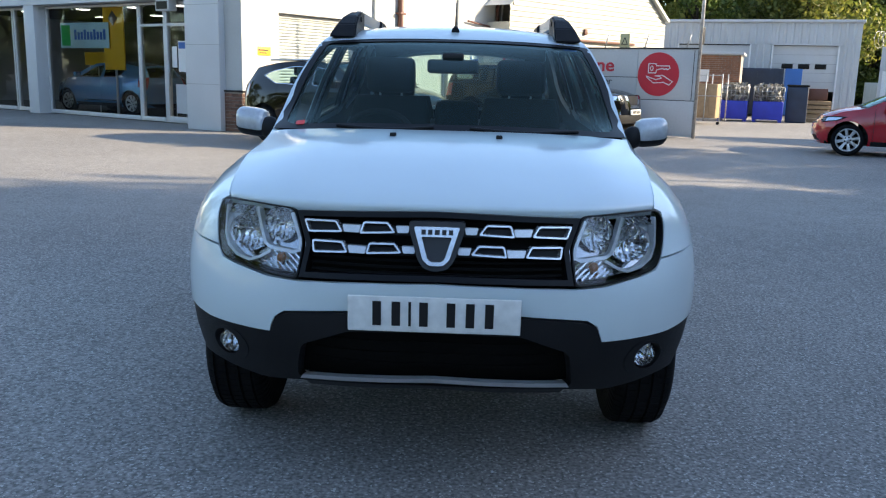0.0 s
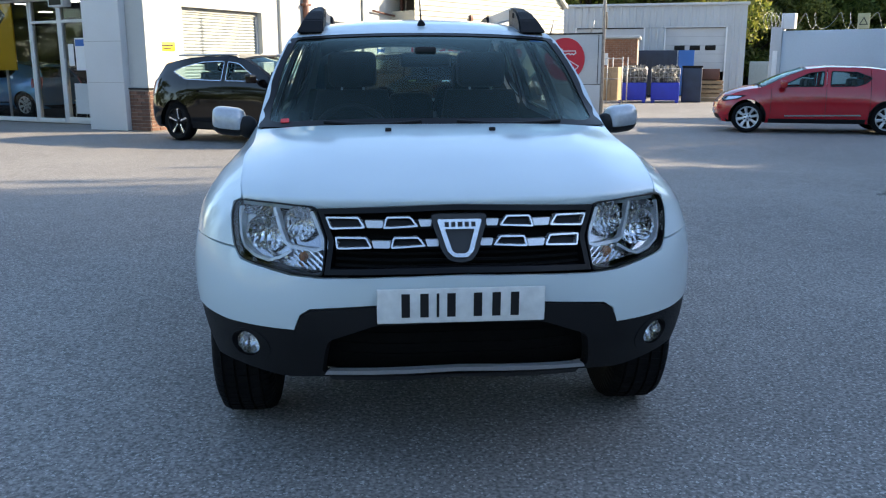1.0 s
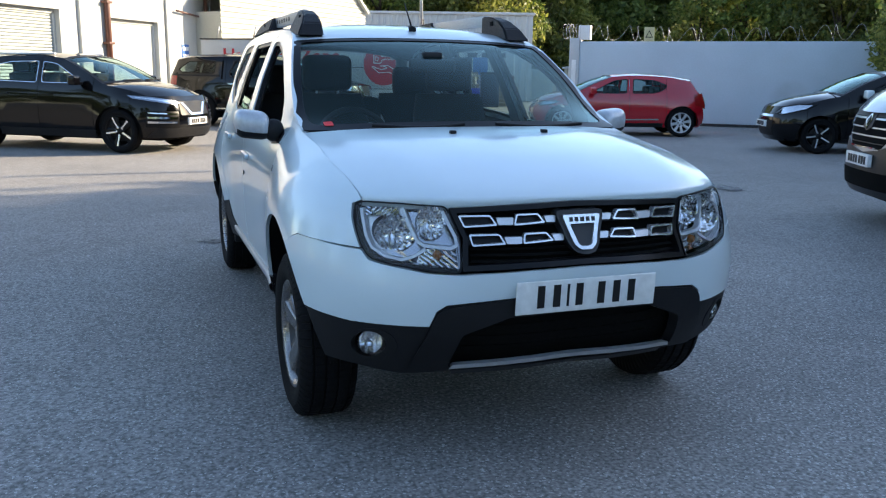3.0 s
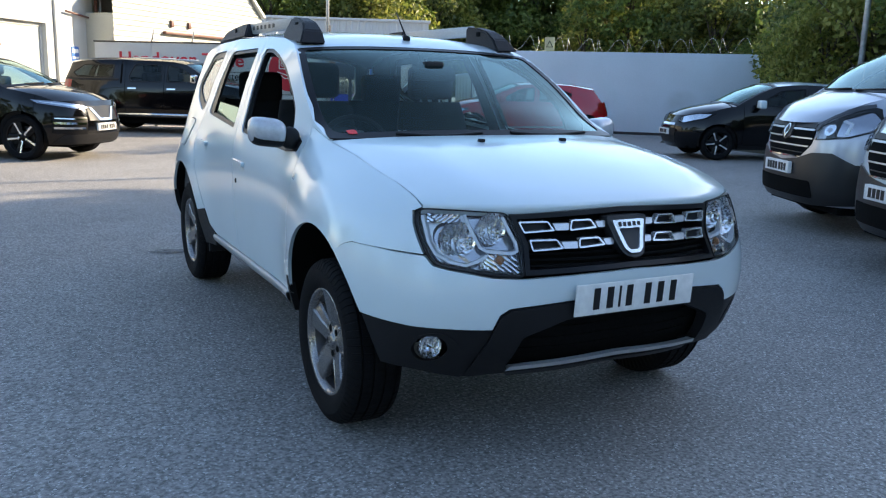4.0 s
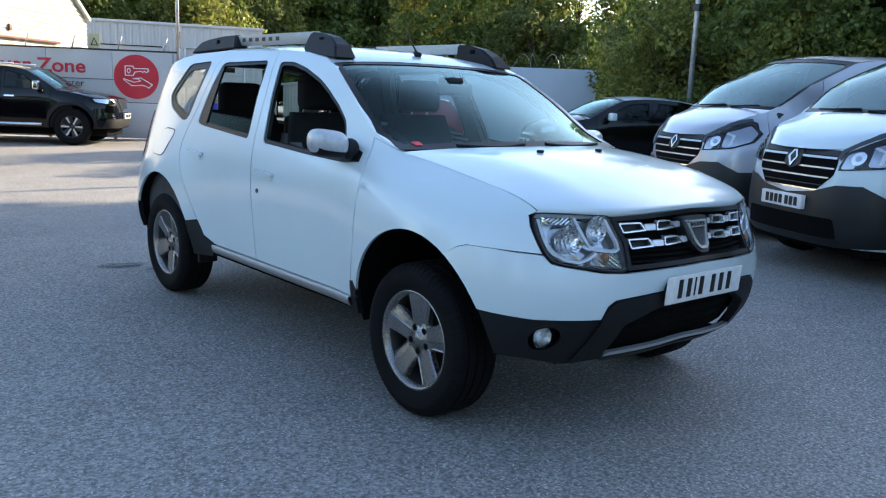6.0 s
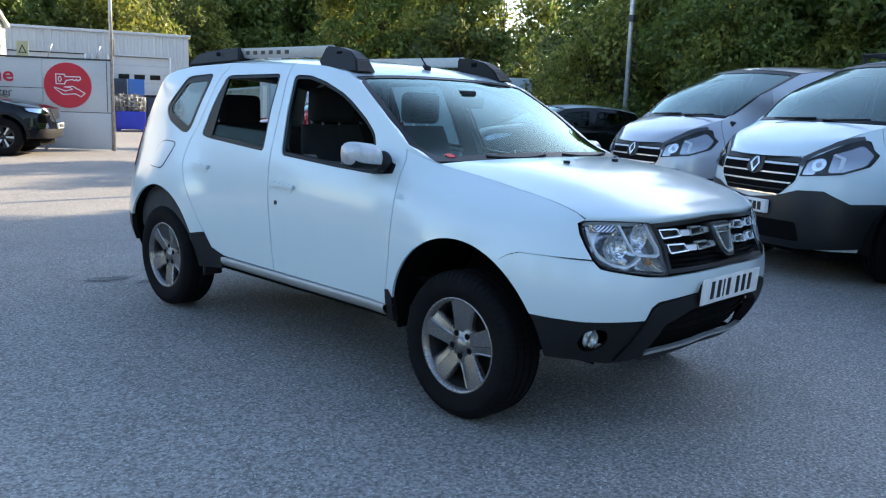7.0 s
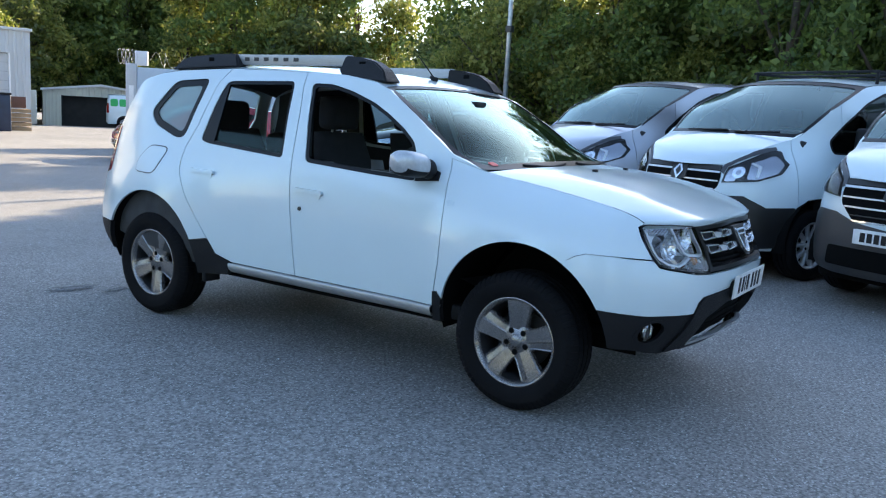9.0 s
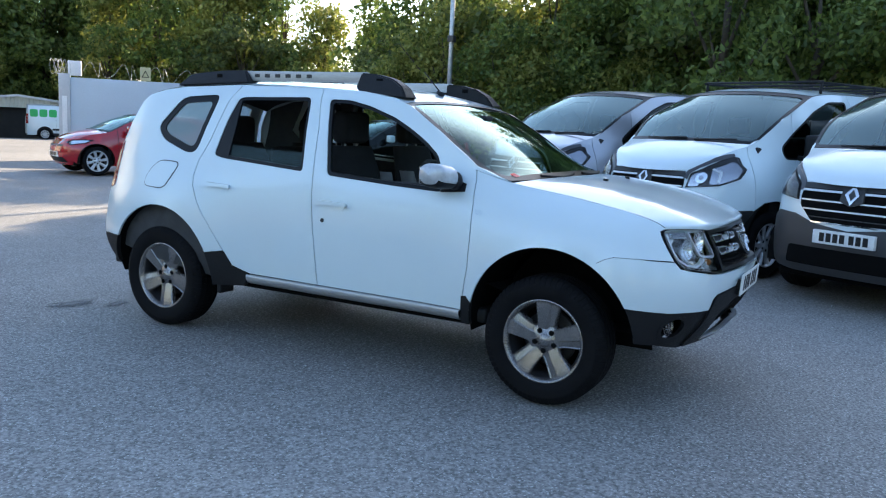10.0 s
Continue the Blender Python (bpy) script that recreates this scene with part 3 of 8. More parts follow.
# shutter wall: plane u = 0.1, runs along v
SIDE = SHOW @ pose(0.1, 0, 0, 0, 0, 90) @ Matrix.Diagonal((1, 1, 1, 1))
wall_with_gaps("wall_east", 0.6, 11.3, 5.4, [(1.68, 4.4, 0, 2.64), (6.35, 8.55, 0, 2.57)], RENDER_WHITE, "white painted masonry wall with two shutter openings", SIDE, 0.3)
for v0, v1, h, nm in ((1.68, 4.4, 2.64, "wide"), (6.35, 8.55, 2.57, "tall")):
    sh = thing("roller_shutter", "closed white ribbed roller shutter door", "shutter", SIDE, "shutters in the white wall")
    if nm == "wide":
        z = 0.02
        slat = mesh_of("slat", *sheet([[(v0, 0.20, 0.0), (v1, 0.20, 0.0)], [(v0, 0.178, 0.012), (v1, 0.178, 0.012)], [(v0, 0.172, 0.035), (v1, 0.172, 0.035)], [(v0, 0.178, 0.060), (v1, 0.178, 0.060)], [(v0, 0.20, 0.070), (v1, 0.20, 0.070)]]), SHUTTER)
        while z < h:
            part("slat", slat, parent=sh, m=pose(0, 0, z))
            z += 0.0725
    else:
        part("door_panel", box((v0, 0.17, 0.02), (v1, 0.2, h), 0.006), SHUTTER, sh)
    part("head_box", box((v0, 0.14, h - 0.10), (v1, 0.29, h + 0.0), 0.01), RENDER_WHITE, sh)
    for v in (v0, v1 - 0.05):
        part("guide_rail", box((v, 0.13, 0), (v + 0.05, 0.22, h - 0.1), 0.005), ALU, sh)
pil = tagged(part("wall_pilaster", box((5.05, -0.08, 0), (5.75, 0.02, 5.4), 0.01), RENDER_WHITE, m=SIDE), "white painted flat pilaster on the wall", "pilaster", kind="structure")
dp = thing("downpipe", "rusty brown round downpipe with brackets on the white wall", "pipe", SIDE)
part("pipe", rod((6.12, -0.09, 0), (6.12, -0.09, 5.3), 0.075, seg=14), BROWN_PIPE, dp)
for z in (0.6, 1.9, 2.9, 4.4):
    part("bracket", box((6.0, -0.18, z), (6.24, 0.0, z + 0.06), 0.006), BROWN_PIPE, dp)
dp2 = thing("downpipe", "white downpipe on the wall corner", "pipe", SIDE)
part("pipe", box((0.64, -0.07, 1.0), (0.74, 0.0, 5.3), 0.02), RENDER_WHITE, dp2)
part("pipe", rod((8.95, -0.04, 0), (8.95, -0.04, 5.3), 0.04), RENDER_WHITE, dp2)
pl = thing("brick_plinth", "low brown brick plinth at the building corner", "plinth", SHOW)
part("core", box((0.012, 0.132, 0), (0.568, 0.59, 0.86)), MORTAR, pl)
part("coping", box((0.004, 0.10, 0.86), (0.60, 0.6, 0.90), 0.008), DARK_IN, pl)
slab("wall_pier", (0.004, 0.16, 0.90), (0.54, 0.60, 5.4), RENDER_WHITE, "white painted pier over the brick plinth")
yl = thing("wall_sign", "small yellow warning sign with unreadable print on the white wall", "sign", SIDE)
part("board", box((0.93, -0.02, 1.67), (1.40, 0.0, 1.86), 0.003), YELLOW, yl)
part("print", box((1.0, -0.024, 1.77), (1.33, -0.02, 1.80)), INK, yl)
part("print", box((1.05, -0.024, 1.71), (1.28, -0.02, 1.735)), INK, yl)
bs = thing("wall_sign", "small blue and white notice on the white wall", "sign", SIDE)
part("board", box((9.75, -0.02, 1.62), (10.15, 0.0, 2.02), 0.003), BLUE_SIGN, bs)
part("print", box((9.79, -0.024, 1.84), (10.11, -0.02, 1.95)), SIGN_WHITE, bs)
part("print", box((9.79, -0.024, 1.68), (10.11, -0.02, 1.74)), SIGN_WHITE, bs)
pb = thing("pipework", "brown pipes and wires fixed high on the wall end", "pipe", SIDE)
part("pipe", rod((9.4, -0.1, 2.95), (11.0, -0.1, 2.83), 0.03), BROWN_PIPE, pb)
part("pipe", rod((11.05, -0.12, 2.2), (11.05, -0.12, 3.9), 0.05), BROWN_PIPE, pb)
part("pipe", rod((11.25, -0.15, 1.9), (11.25, -0.15, 4.2), 0.04), GALV, pb)
part("junction_box", box((10.8, -0.16, 2.55), (11.15, 0.0, 2.95), 0.01), BROWN_PIPE, pb)

# corner column, fascia and glazed front
slab("wall_column", (-1.12, 0.0, 0), (0.0, 0.6, 5.4), PANEL_BLUE, "pale grey clad corner column", bevel=0.01, category="column")
slab("wall_return", (-0.02, 0.6, 0.0), (0.10, 0.9, 5.4), RENDER_WHITE, "white return beside the corner column")
for z in (1.0, 1.85, 2.7):
    slab("trim", (-1.125, -0.004, z), (0.004, 0.0, z + 0.012), GALV, "thin joint in the column cladding", category="trim")
slab("wall_column_left", (-8.75, 0.62, 0), (-8.25, 1.0, 3.4), PANEL_BLUE, "pale grey clad column between shop windows", bevel=0.01, category="column")
slab("wall_fascia", (-16.0, 0.6, 2.92), (-1.12, 1.2, 5.4), PANEL_BLUE, "pale grey fascia above the shop windows")
slab("wall_jamb", (-2.15, 0.9, 0), (-1.12, 1.15, 2.92), PANEL_BLUE, "pale grey panel beside the shop door")
slab("roof", (-16.0, 0.5, 5.4), (0.5, 13.0, 5.6), SHED_GREY, "flat roof of the showroom", category="roof")
slab("wall_back", (-16.0, 12.6, 0), (0.3, 12.9, 5.4), RENDER_WHITE, "back wall of the showroom")
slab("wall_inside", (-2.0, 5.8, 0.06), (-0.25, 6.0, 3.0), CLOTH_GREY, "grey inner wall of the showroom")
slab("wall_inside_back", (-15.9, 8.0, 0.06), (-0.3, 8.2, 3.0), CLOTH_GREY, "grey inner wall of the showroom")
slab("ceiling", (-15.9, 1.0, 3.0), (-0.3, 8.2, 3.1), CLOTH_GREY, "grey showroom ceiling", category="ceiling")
slab("floor_showroom", (-15.9, 1.0, 0.0), (-0.3, 8.0, 0.05), FLOOR_IN, "polished grey showroom floor", category="floor")
slab("wall_west", (-16.2, 0.6, 0), (-15.9, 12.9, 5.4), RENDER_WHITE, "side wall of the showroom")


def upright(u0, u1, v, z0, z1, mat):
    """One sheet of glass in the plane v."""
    return mesh_of("pane", [(u0, v, z0), (u1, v, z0), (u1, v, z1), (u0, v, z1)], [(0, 1, 2, 3)], mat)


def shop_window(name, u0, u1, z0, z1, label, bars=(), transom=None):
    w = tagged(new(name), label, "window", kind="structure")
    w.matrix_basis = SHOW
    t = 0.06
    for nm, lo, hi in (("window_frame", (u0, 0.96, z0), (u0 + t, 1.06, z1)), ("window_frame", (u1 - t, 0.96, z0), (u1, 1.06, z1)),
                       ("window_frame", (u0 + t, 0.96, z1 - t), (u1 - t, 1.06, z1)), ("window_sill", (u0 + t, 0.94, z0), (u1 - t, 1.06, z0 + 0.10))):
        part(nm, box(lo, hi, 0.006), ALU, w)
    if transom:
        part("transom", box((u0 + t, 0.96, transom), (u1 - t, 1.06, transom + t), 0.006), ALU, w)
    edges = [u0 + t, *bars, u1 - t]
    for a, b in zip(edges, edges[1:]):
        part("pane", upright(a + 0.001, b - 0.001, 1.0, z0 + 0.1, z1 - t, GLASS_SHOP), None, w)
    for b in bars:
        part("mullion", box((b - 0.03, 0.97, z0 + 0.1), (b + 0.03, 0.998, z1 - t), 0.005), ALU, w)
    return w


shop_window("window_1", -15.9, -9.95, 0.02, 2.9, "large shop window in a white frame", bars=(-12.8,))
shop_window("window_2", -9.9, -8.75, 0.02, 2.9, "narrow shop window in a white frame")
shop_window("window_3", -8.25, -4.10, 0.02, 2.9, "large shop window in a white frame")
shop_window("window_4", -4.09, -3.08, 0.02, 2.9, "shop window beside the entrance door", transom=2.33)
dr = tagged(new("door_1"), "white framed glass entrance door with paper notices", "door", kind="structure")
dr.matrix_basis = SHOW
for lo, hi in (((-3.07, 0.95, 0.02), (-2.98, 1.06, 2.9)), ((-2.24, 0.95, 0.02), (-2.16, 1.06, 2.9)), ((-2.98, 0.95, 2.33), (-2.24, 1.06, 2.40)), ((-2.98, 0.95, 2.82), (-2.24, 1.06, 2.9)), ((-2.98, 0.95, 0.02), (-2.24, 1.06, 0.16))):
    part("door_frame", box(lo, hi, 0.006), ALU, dr)
part("pane", upright(-2.98, -2.24, 1.0, 0.16, 2.33, GLASS_SHOP), None, dr)
part("pane", upright(-2.98, -2.24, 1.0, 2.40, 2.82, GLASS_SHOP), None, dr)
part("door_handle", rod((-2.9, 0.92, 0.9), (-2.9, 0.92, 1.5), 0.018), GALV, dr)
part("notice", box((-2.62, 0.985, 1.25), (-2.28, 0.995, 1.98)), SIGN_WHITE, dr)
part("notice", box((-2.60, 0.980, 1.80), (-2.30, 0.984, 1.95)), BLUE_SIGN, dr)
part("notice", box((-2.86, 0.985, 1.35), (-2.68, 0.995, 1.85)), SIGN_WHITE, dr)
part("notice", box((-2.75, 0.985, 0.25), (-2.30, 0.995, 0.95)), SIGN_GREY, dr)

po = thing("window_poster", "pale blue and white poster inside the shop window", "poster", SHOW)
part("sheet", box((-7.66, 1.03, 1.80), (-5.46, 1.04, 2.46)), POSTER, po)
part("print", box((-7.6, 1.022, 1.86), (-7.2, 1.028, 2.4)), GREEN_PRINT, po)
for i in range(10):
    part("print", box((-7.0 + i * 0.145, 1.022, 2.02), (-6.9 + i * 0.145, 1.028, 2.22 if i % 3 else 2.28)), BLUE_SIGN, po)
yb = thing("display_banner", "tall yellow display banner with a silver emblem in the showroom", "banner", SHOW)
part("cloth", box((-5.76, 1.08, 1.25), (-4.90, 1.11, 2.88)), YELLOW, yb)
part("emblem", box((-0.14, -0.006, -0.14), (0.14, 0.006, 0.14), 0.004), INK, yb, m=pose(-5.33, 1.07, 2.56, 0, 0, 0) @ Matrix.Diagonal((0.8, 1, 1.15, 1)) @ pose(0, 0, 0, 0, 45))
part("stand", rod((-5.33, 1.12, 0.05), (-5.33, 1.12, 1.3), 0.03), ALU, yb)
yb2 = thing("display_board", "small yellow display board in the showroom", "board", SHOW)
part("board", box((-8.1, 2.0, 1.36), (-7.0, 2.03, 1.72)), YELLOW, yb2)
part("stand", rod((-7.5, 2.03, 0.05), (-7.5, 2.03, 1.4), 0.02), ALU, yb2)
cl = thing("floodlight", "small grey floodlight above the shop door", "lamp", SHOW)
part("housing", box((-2.95, 0.62, 2.66), (-2.45, 0.86, 2.92), 0.02), ALU, cl)
part("glass_front", box((-2.90, 0.612, 2.70), (-2.50, 0.618, 2.88)), BLACK_GLOSS, cl)
ch = thing("cafe_chair", "pale metal chair behind the entrance window", "chair", SHOW @ pose(-3.6, 2.0, 0.05))
for x in (-0.2, 0.2):
    for y in (-0.2, 0.2):
        part("leg", rod((x, y, 0), (x * 0.9, y * 0.9, 0.45), 0.014, seg=6), GALV, ch)
    part("back_post", rod((x * 0.9, 0.18, 0.45), (x * 0.9, 0.26, 0.88), 0.014, seg=6), GALV, ch)
part("seat", box((-0.21, -0.21, 0.44), (0.21, 0.21, 0.47), 0.01), SIGN_GREY, ch)
part("backrest", box((-0.2, 0.22, 0.66), (0.2, 0.26, 0.86), 0.01), SIGN_GREY, ch)

for u in (-12.0, -9.0, -6.5, -4.5, -2.5):
    for vv in (2.6, 5.2):
        cl2 = thing("ceiling_lamp", "small lit square lamp in the showroom ceiling", "lamp", SHOW, "showroom ceiling lamps")
        part("frame", box((u - 0.16, vv - 0.16, 2.97), (u + 0.16, vv + 0.16, 3.0), 0.005), ALU, cl2)
        part("diffuser", box((u - 0.14, vv - 0.14, 2.955), (u + 0.14, vv + 0.14, 2.97)), LAMP_WARM, cl2)

# ---- the boarded fence with its sign ----
FENCE = pose(5.4, 18.2, 0, 0, 0, TURN)
fe = tagged(new("fence"), "pale grey boarded fence with dark joints", "fence", kind="structure")
fe.matrix_basis = FENCE
for i in range(4):
    u = -6.0 + 1.5 * i
    for z0, z1 in ((0.03, 0.875), (0.885, 2.08)):
        part("panel", box((u + 0.004, 0.0, z0), (u + 1.496, 0.05, z1), 0.004), SIGN_GREY, fe)
    part("post", box((u - 0.03, 0.05, 0.0), (u + 0.05, 0.13, 2.1), 0.006), GALV, fe)
part("rail", box((-6.0, 0.052, 1.95), (0, 0.11, 2.03)), GALV, fe)
part("cap", box((-6.02, -0.02, 2.085), (0.02, 0.12, 2.12), 0.006), PLASTIC_GREY, fe)
part("joint", box((-6.0, -0.004, 0.872), (0, -0.001, 0.888)), PLASTIC_GREY, fe)
sg = thing("fence_sign", "red lettering and a red round key emblem on the fence", "sign", FENCE)
part("line", box((-5.95, -0.010, 1.40), (-1.47, -0.003, 1.415)), PLASTIC_GREY, sg)
part("frame_edge", box((-0.10, -0.010, 0.9), (-0.085, -0.003, 2.06)), PLASTIC_GREY, sg)
lettering("lettering", "Handover Zone", 0.45, SIGN_RED, sg, pose(-5.38, -0.008, 1.545, 90), width=3.27, bold=0.008)
lettering("lettering", "Chester", 0.235, INK, sg, pose(-2.95, -0.008, 1.225, 90), width=0.8)
bmr = bmesh.new()
bmesh.ops.create_cone(bmr, cap_ends=True, segments=56, radius1=0.52, radius2=0.52, depth=0.012, matrix=pose(-0.95, -0.012, 1.49, 90))
part("disc", bmr, SIGN_RED, sg)


def stroke(pts, w, depth=0.004, close=False):
    """A flat ribbon along a line in the plane of a sign."""
    bm = bmesh.new()
    k = len(pts)
    for i in range(k if close else k - 1):
        a, b = Vector((pts[i][0], 0, pts[i][1])), Vector((pts[(i + 1) % k][0], 0, pts[(i + 1) % k][1]))
        d = (b - a).normalized() * w * 0.5
        q = Vector((-d.z, 0, d.x))
        a, b = a - d, b + d
        vs = [bm.verts.new(p + Vector((0, o, 0))) for o in (0, -depth) for p in (a - q, b - q, b + q, a + q)]
        for f in ((0, 1, 2, 3), (7, 6, 5, 4), (0, 4, 5, 1), (1, 5, 6, 2), (2, 6, 7, 3), (3, 7, 4, 0)):
            bm.faces.new([vs[j] for j in f])
    return bm


part("key_outline", stroke([(-1.2, 1.52), (-1.2, 1.74), (-1.02, 1.74), (-1.0, 1.69), (-0.68, 1.69), (-0.66, 1.64), (-0.72, 1.60), (-0.76, 1.63), (-0.80, 1.60), (-0.84, 1.63), (-0.98, 1.60), (-1.02, 1.52)], 0.022, close=True), SIGN_WHITE, sg, m=pose(0, -0.02, 0))
part("key_eye", stroke(ring((-1.12, 1.63), 0.035, 12, 1.5), 0.018, close=True), SIGN_WHITE, sg, m=pose(0, -0.02, 0))
part("hand_outline", stroke([(-1.24, 1.44), (-1.12, 1.40), (-1.0, 1.36), (-0.86, 1.40), (-0.9, 1.44), (-1.02, 1.45), (-0.84, 1.47), (-0.72, 1.40), (-0.58, 1.32), (-0.66, 1.24), (-0.8, 1.30), (-1.06, 1.28), (-1.24, 1.42)], 0.02), SIGN_WHITE, sg, m=pose(0, -0.02, 0))
ps = thing("tall_pole", "tall grey steel pole at the end of the fence", "pole", FENCE)
part("pole", rod((0.02, 0.02, 0), (0.02, 0.02, 6.5), 0.045, 0.035, 12), GALV, ps)
part("box", box((-0.03, 0.05, 2.2), (0.07, 0.14, 2.6), 0.006), PLASTIC_GREY, ps)
ws = thing("warning_sign", "small pale yellow warning sign above the fence", "sign", FENCE)
part("board", box((-2.05, 0.12, 2.06), (-1.80, 0.13, 2.46)), YELLOW_WARN, ws)
part("print", stroke([(-2.0, 2.2), (-1.925, 2.36), (-1.85, 2.2)], 0.02, close=True), INK, ws, m=pose(0, 0.118, 0))
for i in range(6):
    u = -5.6 + i * 1.05
    st = thing("fence_spike", "thin leaning steel stay above the fence", "stay", FENCE, "stays along the fence top")
    part("stay", rod((u, 0.09, 2.05), (u + 0.12, 0.05, 2.42), 0.018, seg=6), GALV, st)

# ---- the pale wall across the yard, with coiled wire on its top ----
WALL = pose(10.26, 18.89, 0, 0, 0, -41)
wl = tagged(new("wall_yard"), "pale grey rendered yard wall", "wall", kind="structure")
wl.matrix_basis = WALL
part("face", box((0, 0, 0), (7.42, 0.22, 2.19), 0.01), WALL_BLOCK, wl)
part("skirting", box((0.0, -0.012, 0.0), (7.42, -0.001, 0.07)), PLASTIC_GREY, wl)
part("end_pier", box((-0.28, -0.03, 0), (0.0, 0.30, 2.28), 0.015), SIGN_GREY, wl)
part("end_board", box((-0.20, -0.045, 0.5), (-0.08, -0.034, 1.7)), SIGN_WHITE, wl)
part("junction_box", box((-0.05, -0.02, 2.24), (0.28, 0.2, 2.62), 0.015), SIGN_WHITE, wl)


def coil(u0, u1, r, turns, z, wobble=0.05):
    cu = bpy.data.curves.new("wire", "CURVE")
    cu.dimensions, cu.bevel_depth, cu.bevel_resolution = "3D", 0.0042, 1
    sp = cu.splines.new("POLY")
    n = turns * 16
    sp.points.add(n)
    for i in range(n + 1):
        a = 2 * math.pi * i / 16
        w = 1 + wobble * math.sin(i * 0.37)
        sp.points[i].co = (u0 + (u1 - u0) * i / n + 0.12 * math.sin(a * 0.5), 0.11 + r * w * math.cos(a), z + r * w * math.sin(a), 1)
    tmp = bpy.data.objects.new("wire", cu)
    scene.collection.objects.link(tmp)
    bpy.context.view_layer.update()
    me = bpy.data.meshes.new_from_object(tmp.evaluated_get(bpy.context.evaluated_depsgraph_get()))
    bpy.data.objects.remove(tmp)
    me.materials.clear()
    return me


cw = thing("coiled_wire", "loose coils of galvanised security wire along the wall top", "wire", WALL)
part("wire", coil(0.3, 7.2, 0.19, 17, 2.38, 0.25), GALV, cw)
part("wire", coil(-0.42, -0.08, 0.2, 7, 2.45), GALV, cw)
wy = thing("warning_sign", "pale yellow warning sign on the wall top", "sign", WALL)
part("board", box((1.73, -0.02, 2.20), (2.0, -0.005, 2.56)), YELLOW_WARN, wy)
part("print", stroke([(1.78, 2.3), (1.865, 2.46), (1.95, 2.3)], 0.02, close=True), INK, wy, m=pose(0, -0.022, 0))

# ---- the cream boarded building behind the fence ----
CLAD = pose(7.35, 30.9, 0, 0, 0, TURN - 10)
cb = thing("boarded_building", "cream weatherboarded building with a pitched roof line", "building", CLAD)
part("wall", box((-6.0, -9.0, 0), (-0.06, 0.0, 3.0)), CREAM, cb)
top = lambda v: 3.56 + 0.68 * min(-v, 4.5) - 0.68 * max(-v - 4.5, 0)
part("gable", mesh_of("gable", [(-0.06, -9, 3.0), (-0.06, 0, 3.0), (-0.06, 0, 3.56), (-0.06, -4.5, top(-4.5)), (-0.06, -9, 3.56), (-6, -9, 3.0), (-6, 0, 3.0), (-6, 0, 3.56), (-6, -4.5, top(-4.5)), (-6, -9, 3.56)], [(0, 1, 2, 3, 4), (9, 8, 7, 6, 5), (1, 6, 7, 2)], CREAM), None, cb)
part("roof", mesh_of("roof", [(0.12, 0.15, 3.48), (0.12, -4.5, 6.68), (0.12, -9.2, 3.48), (-6, -9.2, 3.48), (-6, -4.5, 6.68), (-6, 0.15, 3.48)], [(0, 1, 4, 5), (1, 2, 3, 4)], SHED_GREY), None, cb)
part("verge", box((-0.02, -5.45, -0.07), (0.12, 0.05, 0.05), 0.01, m=Matrix.Translation((0, 0, 3.56)) @ pose(0, 0, 0, -math.degrees(math.atan(0.68)))), RENDER_WHITE, cb)
z = 0.3
while z < 6.2:
    v1 = 0.0 if z < 3.4 else -(z - 3.4) / 0.68
    v0 = -9.0 - v1
    if v1 > v0:
        part("board", mesh_of("board", [(-0.058, v0, z), (-0.058, v1, z), (-0.02, v1, z), (-0.02, v0, z), (-0.055, v0, z + 0.165), (-0.055, v1, z + 0.165)], [(0, 1, 2, 3), (3, 2, 5, 4), (1, 5, 2), (0, 3, 4)], CREAM), None, cb)
    z += 0.16
part("ledge", box((-0.02, -6.6, 2.55), (0.1, -2.2, 2.63), 0.01), BROWN_PIPE, cb)
for v in (-6.2, -5.2):
    part("vent", box((-0.02, v, 2.78), (0.05, v + 0.14, 2.98), 0.01), BROWN_PIPE, cb)

# ---- the grey steel shed at the back ----
SHED = pose(16.2, 34.3, 0, 0, 0, -19)
sd = thing("steel_shed", "low grey profiled steel shed with a half-open sectional door", "shed", SHED)
H = 4.02


def ribbed(u0, u1, z0, z1, pitch=0.30):
    bm = bmesh.new()
    pts = []
    u = u0
    while u < u1 - 0.01:
        for a, y in ((0.0, 0.0), (0.16, 0.0), (0.20, -0.04), (0.26, -0.04)):
            if u + a < u1:
                pts.append((u + a, y))
        u += pitch
    pts.append((u1, 0.0))
    lo = [bm.verts.new((a, y, z0)) for a, y in pts]
    hi = [bm.verts.new((a, y, z1)) for a, y in pts]
    for i in range(len(pts) - 1):
        bm.faces.new((lo[i], lo[i + 1], hi[i + 1], hi[i]))
    return bm


part("wall", ribbed(-14, 0, 2.98, H - 0.12), SHED_GREY, sd)
part("wall", ribbed(-0.78, 0, 0, 2.98), SHED_GREY, sd)
part("wall", ribbed(-4.3, -3.45, 0, 2.98), SHED_GREY, sd)
part("wall", ribbed(-14, -7.4, 0, 2.98), SHED_GREY, sd)
part("side_wall", box((-0.05, 0.02, -0.5), (0.0, 9, H - 0.12)), SHED_GREY, sd)
part("back_wall", box((-14, 8.9, 0), (-0.06, 9, H - 0.12)), SHED_GREY, sd)
part("inner_lining", box((-13.9, 3.5, 0), (-0.1, 3.6, 3.4)), DARK_IN, sd)
part("roof", box((-14.1, -0.12, H - 0.12), (0.08, 9.1, H), 0.02), SHED_GREY, sd)
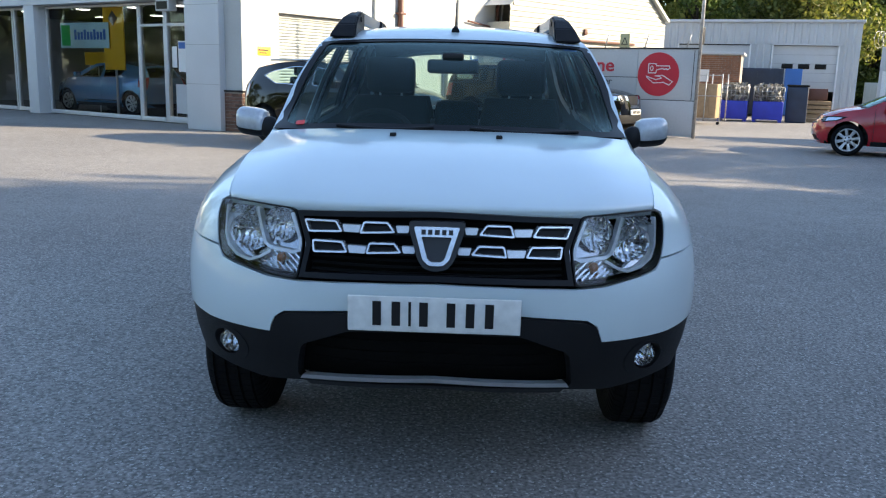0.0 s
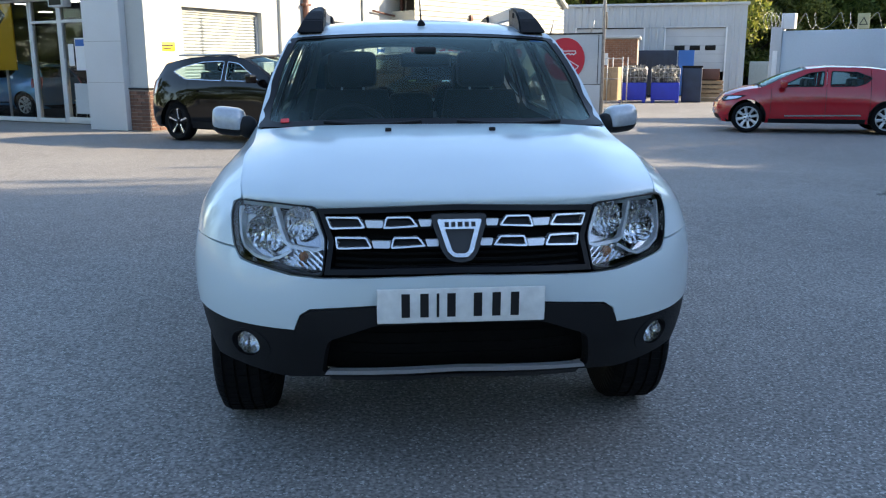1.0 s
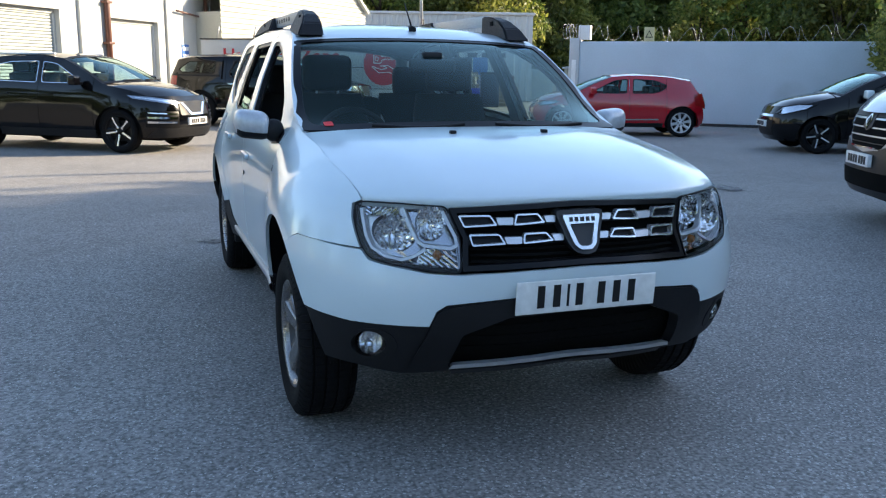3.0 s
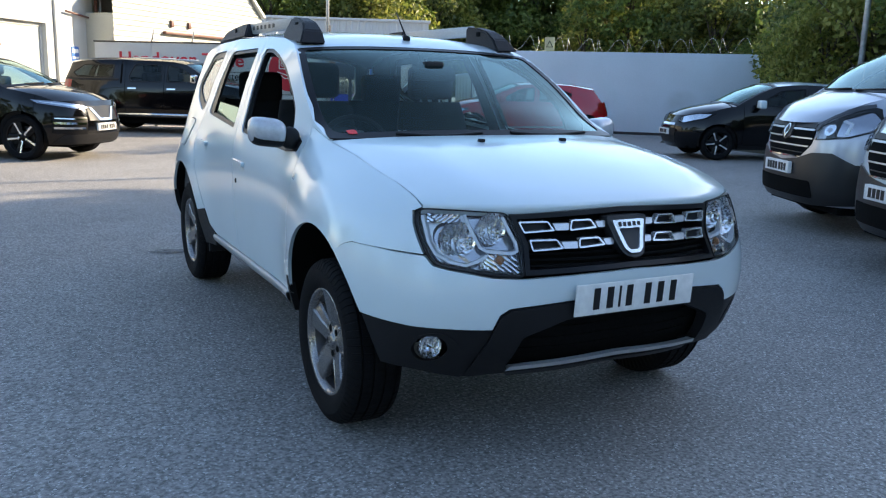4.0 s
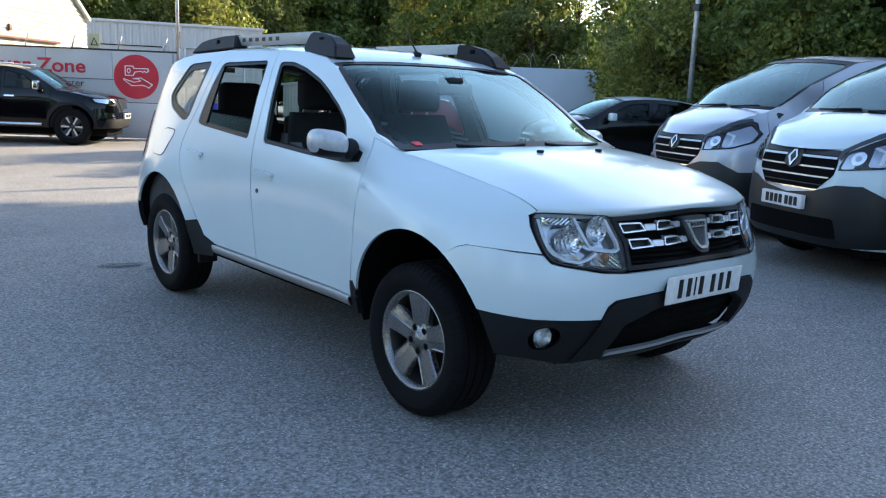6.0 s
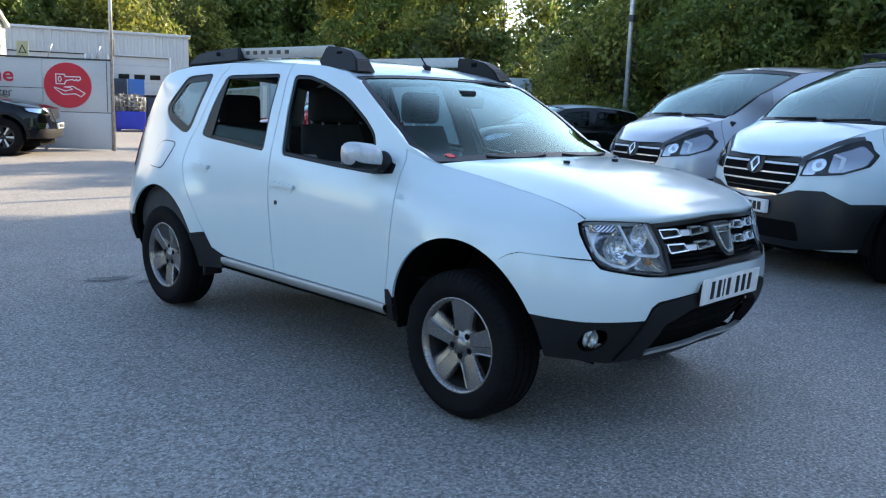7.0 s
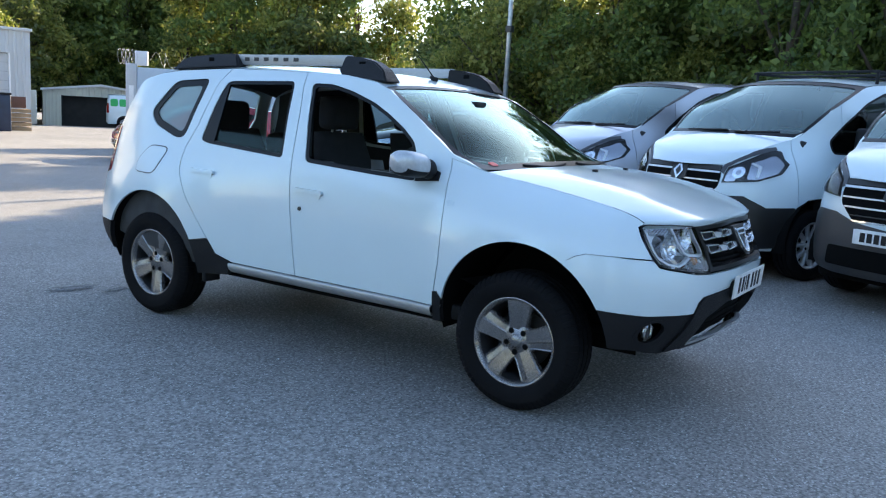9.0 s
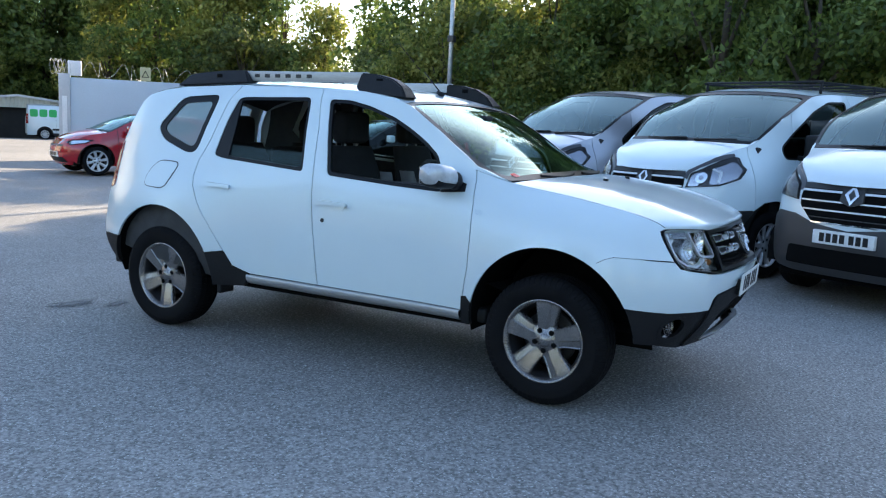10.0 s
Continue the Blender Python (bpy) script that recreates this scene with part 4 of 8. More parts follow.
for a, b, lo in ((-3.45, -0.78, 1.05), (-7.4, -4.3, 0.0)):
    door = part("sectional_door", box((a + 0.06, 0.08, lo), (b - 0.06, 0.14, 2.94), 0.01), SIGN_GREY, sd, "pale grey sectional door")
    for i in range(1, 5):
        part("groove", box((a + 0.06, 0.072, lo + (2.94 - lo) * i / 5), (b - 0.06, 0.079, lo + (2.94 - lo) * i / 5 + 0.02)), GALV, door)
    for k in range(3):
        u = a + 0.45 + k * (b - a - 1.35) / 2
        part("window", box((u, 0.07, 1.98), (u + 0.45, 0.078, 2.2), 0.02), BLACK_GLOSS, door)
    for u in (a, b - 0.06):
        part("door_jamb", box((u, -0.06, 0), (u + 0.06, 0.2, 2.98), 0.005), SIGN_WHITE, sd)
part("door_head", box((-3.5, -0.06, 2.96), (-0.72, 0.2, 3.02), 0.005), SIGN_GREY, sd)

# a far shed with a low gable and a dark open front
FAR = pose(30.39, 50.44, drop(30.39, 50.44), 0, 0, -30)
fs = thing("far_shed", "pale far steel shed with a low gable and dark open front", "shed", FAR)
gable = lambda u: 2.78 - 0.118 * abs(u)


def ribbed_gable(u0, u1, z0, pitch=0.22):
    """Profiled sheet under the gable, from z0 up to the roof line."""
    pts, u = [], u0
    while u < u1 - 0.01:
        pts += [(u + a, y) for a, y in ((0.0, 0.0), (0.11, 0.0), (0.135, -0.03), (0.195, -0.03)) if u + a < u1]
        u += pitch
    pts.append((u1, 0.0))
    n = len(pts)
    v = [(a, y, z0) for a, y in pts] + [(a, y, gable(a)) for a, y in pts]
    return v, [(i, i + 1, n + i + 1, n + i) for i in range(n - 1)]


for u0, u1, z0 in ((-3.5, -2.35, -0.2), (-2.35, 2.6, 1.98), (2.6, 3.9, -0.2)):
    part("front", mesh_of("front", *ribbed_gable(u0, u1, z0), FAR_CREAM), None, fs)
part("inside", box((-3.4, 0.5, -0.1), (3.8, 6, 2.25)), DARK_IN, fs)
part("door_post", box((-2.42, -0.05, -0.2), (-2.32, 0.1, 2.0), 0.01), DARK_IN, fs)
part("roof", mesh_of("roof", [(-3.65, -0.2, 2.37), (0, -0.2, 2.82), (4.05, -0.2, 2.34), (-3.65, 7, 2.37), (0, 7, 2.82), (4.05, 7, 2.34)], [(0, 1, 4, 3), (1, 2, 5, 4)], SHED_GREY), None, fs)
part("verge", mesh_of("verge", *sheet([[(u, y, gable(u) + z) for y, z in ((-0.2, 0.05), (-0.23, 0.05), (-0.23, -0.09), (-0.2, -0.09))] for u in (-3.66, -1.8, 0.0, 2.0, 4.06)]), SIGN_WHITE), None, fs)
part("side", box((-3.52, 0.02, -0.2), (-3.42, 7, 2.34)), FAR_CREAM, fs)
pc = thing("storage_container", "pale cream steel container beside the far shed", "container", pose(22.6, 46.4, drop(22.6, 46.4), 0, 0, -30))
part("body", box((-0.6, 0.03, 0.06), (0.80, 5.0, 1.98), 0.02), FAR_CREAM, pc)
for i in range(7):
    part("rib", box((-0.55 + i * 0.19, -0.01, 0.16), (-0.45 + i * 0.19, 0.029, 1.88)), FAR_CREAM, pc)

# stores in front of the shed: container, wire cages, pallets, brick hut
nc = thing("storage_container", "dark navy blue steel storage container", "container", SHED)
part("body", box((-5.0, -2.3, 0.08), (-2.9, -0.4, 1.95), 0.02), NAVY, nc)
for i in range(9):
    part("rib", box((-4.9 + i * 0.23, -2.33, 0.2), (-4.82 + i * 0.23, -2.299, 1.85)), NAVY, nc)
part("door", box((-2.85, -2.25, 0.08), (-2.2, -2.1, 1.95), 0.01), BLUE_SIGN, nc, "faded blue door leaf")


def cage(m, seed):
    rnd = random.Random(seed)
    c = thing("wire_cage", "blue crate topped with a wire cage full of scrap metal", "cage", m, "cages of scrap")
    part("crate", box((-0.5, -0.45, 0.08), (0.5, 0.45, 0.72), 0.02), CRATE_BLUE, c)
    for x in (-0.42, 0.42):
        part("foot", box((x - 0.06, -0.42, 0), (x + 0.06, 0.42, 0.09)), CRATE_BLUE, c)
    verts, faces = [], []
    for _ in range(620):
        p = Vector((rnd.uniform(-0.47, 0.47), rnd.uniform(-0.43, 0.43), rnd.uniform(0.72, 1.2 + 0.12 * rnd.random())))
        q = Matrix.Translation(p) @ Euler([rnd.uniform(0, 6) for _ in range(3)]).to_matrix().to_4x4()
        k = len(verts)
        a, b = rnd.uniform(0.03, 0.09), rnd.uniform(0.02, 0.05)
        verts += [q @ Vector(v) for v in ((-a, -b, 0), (a, -b, 0.01), (a, b, 0), (-a, b, 0.015))]
        faces.append((k, k + 1, k + 2, k + 3))
    part("scrap", mesh_of("scrap", verts, faces, SCRAP), None, c)
    bm = bmesh.new()
    for i in range(8):
        t = -0.5 + i / 7
        for s in (-0.46, 0.46):
            rod_into(bm, (t, s, 0.72), (t, s, 1.22), 0.008, seg=5)
            rod_into(bm, (s * 1.08, t * 0.9, 0.72), (s * 1.08, t * 0.9, 1.22), 0.008, seg=5)
    for z in (0.9, 1.06, 1.22):
        for s in (-0.46, 0.46):
            rod_into(bm, (-0.5, s, z), (0.5, s, z), 0.008, seg=5)
            rod_into(bm, (s * 1.08, -0.46, z), (s * 1.08, 0.46, z), 0.008, seg=5)
    part("wire_mesh", bm, GALV, c)


cage(pose(9.45, 28.6, 0, 0, 0, -20), 1)
cage(pose(10.62, 28.4, 0, 0, 0, -20), 2)
db = thing("dark_bin", "tall dark waste bin beside the cages", "bin", pose(11.65, 28.5, 0, 0, 0, -20))
part("body", box((-0.35, -0.4, 0), (0.35, 0.4, 1.25), 0.04), NAVY, db)
part("lid", box((-0.37, -0.42, 1.25), (0.37, 0.42, 1.32), 0.02), PLASTIC, db)
pt = thing("pallet_stack", "stack of brown timber pallets and cardboard", "pallets", pose(12.6, 29.2, 0, 0, 0, -20))
for i in range(5):
    part("pallet", box((-0.5, -0.4, 0.16 * i), (0.5, 0.4, 0.16 * i + 0.12), 0.006), CARD, pt)
part("carton", box((-0.3, -0.3, 0.8), (0.35, 0.3, 1.2), 0.01), BROWN_PIPE, pt)
tr = thing("roll_cage", "tall wire roll cage stacked with flat cardboard", "cage", pose(7.75, 25.7, 0, 0, 0, -30))
part("cardboard", box((-0.75, -0.3, 0.2), (0.35, 0.3, 1.28), 0.02), CARD, tr)
part("cardboard", box((-0.7, -0.34, 0.3), (0.1, -0.31, 1.15), 0.005), CARD, tr)
for x in (-0.8, 0.0, 0.5):
    for y in (-0.36, 0.36):
        part("post", rod((x, y, 0.1), (x, y, 1.6), 0.02, seg=6), GALV, tr)
for z in (0.18, 0.9, 1.55):
    part("rail", rod((-0.8, -0.36, z), (0.5, -0.36, z), 0.012, seg=6), GALV, tr)
for x in (-0.7, 0.45):
    part("wheel", rod((x, -0.35, 0.05), (x, -0.29, 0.05), 0.05, seg=10), RUBBER, tr)
hut = thing("brick_hut", "small red brick hut with pale openings behind the cages", "hut", pose(7.6, 31.0, 0, 0, 0, -19))
part("wall", box((-2.0, 0.0, 0), (2.6, 2.5, 2.35), 0.02), MORTAR, hut)
part("roof", box((-2.1, -0.1, 2.35), (2.7, 2.6, 2.45), 0.01), SHED_GREY, hut)
part("window", box((1.0, -0.02, 1.35), (1.5, -0.001, 1.8)), SIGN_WHITE, hut)
part("window", box((-0.6, -0.02, 1.2), (0.2, -0.001, 1.8)), SIGN_WHITE, hut)

mast = thing("mast", "thin grey steel mast rising from the ivy", "pole", pose(13.4, 9.27, 0))
part("pole", rod((0, 0, 0), (0.06, 0.03, 7.0), 0.06, 0.05, 12), GALV, mast)
part("bracket", box((-0.05, -0.08, 3.35), (0.09, 0.08, 3.5), 0.01), PLASTIC_GREY, mast)

# ---- the wood round the yard: tapered trunks, limbs, and crowns of many single leaves ----
def leaf_cloud(rnd, clumps, per, size):
    """Verts and faces of leaves in clumps; each leaf is a bent pair of triangles."""
    rng = np.random.default_rng(rnd)
    verts, faces = [], []
    for (cx, cy, cz, rad) in clumps:
        n = int(per * (rad / 0.9) ** 2)
        d = rng.normal(size=(n, 3))
        d /= np.linalg.norm(d, axis=1)[:, None]
        r = rad * rng.uniform(0.55, 1.08, n)[:, None]
        p = np.array((cx, cy, cz)) + d * r * np.array((1, 1, 0.8))
        a = rng.normal(size=(n, 3))
        a /= np.linalg.norm(a, axis=1)[:, None]
        nrm = d * 0.7 + rng.normal(size=(n, 3)) * 0.6 + np.array((0, 0, 0.5))
        b = np.cross(nrm, a)
        b /= np.linalg.norm(b, axis=1)[:, None] + 1e-9
        s = size * rng.uniform(0.6, 1.35, n)[:, None]
        k = len(verts)
        quad = np.stack([p - a * s, p - b * s * 0.55 - np.array((0, 0, 0.12)) * s, p + a * s, p + b * s * 0.55 - np.array((0, 0, 0.12)) * s], 1).reshape(-1, 3)
        verts += [tuple(v) for v in quad]
        faces += [(k + 4 * i, k + 4 * i + 1, k + 4 * i + 2, k + 4 * i + 3) for i in range(n)]
    return verts, faces


def tree(name, label, mat, height, spread, seed, leaf=0.16, per=128, low=0.18, m=None, group=""):
    rnd = random.Random(seed)
    t = thing(name, label, "tree", m, group)
    bm = bmesh.new()
    rod_into(bm, (0, 0, -0.1), (0.1, 0.05, height * 0.45), 0.05 * height ** 0.8 * 0.45, 0.10, 9)
    rod_into(bm, (0.1, 0.05, height * 0.45), (0.0, 0.1, height * 0.85), 0.10, 0.03, 7)
    clumps = []
    for i in range(int(26 + height * 2.2)):
        f = rnd.uniform(low, 1.0)
        reach = spread * (0.35 + 0.65 * math.sin(math.pi * min(f * 0.95 + 0.08, 1.0)) ** 0.7) * rnd.uniform(0.35, 1.0)
        a = rnd.uniform(0, 2 * math.pi)
        c = (reach * math.cos(a), reach * math.sin(a), height * f * rnd.uniform(0.92, 1.03))
        clumps.append((*c, rnd.uniform(0.55, 1.15) * (0.5 + height / 16)))
        if i % 2 == 0:
            rod_into(bm, (0.05, 0.05, c[2] * 0.6), c, 0.06, 0.012, 5)
    part("trunk", bm, BARK, t)
    part("crown", mesh_of("crown", *leaf_cloud(seed, clumps, per, leaf), mat), None, t)
    return t


WOOD = "trees round the yard"
kinds = [
    tree("broadleaf_tree", "tall deep green broadleaf tree with a dense crown", LEAF_A, 11.5, 3.6, 11, group=WOOD),
    tree("broadleaf_tree", "tall yellow green broadleaf tree, sunlit", LEAF_B, 9.5, 3.2, 12, group=WOOD),
    tree("broadleaf_tree", "dull green broadleaf tree with an open crown", LEAF_C, 8.0, 2.8, 13, group=WOOD),
    tree("tall_shrub", "dense deep green shrub down to the ground", LEAF_A, 5.2, 2.6, 14, leaf=0.075, per=500, low=0.05, group=WOOD),
    tree("tall_shrub", "bright green shrub down to the ground", LEAF_B, 4.4, 2.3, 15, leaf=0.075, per=450, low=0.05, group=WOOD),
    tree("broadleaf_tree", "tall deep green broadleaf tree for far and unseen shade rows", LEAF_A, 11.5, 3.8, 16, leaf=0.25, per=70, low=0.12, group=WOOD),
    tree("broadleaf_tree", "deep green broadleaf tree with small leaves beside the yard", LEAF_A, 11.5, 3.8, 17, leaf=0.12, per=260, low=0.12, group=WOOD),
]
rnd = random.Random(5)
spots = []
# the belt beside the vans, from behind the camera to the yard wall: unseen tall rows added behind for shade, ending
# where the yard lies in the sun
for i in range(12):
    y = -21.2 + i * 2.6
    spots.append((16.2 + rnd.uniform(-0.5, 0.7), y - 1.3 + rnd.uniform(-0.5, 0.5), 6 if i > 4 else 5, 0.66))
    spots.append((20.8 + rnd.uniform(-0.8, 0.8), y - 3.0 + rnd.uniform(-0.6, 0.6), 6 if i > 5 else 5, 0.88))
    # two hidden rows, added and sized only to shade the yard
    spots.append((26.0 + rnd.uniform(-0.8, 0.8), y - 2.6 + rnd.uniform(-0.6, 0.6), 5, 1.16))
    spots.append((31.5 + rnd.uniform(-0.8, 0.8), y - 3.2 + rnd.uniform(-0.6, 0.6), 5, 1.47))
for i in range(5):
    spots.append((16.0 + rnd.uniform(-0.5, 0.5), 2.6 + i * 1.7, (0, 2, 0, 1, 2)[i], (0.55, 0.70, 0.50, 0.55, 0.60)[i]))
    spots.append((20.5 + rnd.uniform(-0.5, 0.5), 2.2 + i * 2.2, (2, 0, 1, 2, 1)[i], (0.85, 0.58, 0.62, 0.66, 0.56)[i]))
for i in range(2):
    spots.append((17.0 + rnd.uniform(-0.4, 0.4), 11.4 + i * 1.7, (0, 2, 0)[i], 0.54))
    spots.append((19.5 + rnd.uniform(-0.4, 0.4), 12.0 + i * 1.9, (0, 0, 2)[i], 0.58))
    spots.append((15.2, 8.4 + i * 2.0, (4, 4, 3)[i], 0.9))
for i in range(13):
    spots.append(((13.1 if i < 9 else 15.2) + rnd.uniform(-0.3, 0.3), -13 + i * 2.0 + rnd.uniform(-0.4, 0.4), 3 if i % 3 else 4, 0.95 if i < 9 else 0.75))
# trees and hedges beyond the yard behind the camera
for i in range(17):
    a = radians(150 + i * 8.5)
    spots.append((4 + 36 * math.cos(a), 6 + 36 * math.sin(a), 5, (0.95, 0.95, 0.5)[i % 3]))
# far beyond the yard wall and round to the back of the sheds
for i in range(9):
    f = i / 8
    low_ = 0.86 if 0.25 < f < 0.97 else 1.1
    spots.append((46 + rnd.uniform(-1.5, 1.5) - 6 * f, 15 + 26 * f + rnd.uniform(-1, 1), (1, 2, 1)[i % 3], low_))
    spots.append((41 - 4 * f, 14 + 27 * f + rnd.uniform(-1, 1), (3, 2, 4)[i % 3], 1.15 if low_ > 1 else 0.98))
for i in range(13):
    spots.append((-6 + i * 3.2 + rnd.uniform(-1, 1), 52 - i * 0.4 + max(i - 7, 0) * 2.2 + rnd.uniform(-2, 2), (0, 2, 1)[i % 3], 1.0))
for i in range(14):
    spots.append((-8 + i * 3.3 + rnd.uniform(-1, 1), 58 - i * 0.5 + max(i - 7, 0) * 2.2 + rnd.uniform(-2, 2), 5, 0.95))
for i in range(11):
    u = -16 + i * 3.2
    spots.append((35 + 0.86 * u + rnd.uniform(-1, 1), 60 - 0.51 * u + rnd.uniform(-1, 1), (0, 2, 0)[i % 3], (1.25, 1.5, 1.2)[i % 3]))
    spots.append((38 + 0.86 * u + rnd.uniform(-1, 1), 65 - 0.51 * u + rnd.uniform(-1, 1), 5, 1.35))
    spots.append((33 + 0.86 * u + rnd.uniform(-1, 1), 58 - 0.51 * u + rnd.uniform(-1, 1), 5, 0.62))
for i in range(5):
    spots.append((34 + i * 2.0, 46 - i * 2.0, (1, 0, 2)[i % 3], 1.0))
first = set()
for x, y, k, size in spots:
    s = size * rnd.uniform(0.88, 1.12)
    m = pose(x, y, drop(x, y), 0, 0, rnd.uniform(0, 360))
    if k not in first:
        first.add(k)
        kinds[k].matrix_basis = m
        kinds[k].scale = (s, s, s)
        continue
    t = copy_thing(kinds[k], m)
    t.scale = (s, s, s * rnd.uniform(0.92, 1.1))
bank = mesh_of("earth_bank", *sheet([[(x, y, z + 0.3 * noise.noise((x, y * 0.4, 3))) for y in np.arange(-24, 14, 1.5)] for x, z in ((11.6, -0.35), (12.6, 0.25), (14.0, 0.9), (17.0, 1.6), (30, 2.2))]), SOIL, True)
tagged(part("earth_bank", bank), "dark leaf-strewn bank under the trees", "bank", kind="structure")

# ---- wheels: the axle lies along x, the outer face looks to +x ----
def tyre_mesh(r, w, rim, blocks=66):
    """Ribs and grooves round the tread, cut across into blocks on the ribs and shoulders."""
    prof = [(rim - 0.005, -w * 0.40), (rim + 0.015, -w * 0.46), (rim + (r - rim) * 0.45, -w * 0.52), (r - 0.035, -w * 0.485), (r - 0.014, -w * 0.44), (r - 0.006, -w * 0.37)]
    for c in (-0.31, -0.105, 0.105, 0.31):
        prof += [(r - 0.001 - 0.012 * c * c, w * (c - 0.026)), (r - 0.011, w * (c - 0.020)), (r - 0.011, w * (c + 0.020)), (r - 0.001 - 0.012 * c * c, w * (c + 0.026))]
    prof += [(r - 0.006, w * 0.37), (r - 0.014, w * 0.44), (r - 0.035, w * 0.485), (rim + (r - rim) * 0.62, w * 0.516), (rim + (r - rim) * 0.56, w * 0.513), (rim + (r - rim) * 0.42, w * 0.52), (rim + 0.024, w * 0.485), (rim + 0.016, w * 0.468), (rim + 0.008, w * 0.45), (rim - 0.005, w * 0.40)]
    k = len(prof)
    verts, faces = [], []
    angles = []
    for i in range(blocks):
        angles += [(i + 0.0, 0), (i + 0.72, 0), (i + 0.76, 1), (i + 0.96, 1)] if blocks > 50 else [(i + 0.0, 0)]
    for u, cut in angles:
        for j, (rr, d) in enumerate(prof):
            a = 2 * math.pi * (u + 0.55 * abs(d) / w) / blocks
            deep = 0.0
            if cut and rr > r - 0.040 and abs(d) > w * 0.33:
                deep = 0.004
            elif cut and rr > r - 0.009:
                deep = 0.0025
            verts.append((d, (rr - deep) * math.cos(a), (rr - deep) * math.sin(a)))
    n = len(angles)
    for i in range(n):
        for j in range(k - 1):
            p, q = i * k + j, ((i + 1) % n) * k + j
            faces.append((p, p + 1, q + 1, q))
    me = mesh_of("tyre", verts, faces, RUBBER, True)
    me.set_sharp_from_angle(angle=radians(38))
    return me


def spoke_mesh(rim, face, w0, w1, dish, thick=0.03, split=False):
    """One flat-faced spoke pointing along +z with straight edges, broadening outwards; one flank is cut back."""
    rows = []
    n = 7
    for i in range(n):
        t = i / (n - 1)
        rr = 0.05 + (rim - 0.055) * t
        half = (w0 * (1 - t) + w1 * t) * 0.5 * (1 + 0.25 * max(0.25 - t, 0) * 4)
        x = face - dish * (1 - t) ** 1.3
        cut = 0.004 + 0.016 * t
        rows.append([(x - thick, -half * 1.04, rr), (x - 0.007, -half, rr), (x, -half * 0.90, rr), (x, half * 0.18, rr), (x - cut * 0.5, half * 0.30, rr), (x - cut, half * 0.80, rr), (x - cut + 0.004, half * 0.90, rr), (x - cut - 0.004, half, rr), (x - thick - 0.004, half * 1.04, rr)])
    v, f = sheet(rows)
    return mesh_of("spoke", v, [q[::-1] for q in f], ALLOY, False)


def wheel(parent, m, r, w, rim, spokes=5, w0=0.06, w1=0.12, mat=None, dish=0.03, steel=False, accent=None, blocks=44):
    """A wheel as a part of its vehicle; its pieces are parts of the wheel."""
    mat = mat or ALLOY
    wh = part("wheel", tyre_mesh(r, w, rim, blocks), None, parent, m=m)
    face = w * 0.40
    v, f = lathe([(rim - 0.03, -w * 0.42), (rim - 0.028, face - 0.05), (rim - 0.016, face - 0.016)], 48)
    part("rim_barrel", mesh_of("rim_barrel", v, f, ALLOY_DARK, True), None, wh)
    v, f = lathe([(rim - 0.016, face - 0.016), (rim - 0.012, face - 0.004), (rim - 0.004, face + 0.008), (rim + 0.004, face + 0.012), (rim + 0.008, face + 0.004)], 56)
    part("rim", mesh_of("rim", v, f, mat, True), None, wh)
    v, f = lathe([(0.0, -w * 0.30), (rim - 0.03, -w * 0.30)], 40)
    part("brake_backing", mesh_of("brake_backing", v, f, VOID), None, wh)
    v, f = lathe([(0.05, -0.005), (0.13, -0.012), (rim * 0.68, -0.012), (rim * 0.68, -0.032)], 40)
    part("brake_disc", mesh_of("brake_disc", v, f, STEEL_DARK, True), None, wh)
    sp = spoke_mesh(rim, face, w0, w1, dish)
    if mat is not ALLOY:
        sp.materials.clear()
        sp.materials.append(mat)
    sp2 = None
    if accent:
        sp2 = spoke_mesh(rim, face + 0.004, w0 * 0.55, w1 * 0.55, dish, 0.01)
        sp2.materials.clear()
        sp2.materials.append(accent)
    for i in range(spokes):
        turn = pose(0, 0, 0, 360 * i / spokes)
        part("spoke", sp, None, wh, m=turn)
        if sp2:
            part("spoke_face", sp2, None, wh, m=turn @ pose(0, 0, 0, 9))
    hub = face - dish * 0.92
    v, f = lathe([(0.0, hub + 0.012), (0.026, hub + 0.011), (0.031, hub + 0.006), (0.034, hub), (0.078, hub - 0.001), (0.088, hub - 0.006), (0.094, hub - 0.03)], 32)
    part("hub", mesh_of("hub", v, f, mat, True), None, wh)
    nut = mesh_of("nut", *lathe([(0.0, hub + 0.004), (0.010, hub + 0.0035), (0.0145, hub + 0.001), (0.015, hub - 0.03)], 8), VOID)
    for i in range(5):
        a = 2 * math.pi * (i + 0.5) / 5
        part("nut", nut, None, wh, m=pose(0, -0.054 * math.sin(a), 0.054 * math.cos(a)))
    return wh

# ---- the white car: it faces -y, its nose at the origin ----
car = thing("white_suv", "white compact SUV with black lower bumpers and silver roof rails", "car", pose(0, 0, 0))
K = DUSTER
ARCH_F, ARCH_R = ((0.815, 0.375), 0.432), ((3.475, 0.368), 0.426)


def on_side(pts, sg):
    return [(sg * K.sy(y, z), z) for y, z in pts]


def on_nose(pts):
    return [(K.sx(x, z), z) for x, z in pts]


def arch(c, r, sg, n=56):
    return on_side([(c[0] + r * math.cos(2 * math.pi * i / n), max(c[1] + r * math.sin(2 * math.pi * i / n), 0.05)) for i in range(n)], sg)


def skin_part(name, poly, mat, cuts=(), off=0.0, depth=0.014, step=0.05, parent=None, label="", smooth=True):
    v, f = wrap(K.at, poly, cuts, off, depth, step)
    return part(name, mesh_of(name, v, f, mat, smooth), None, parent or car, label)


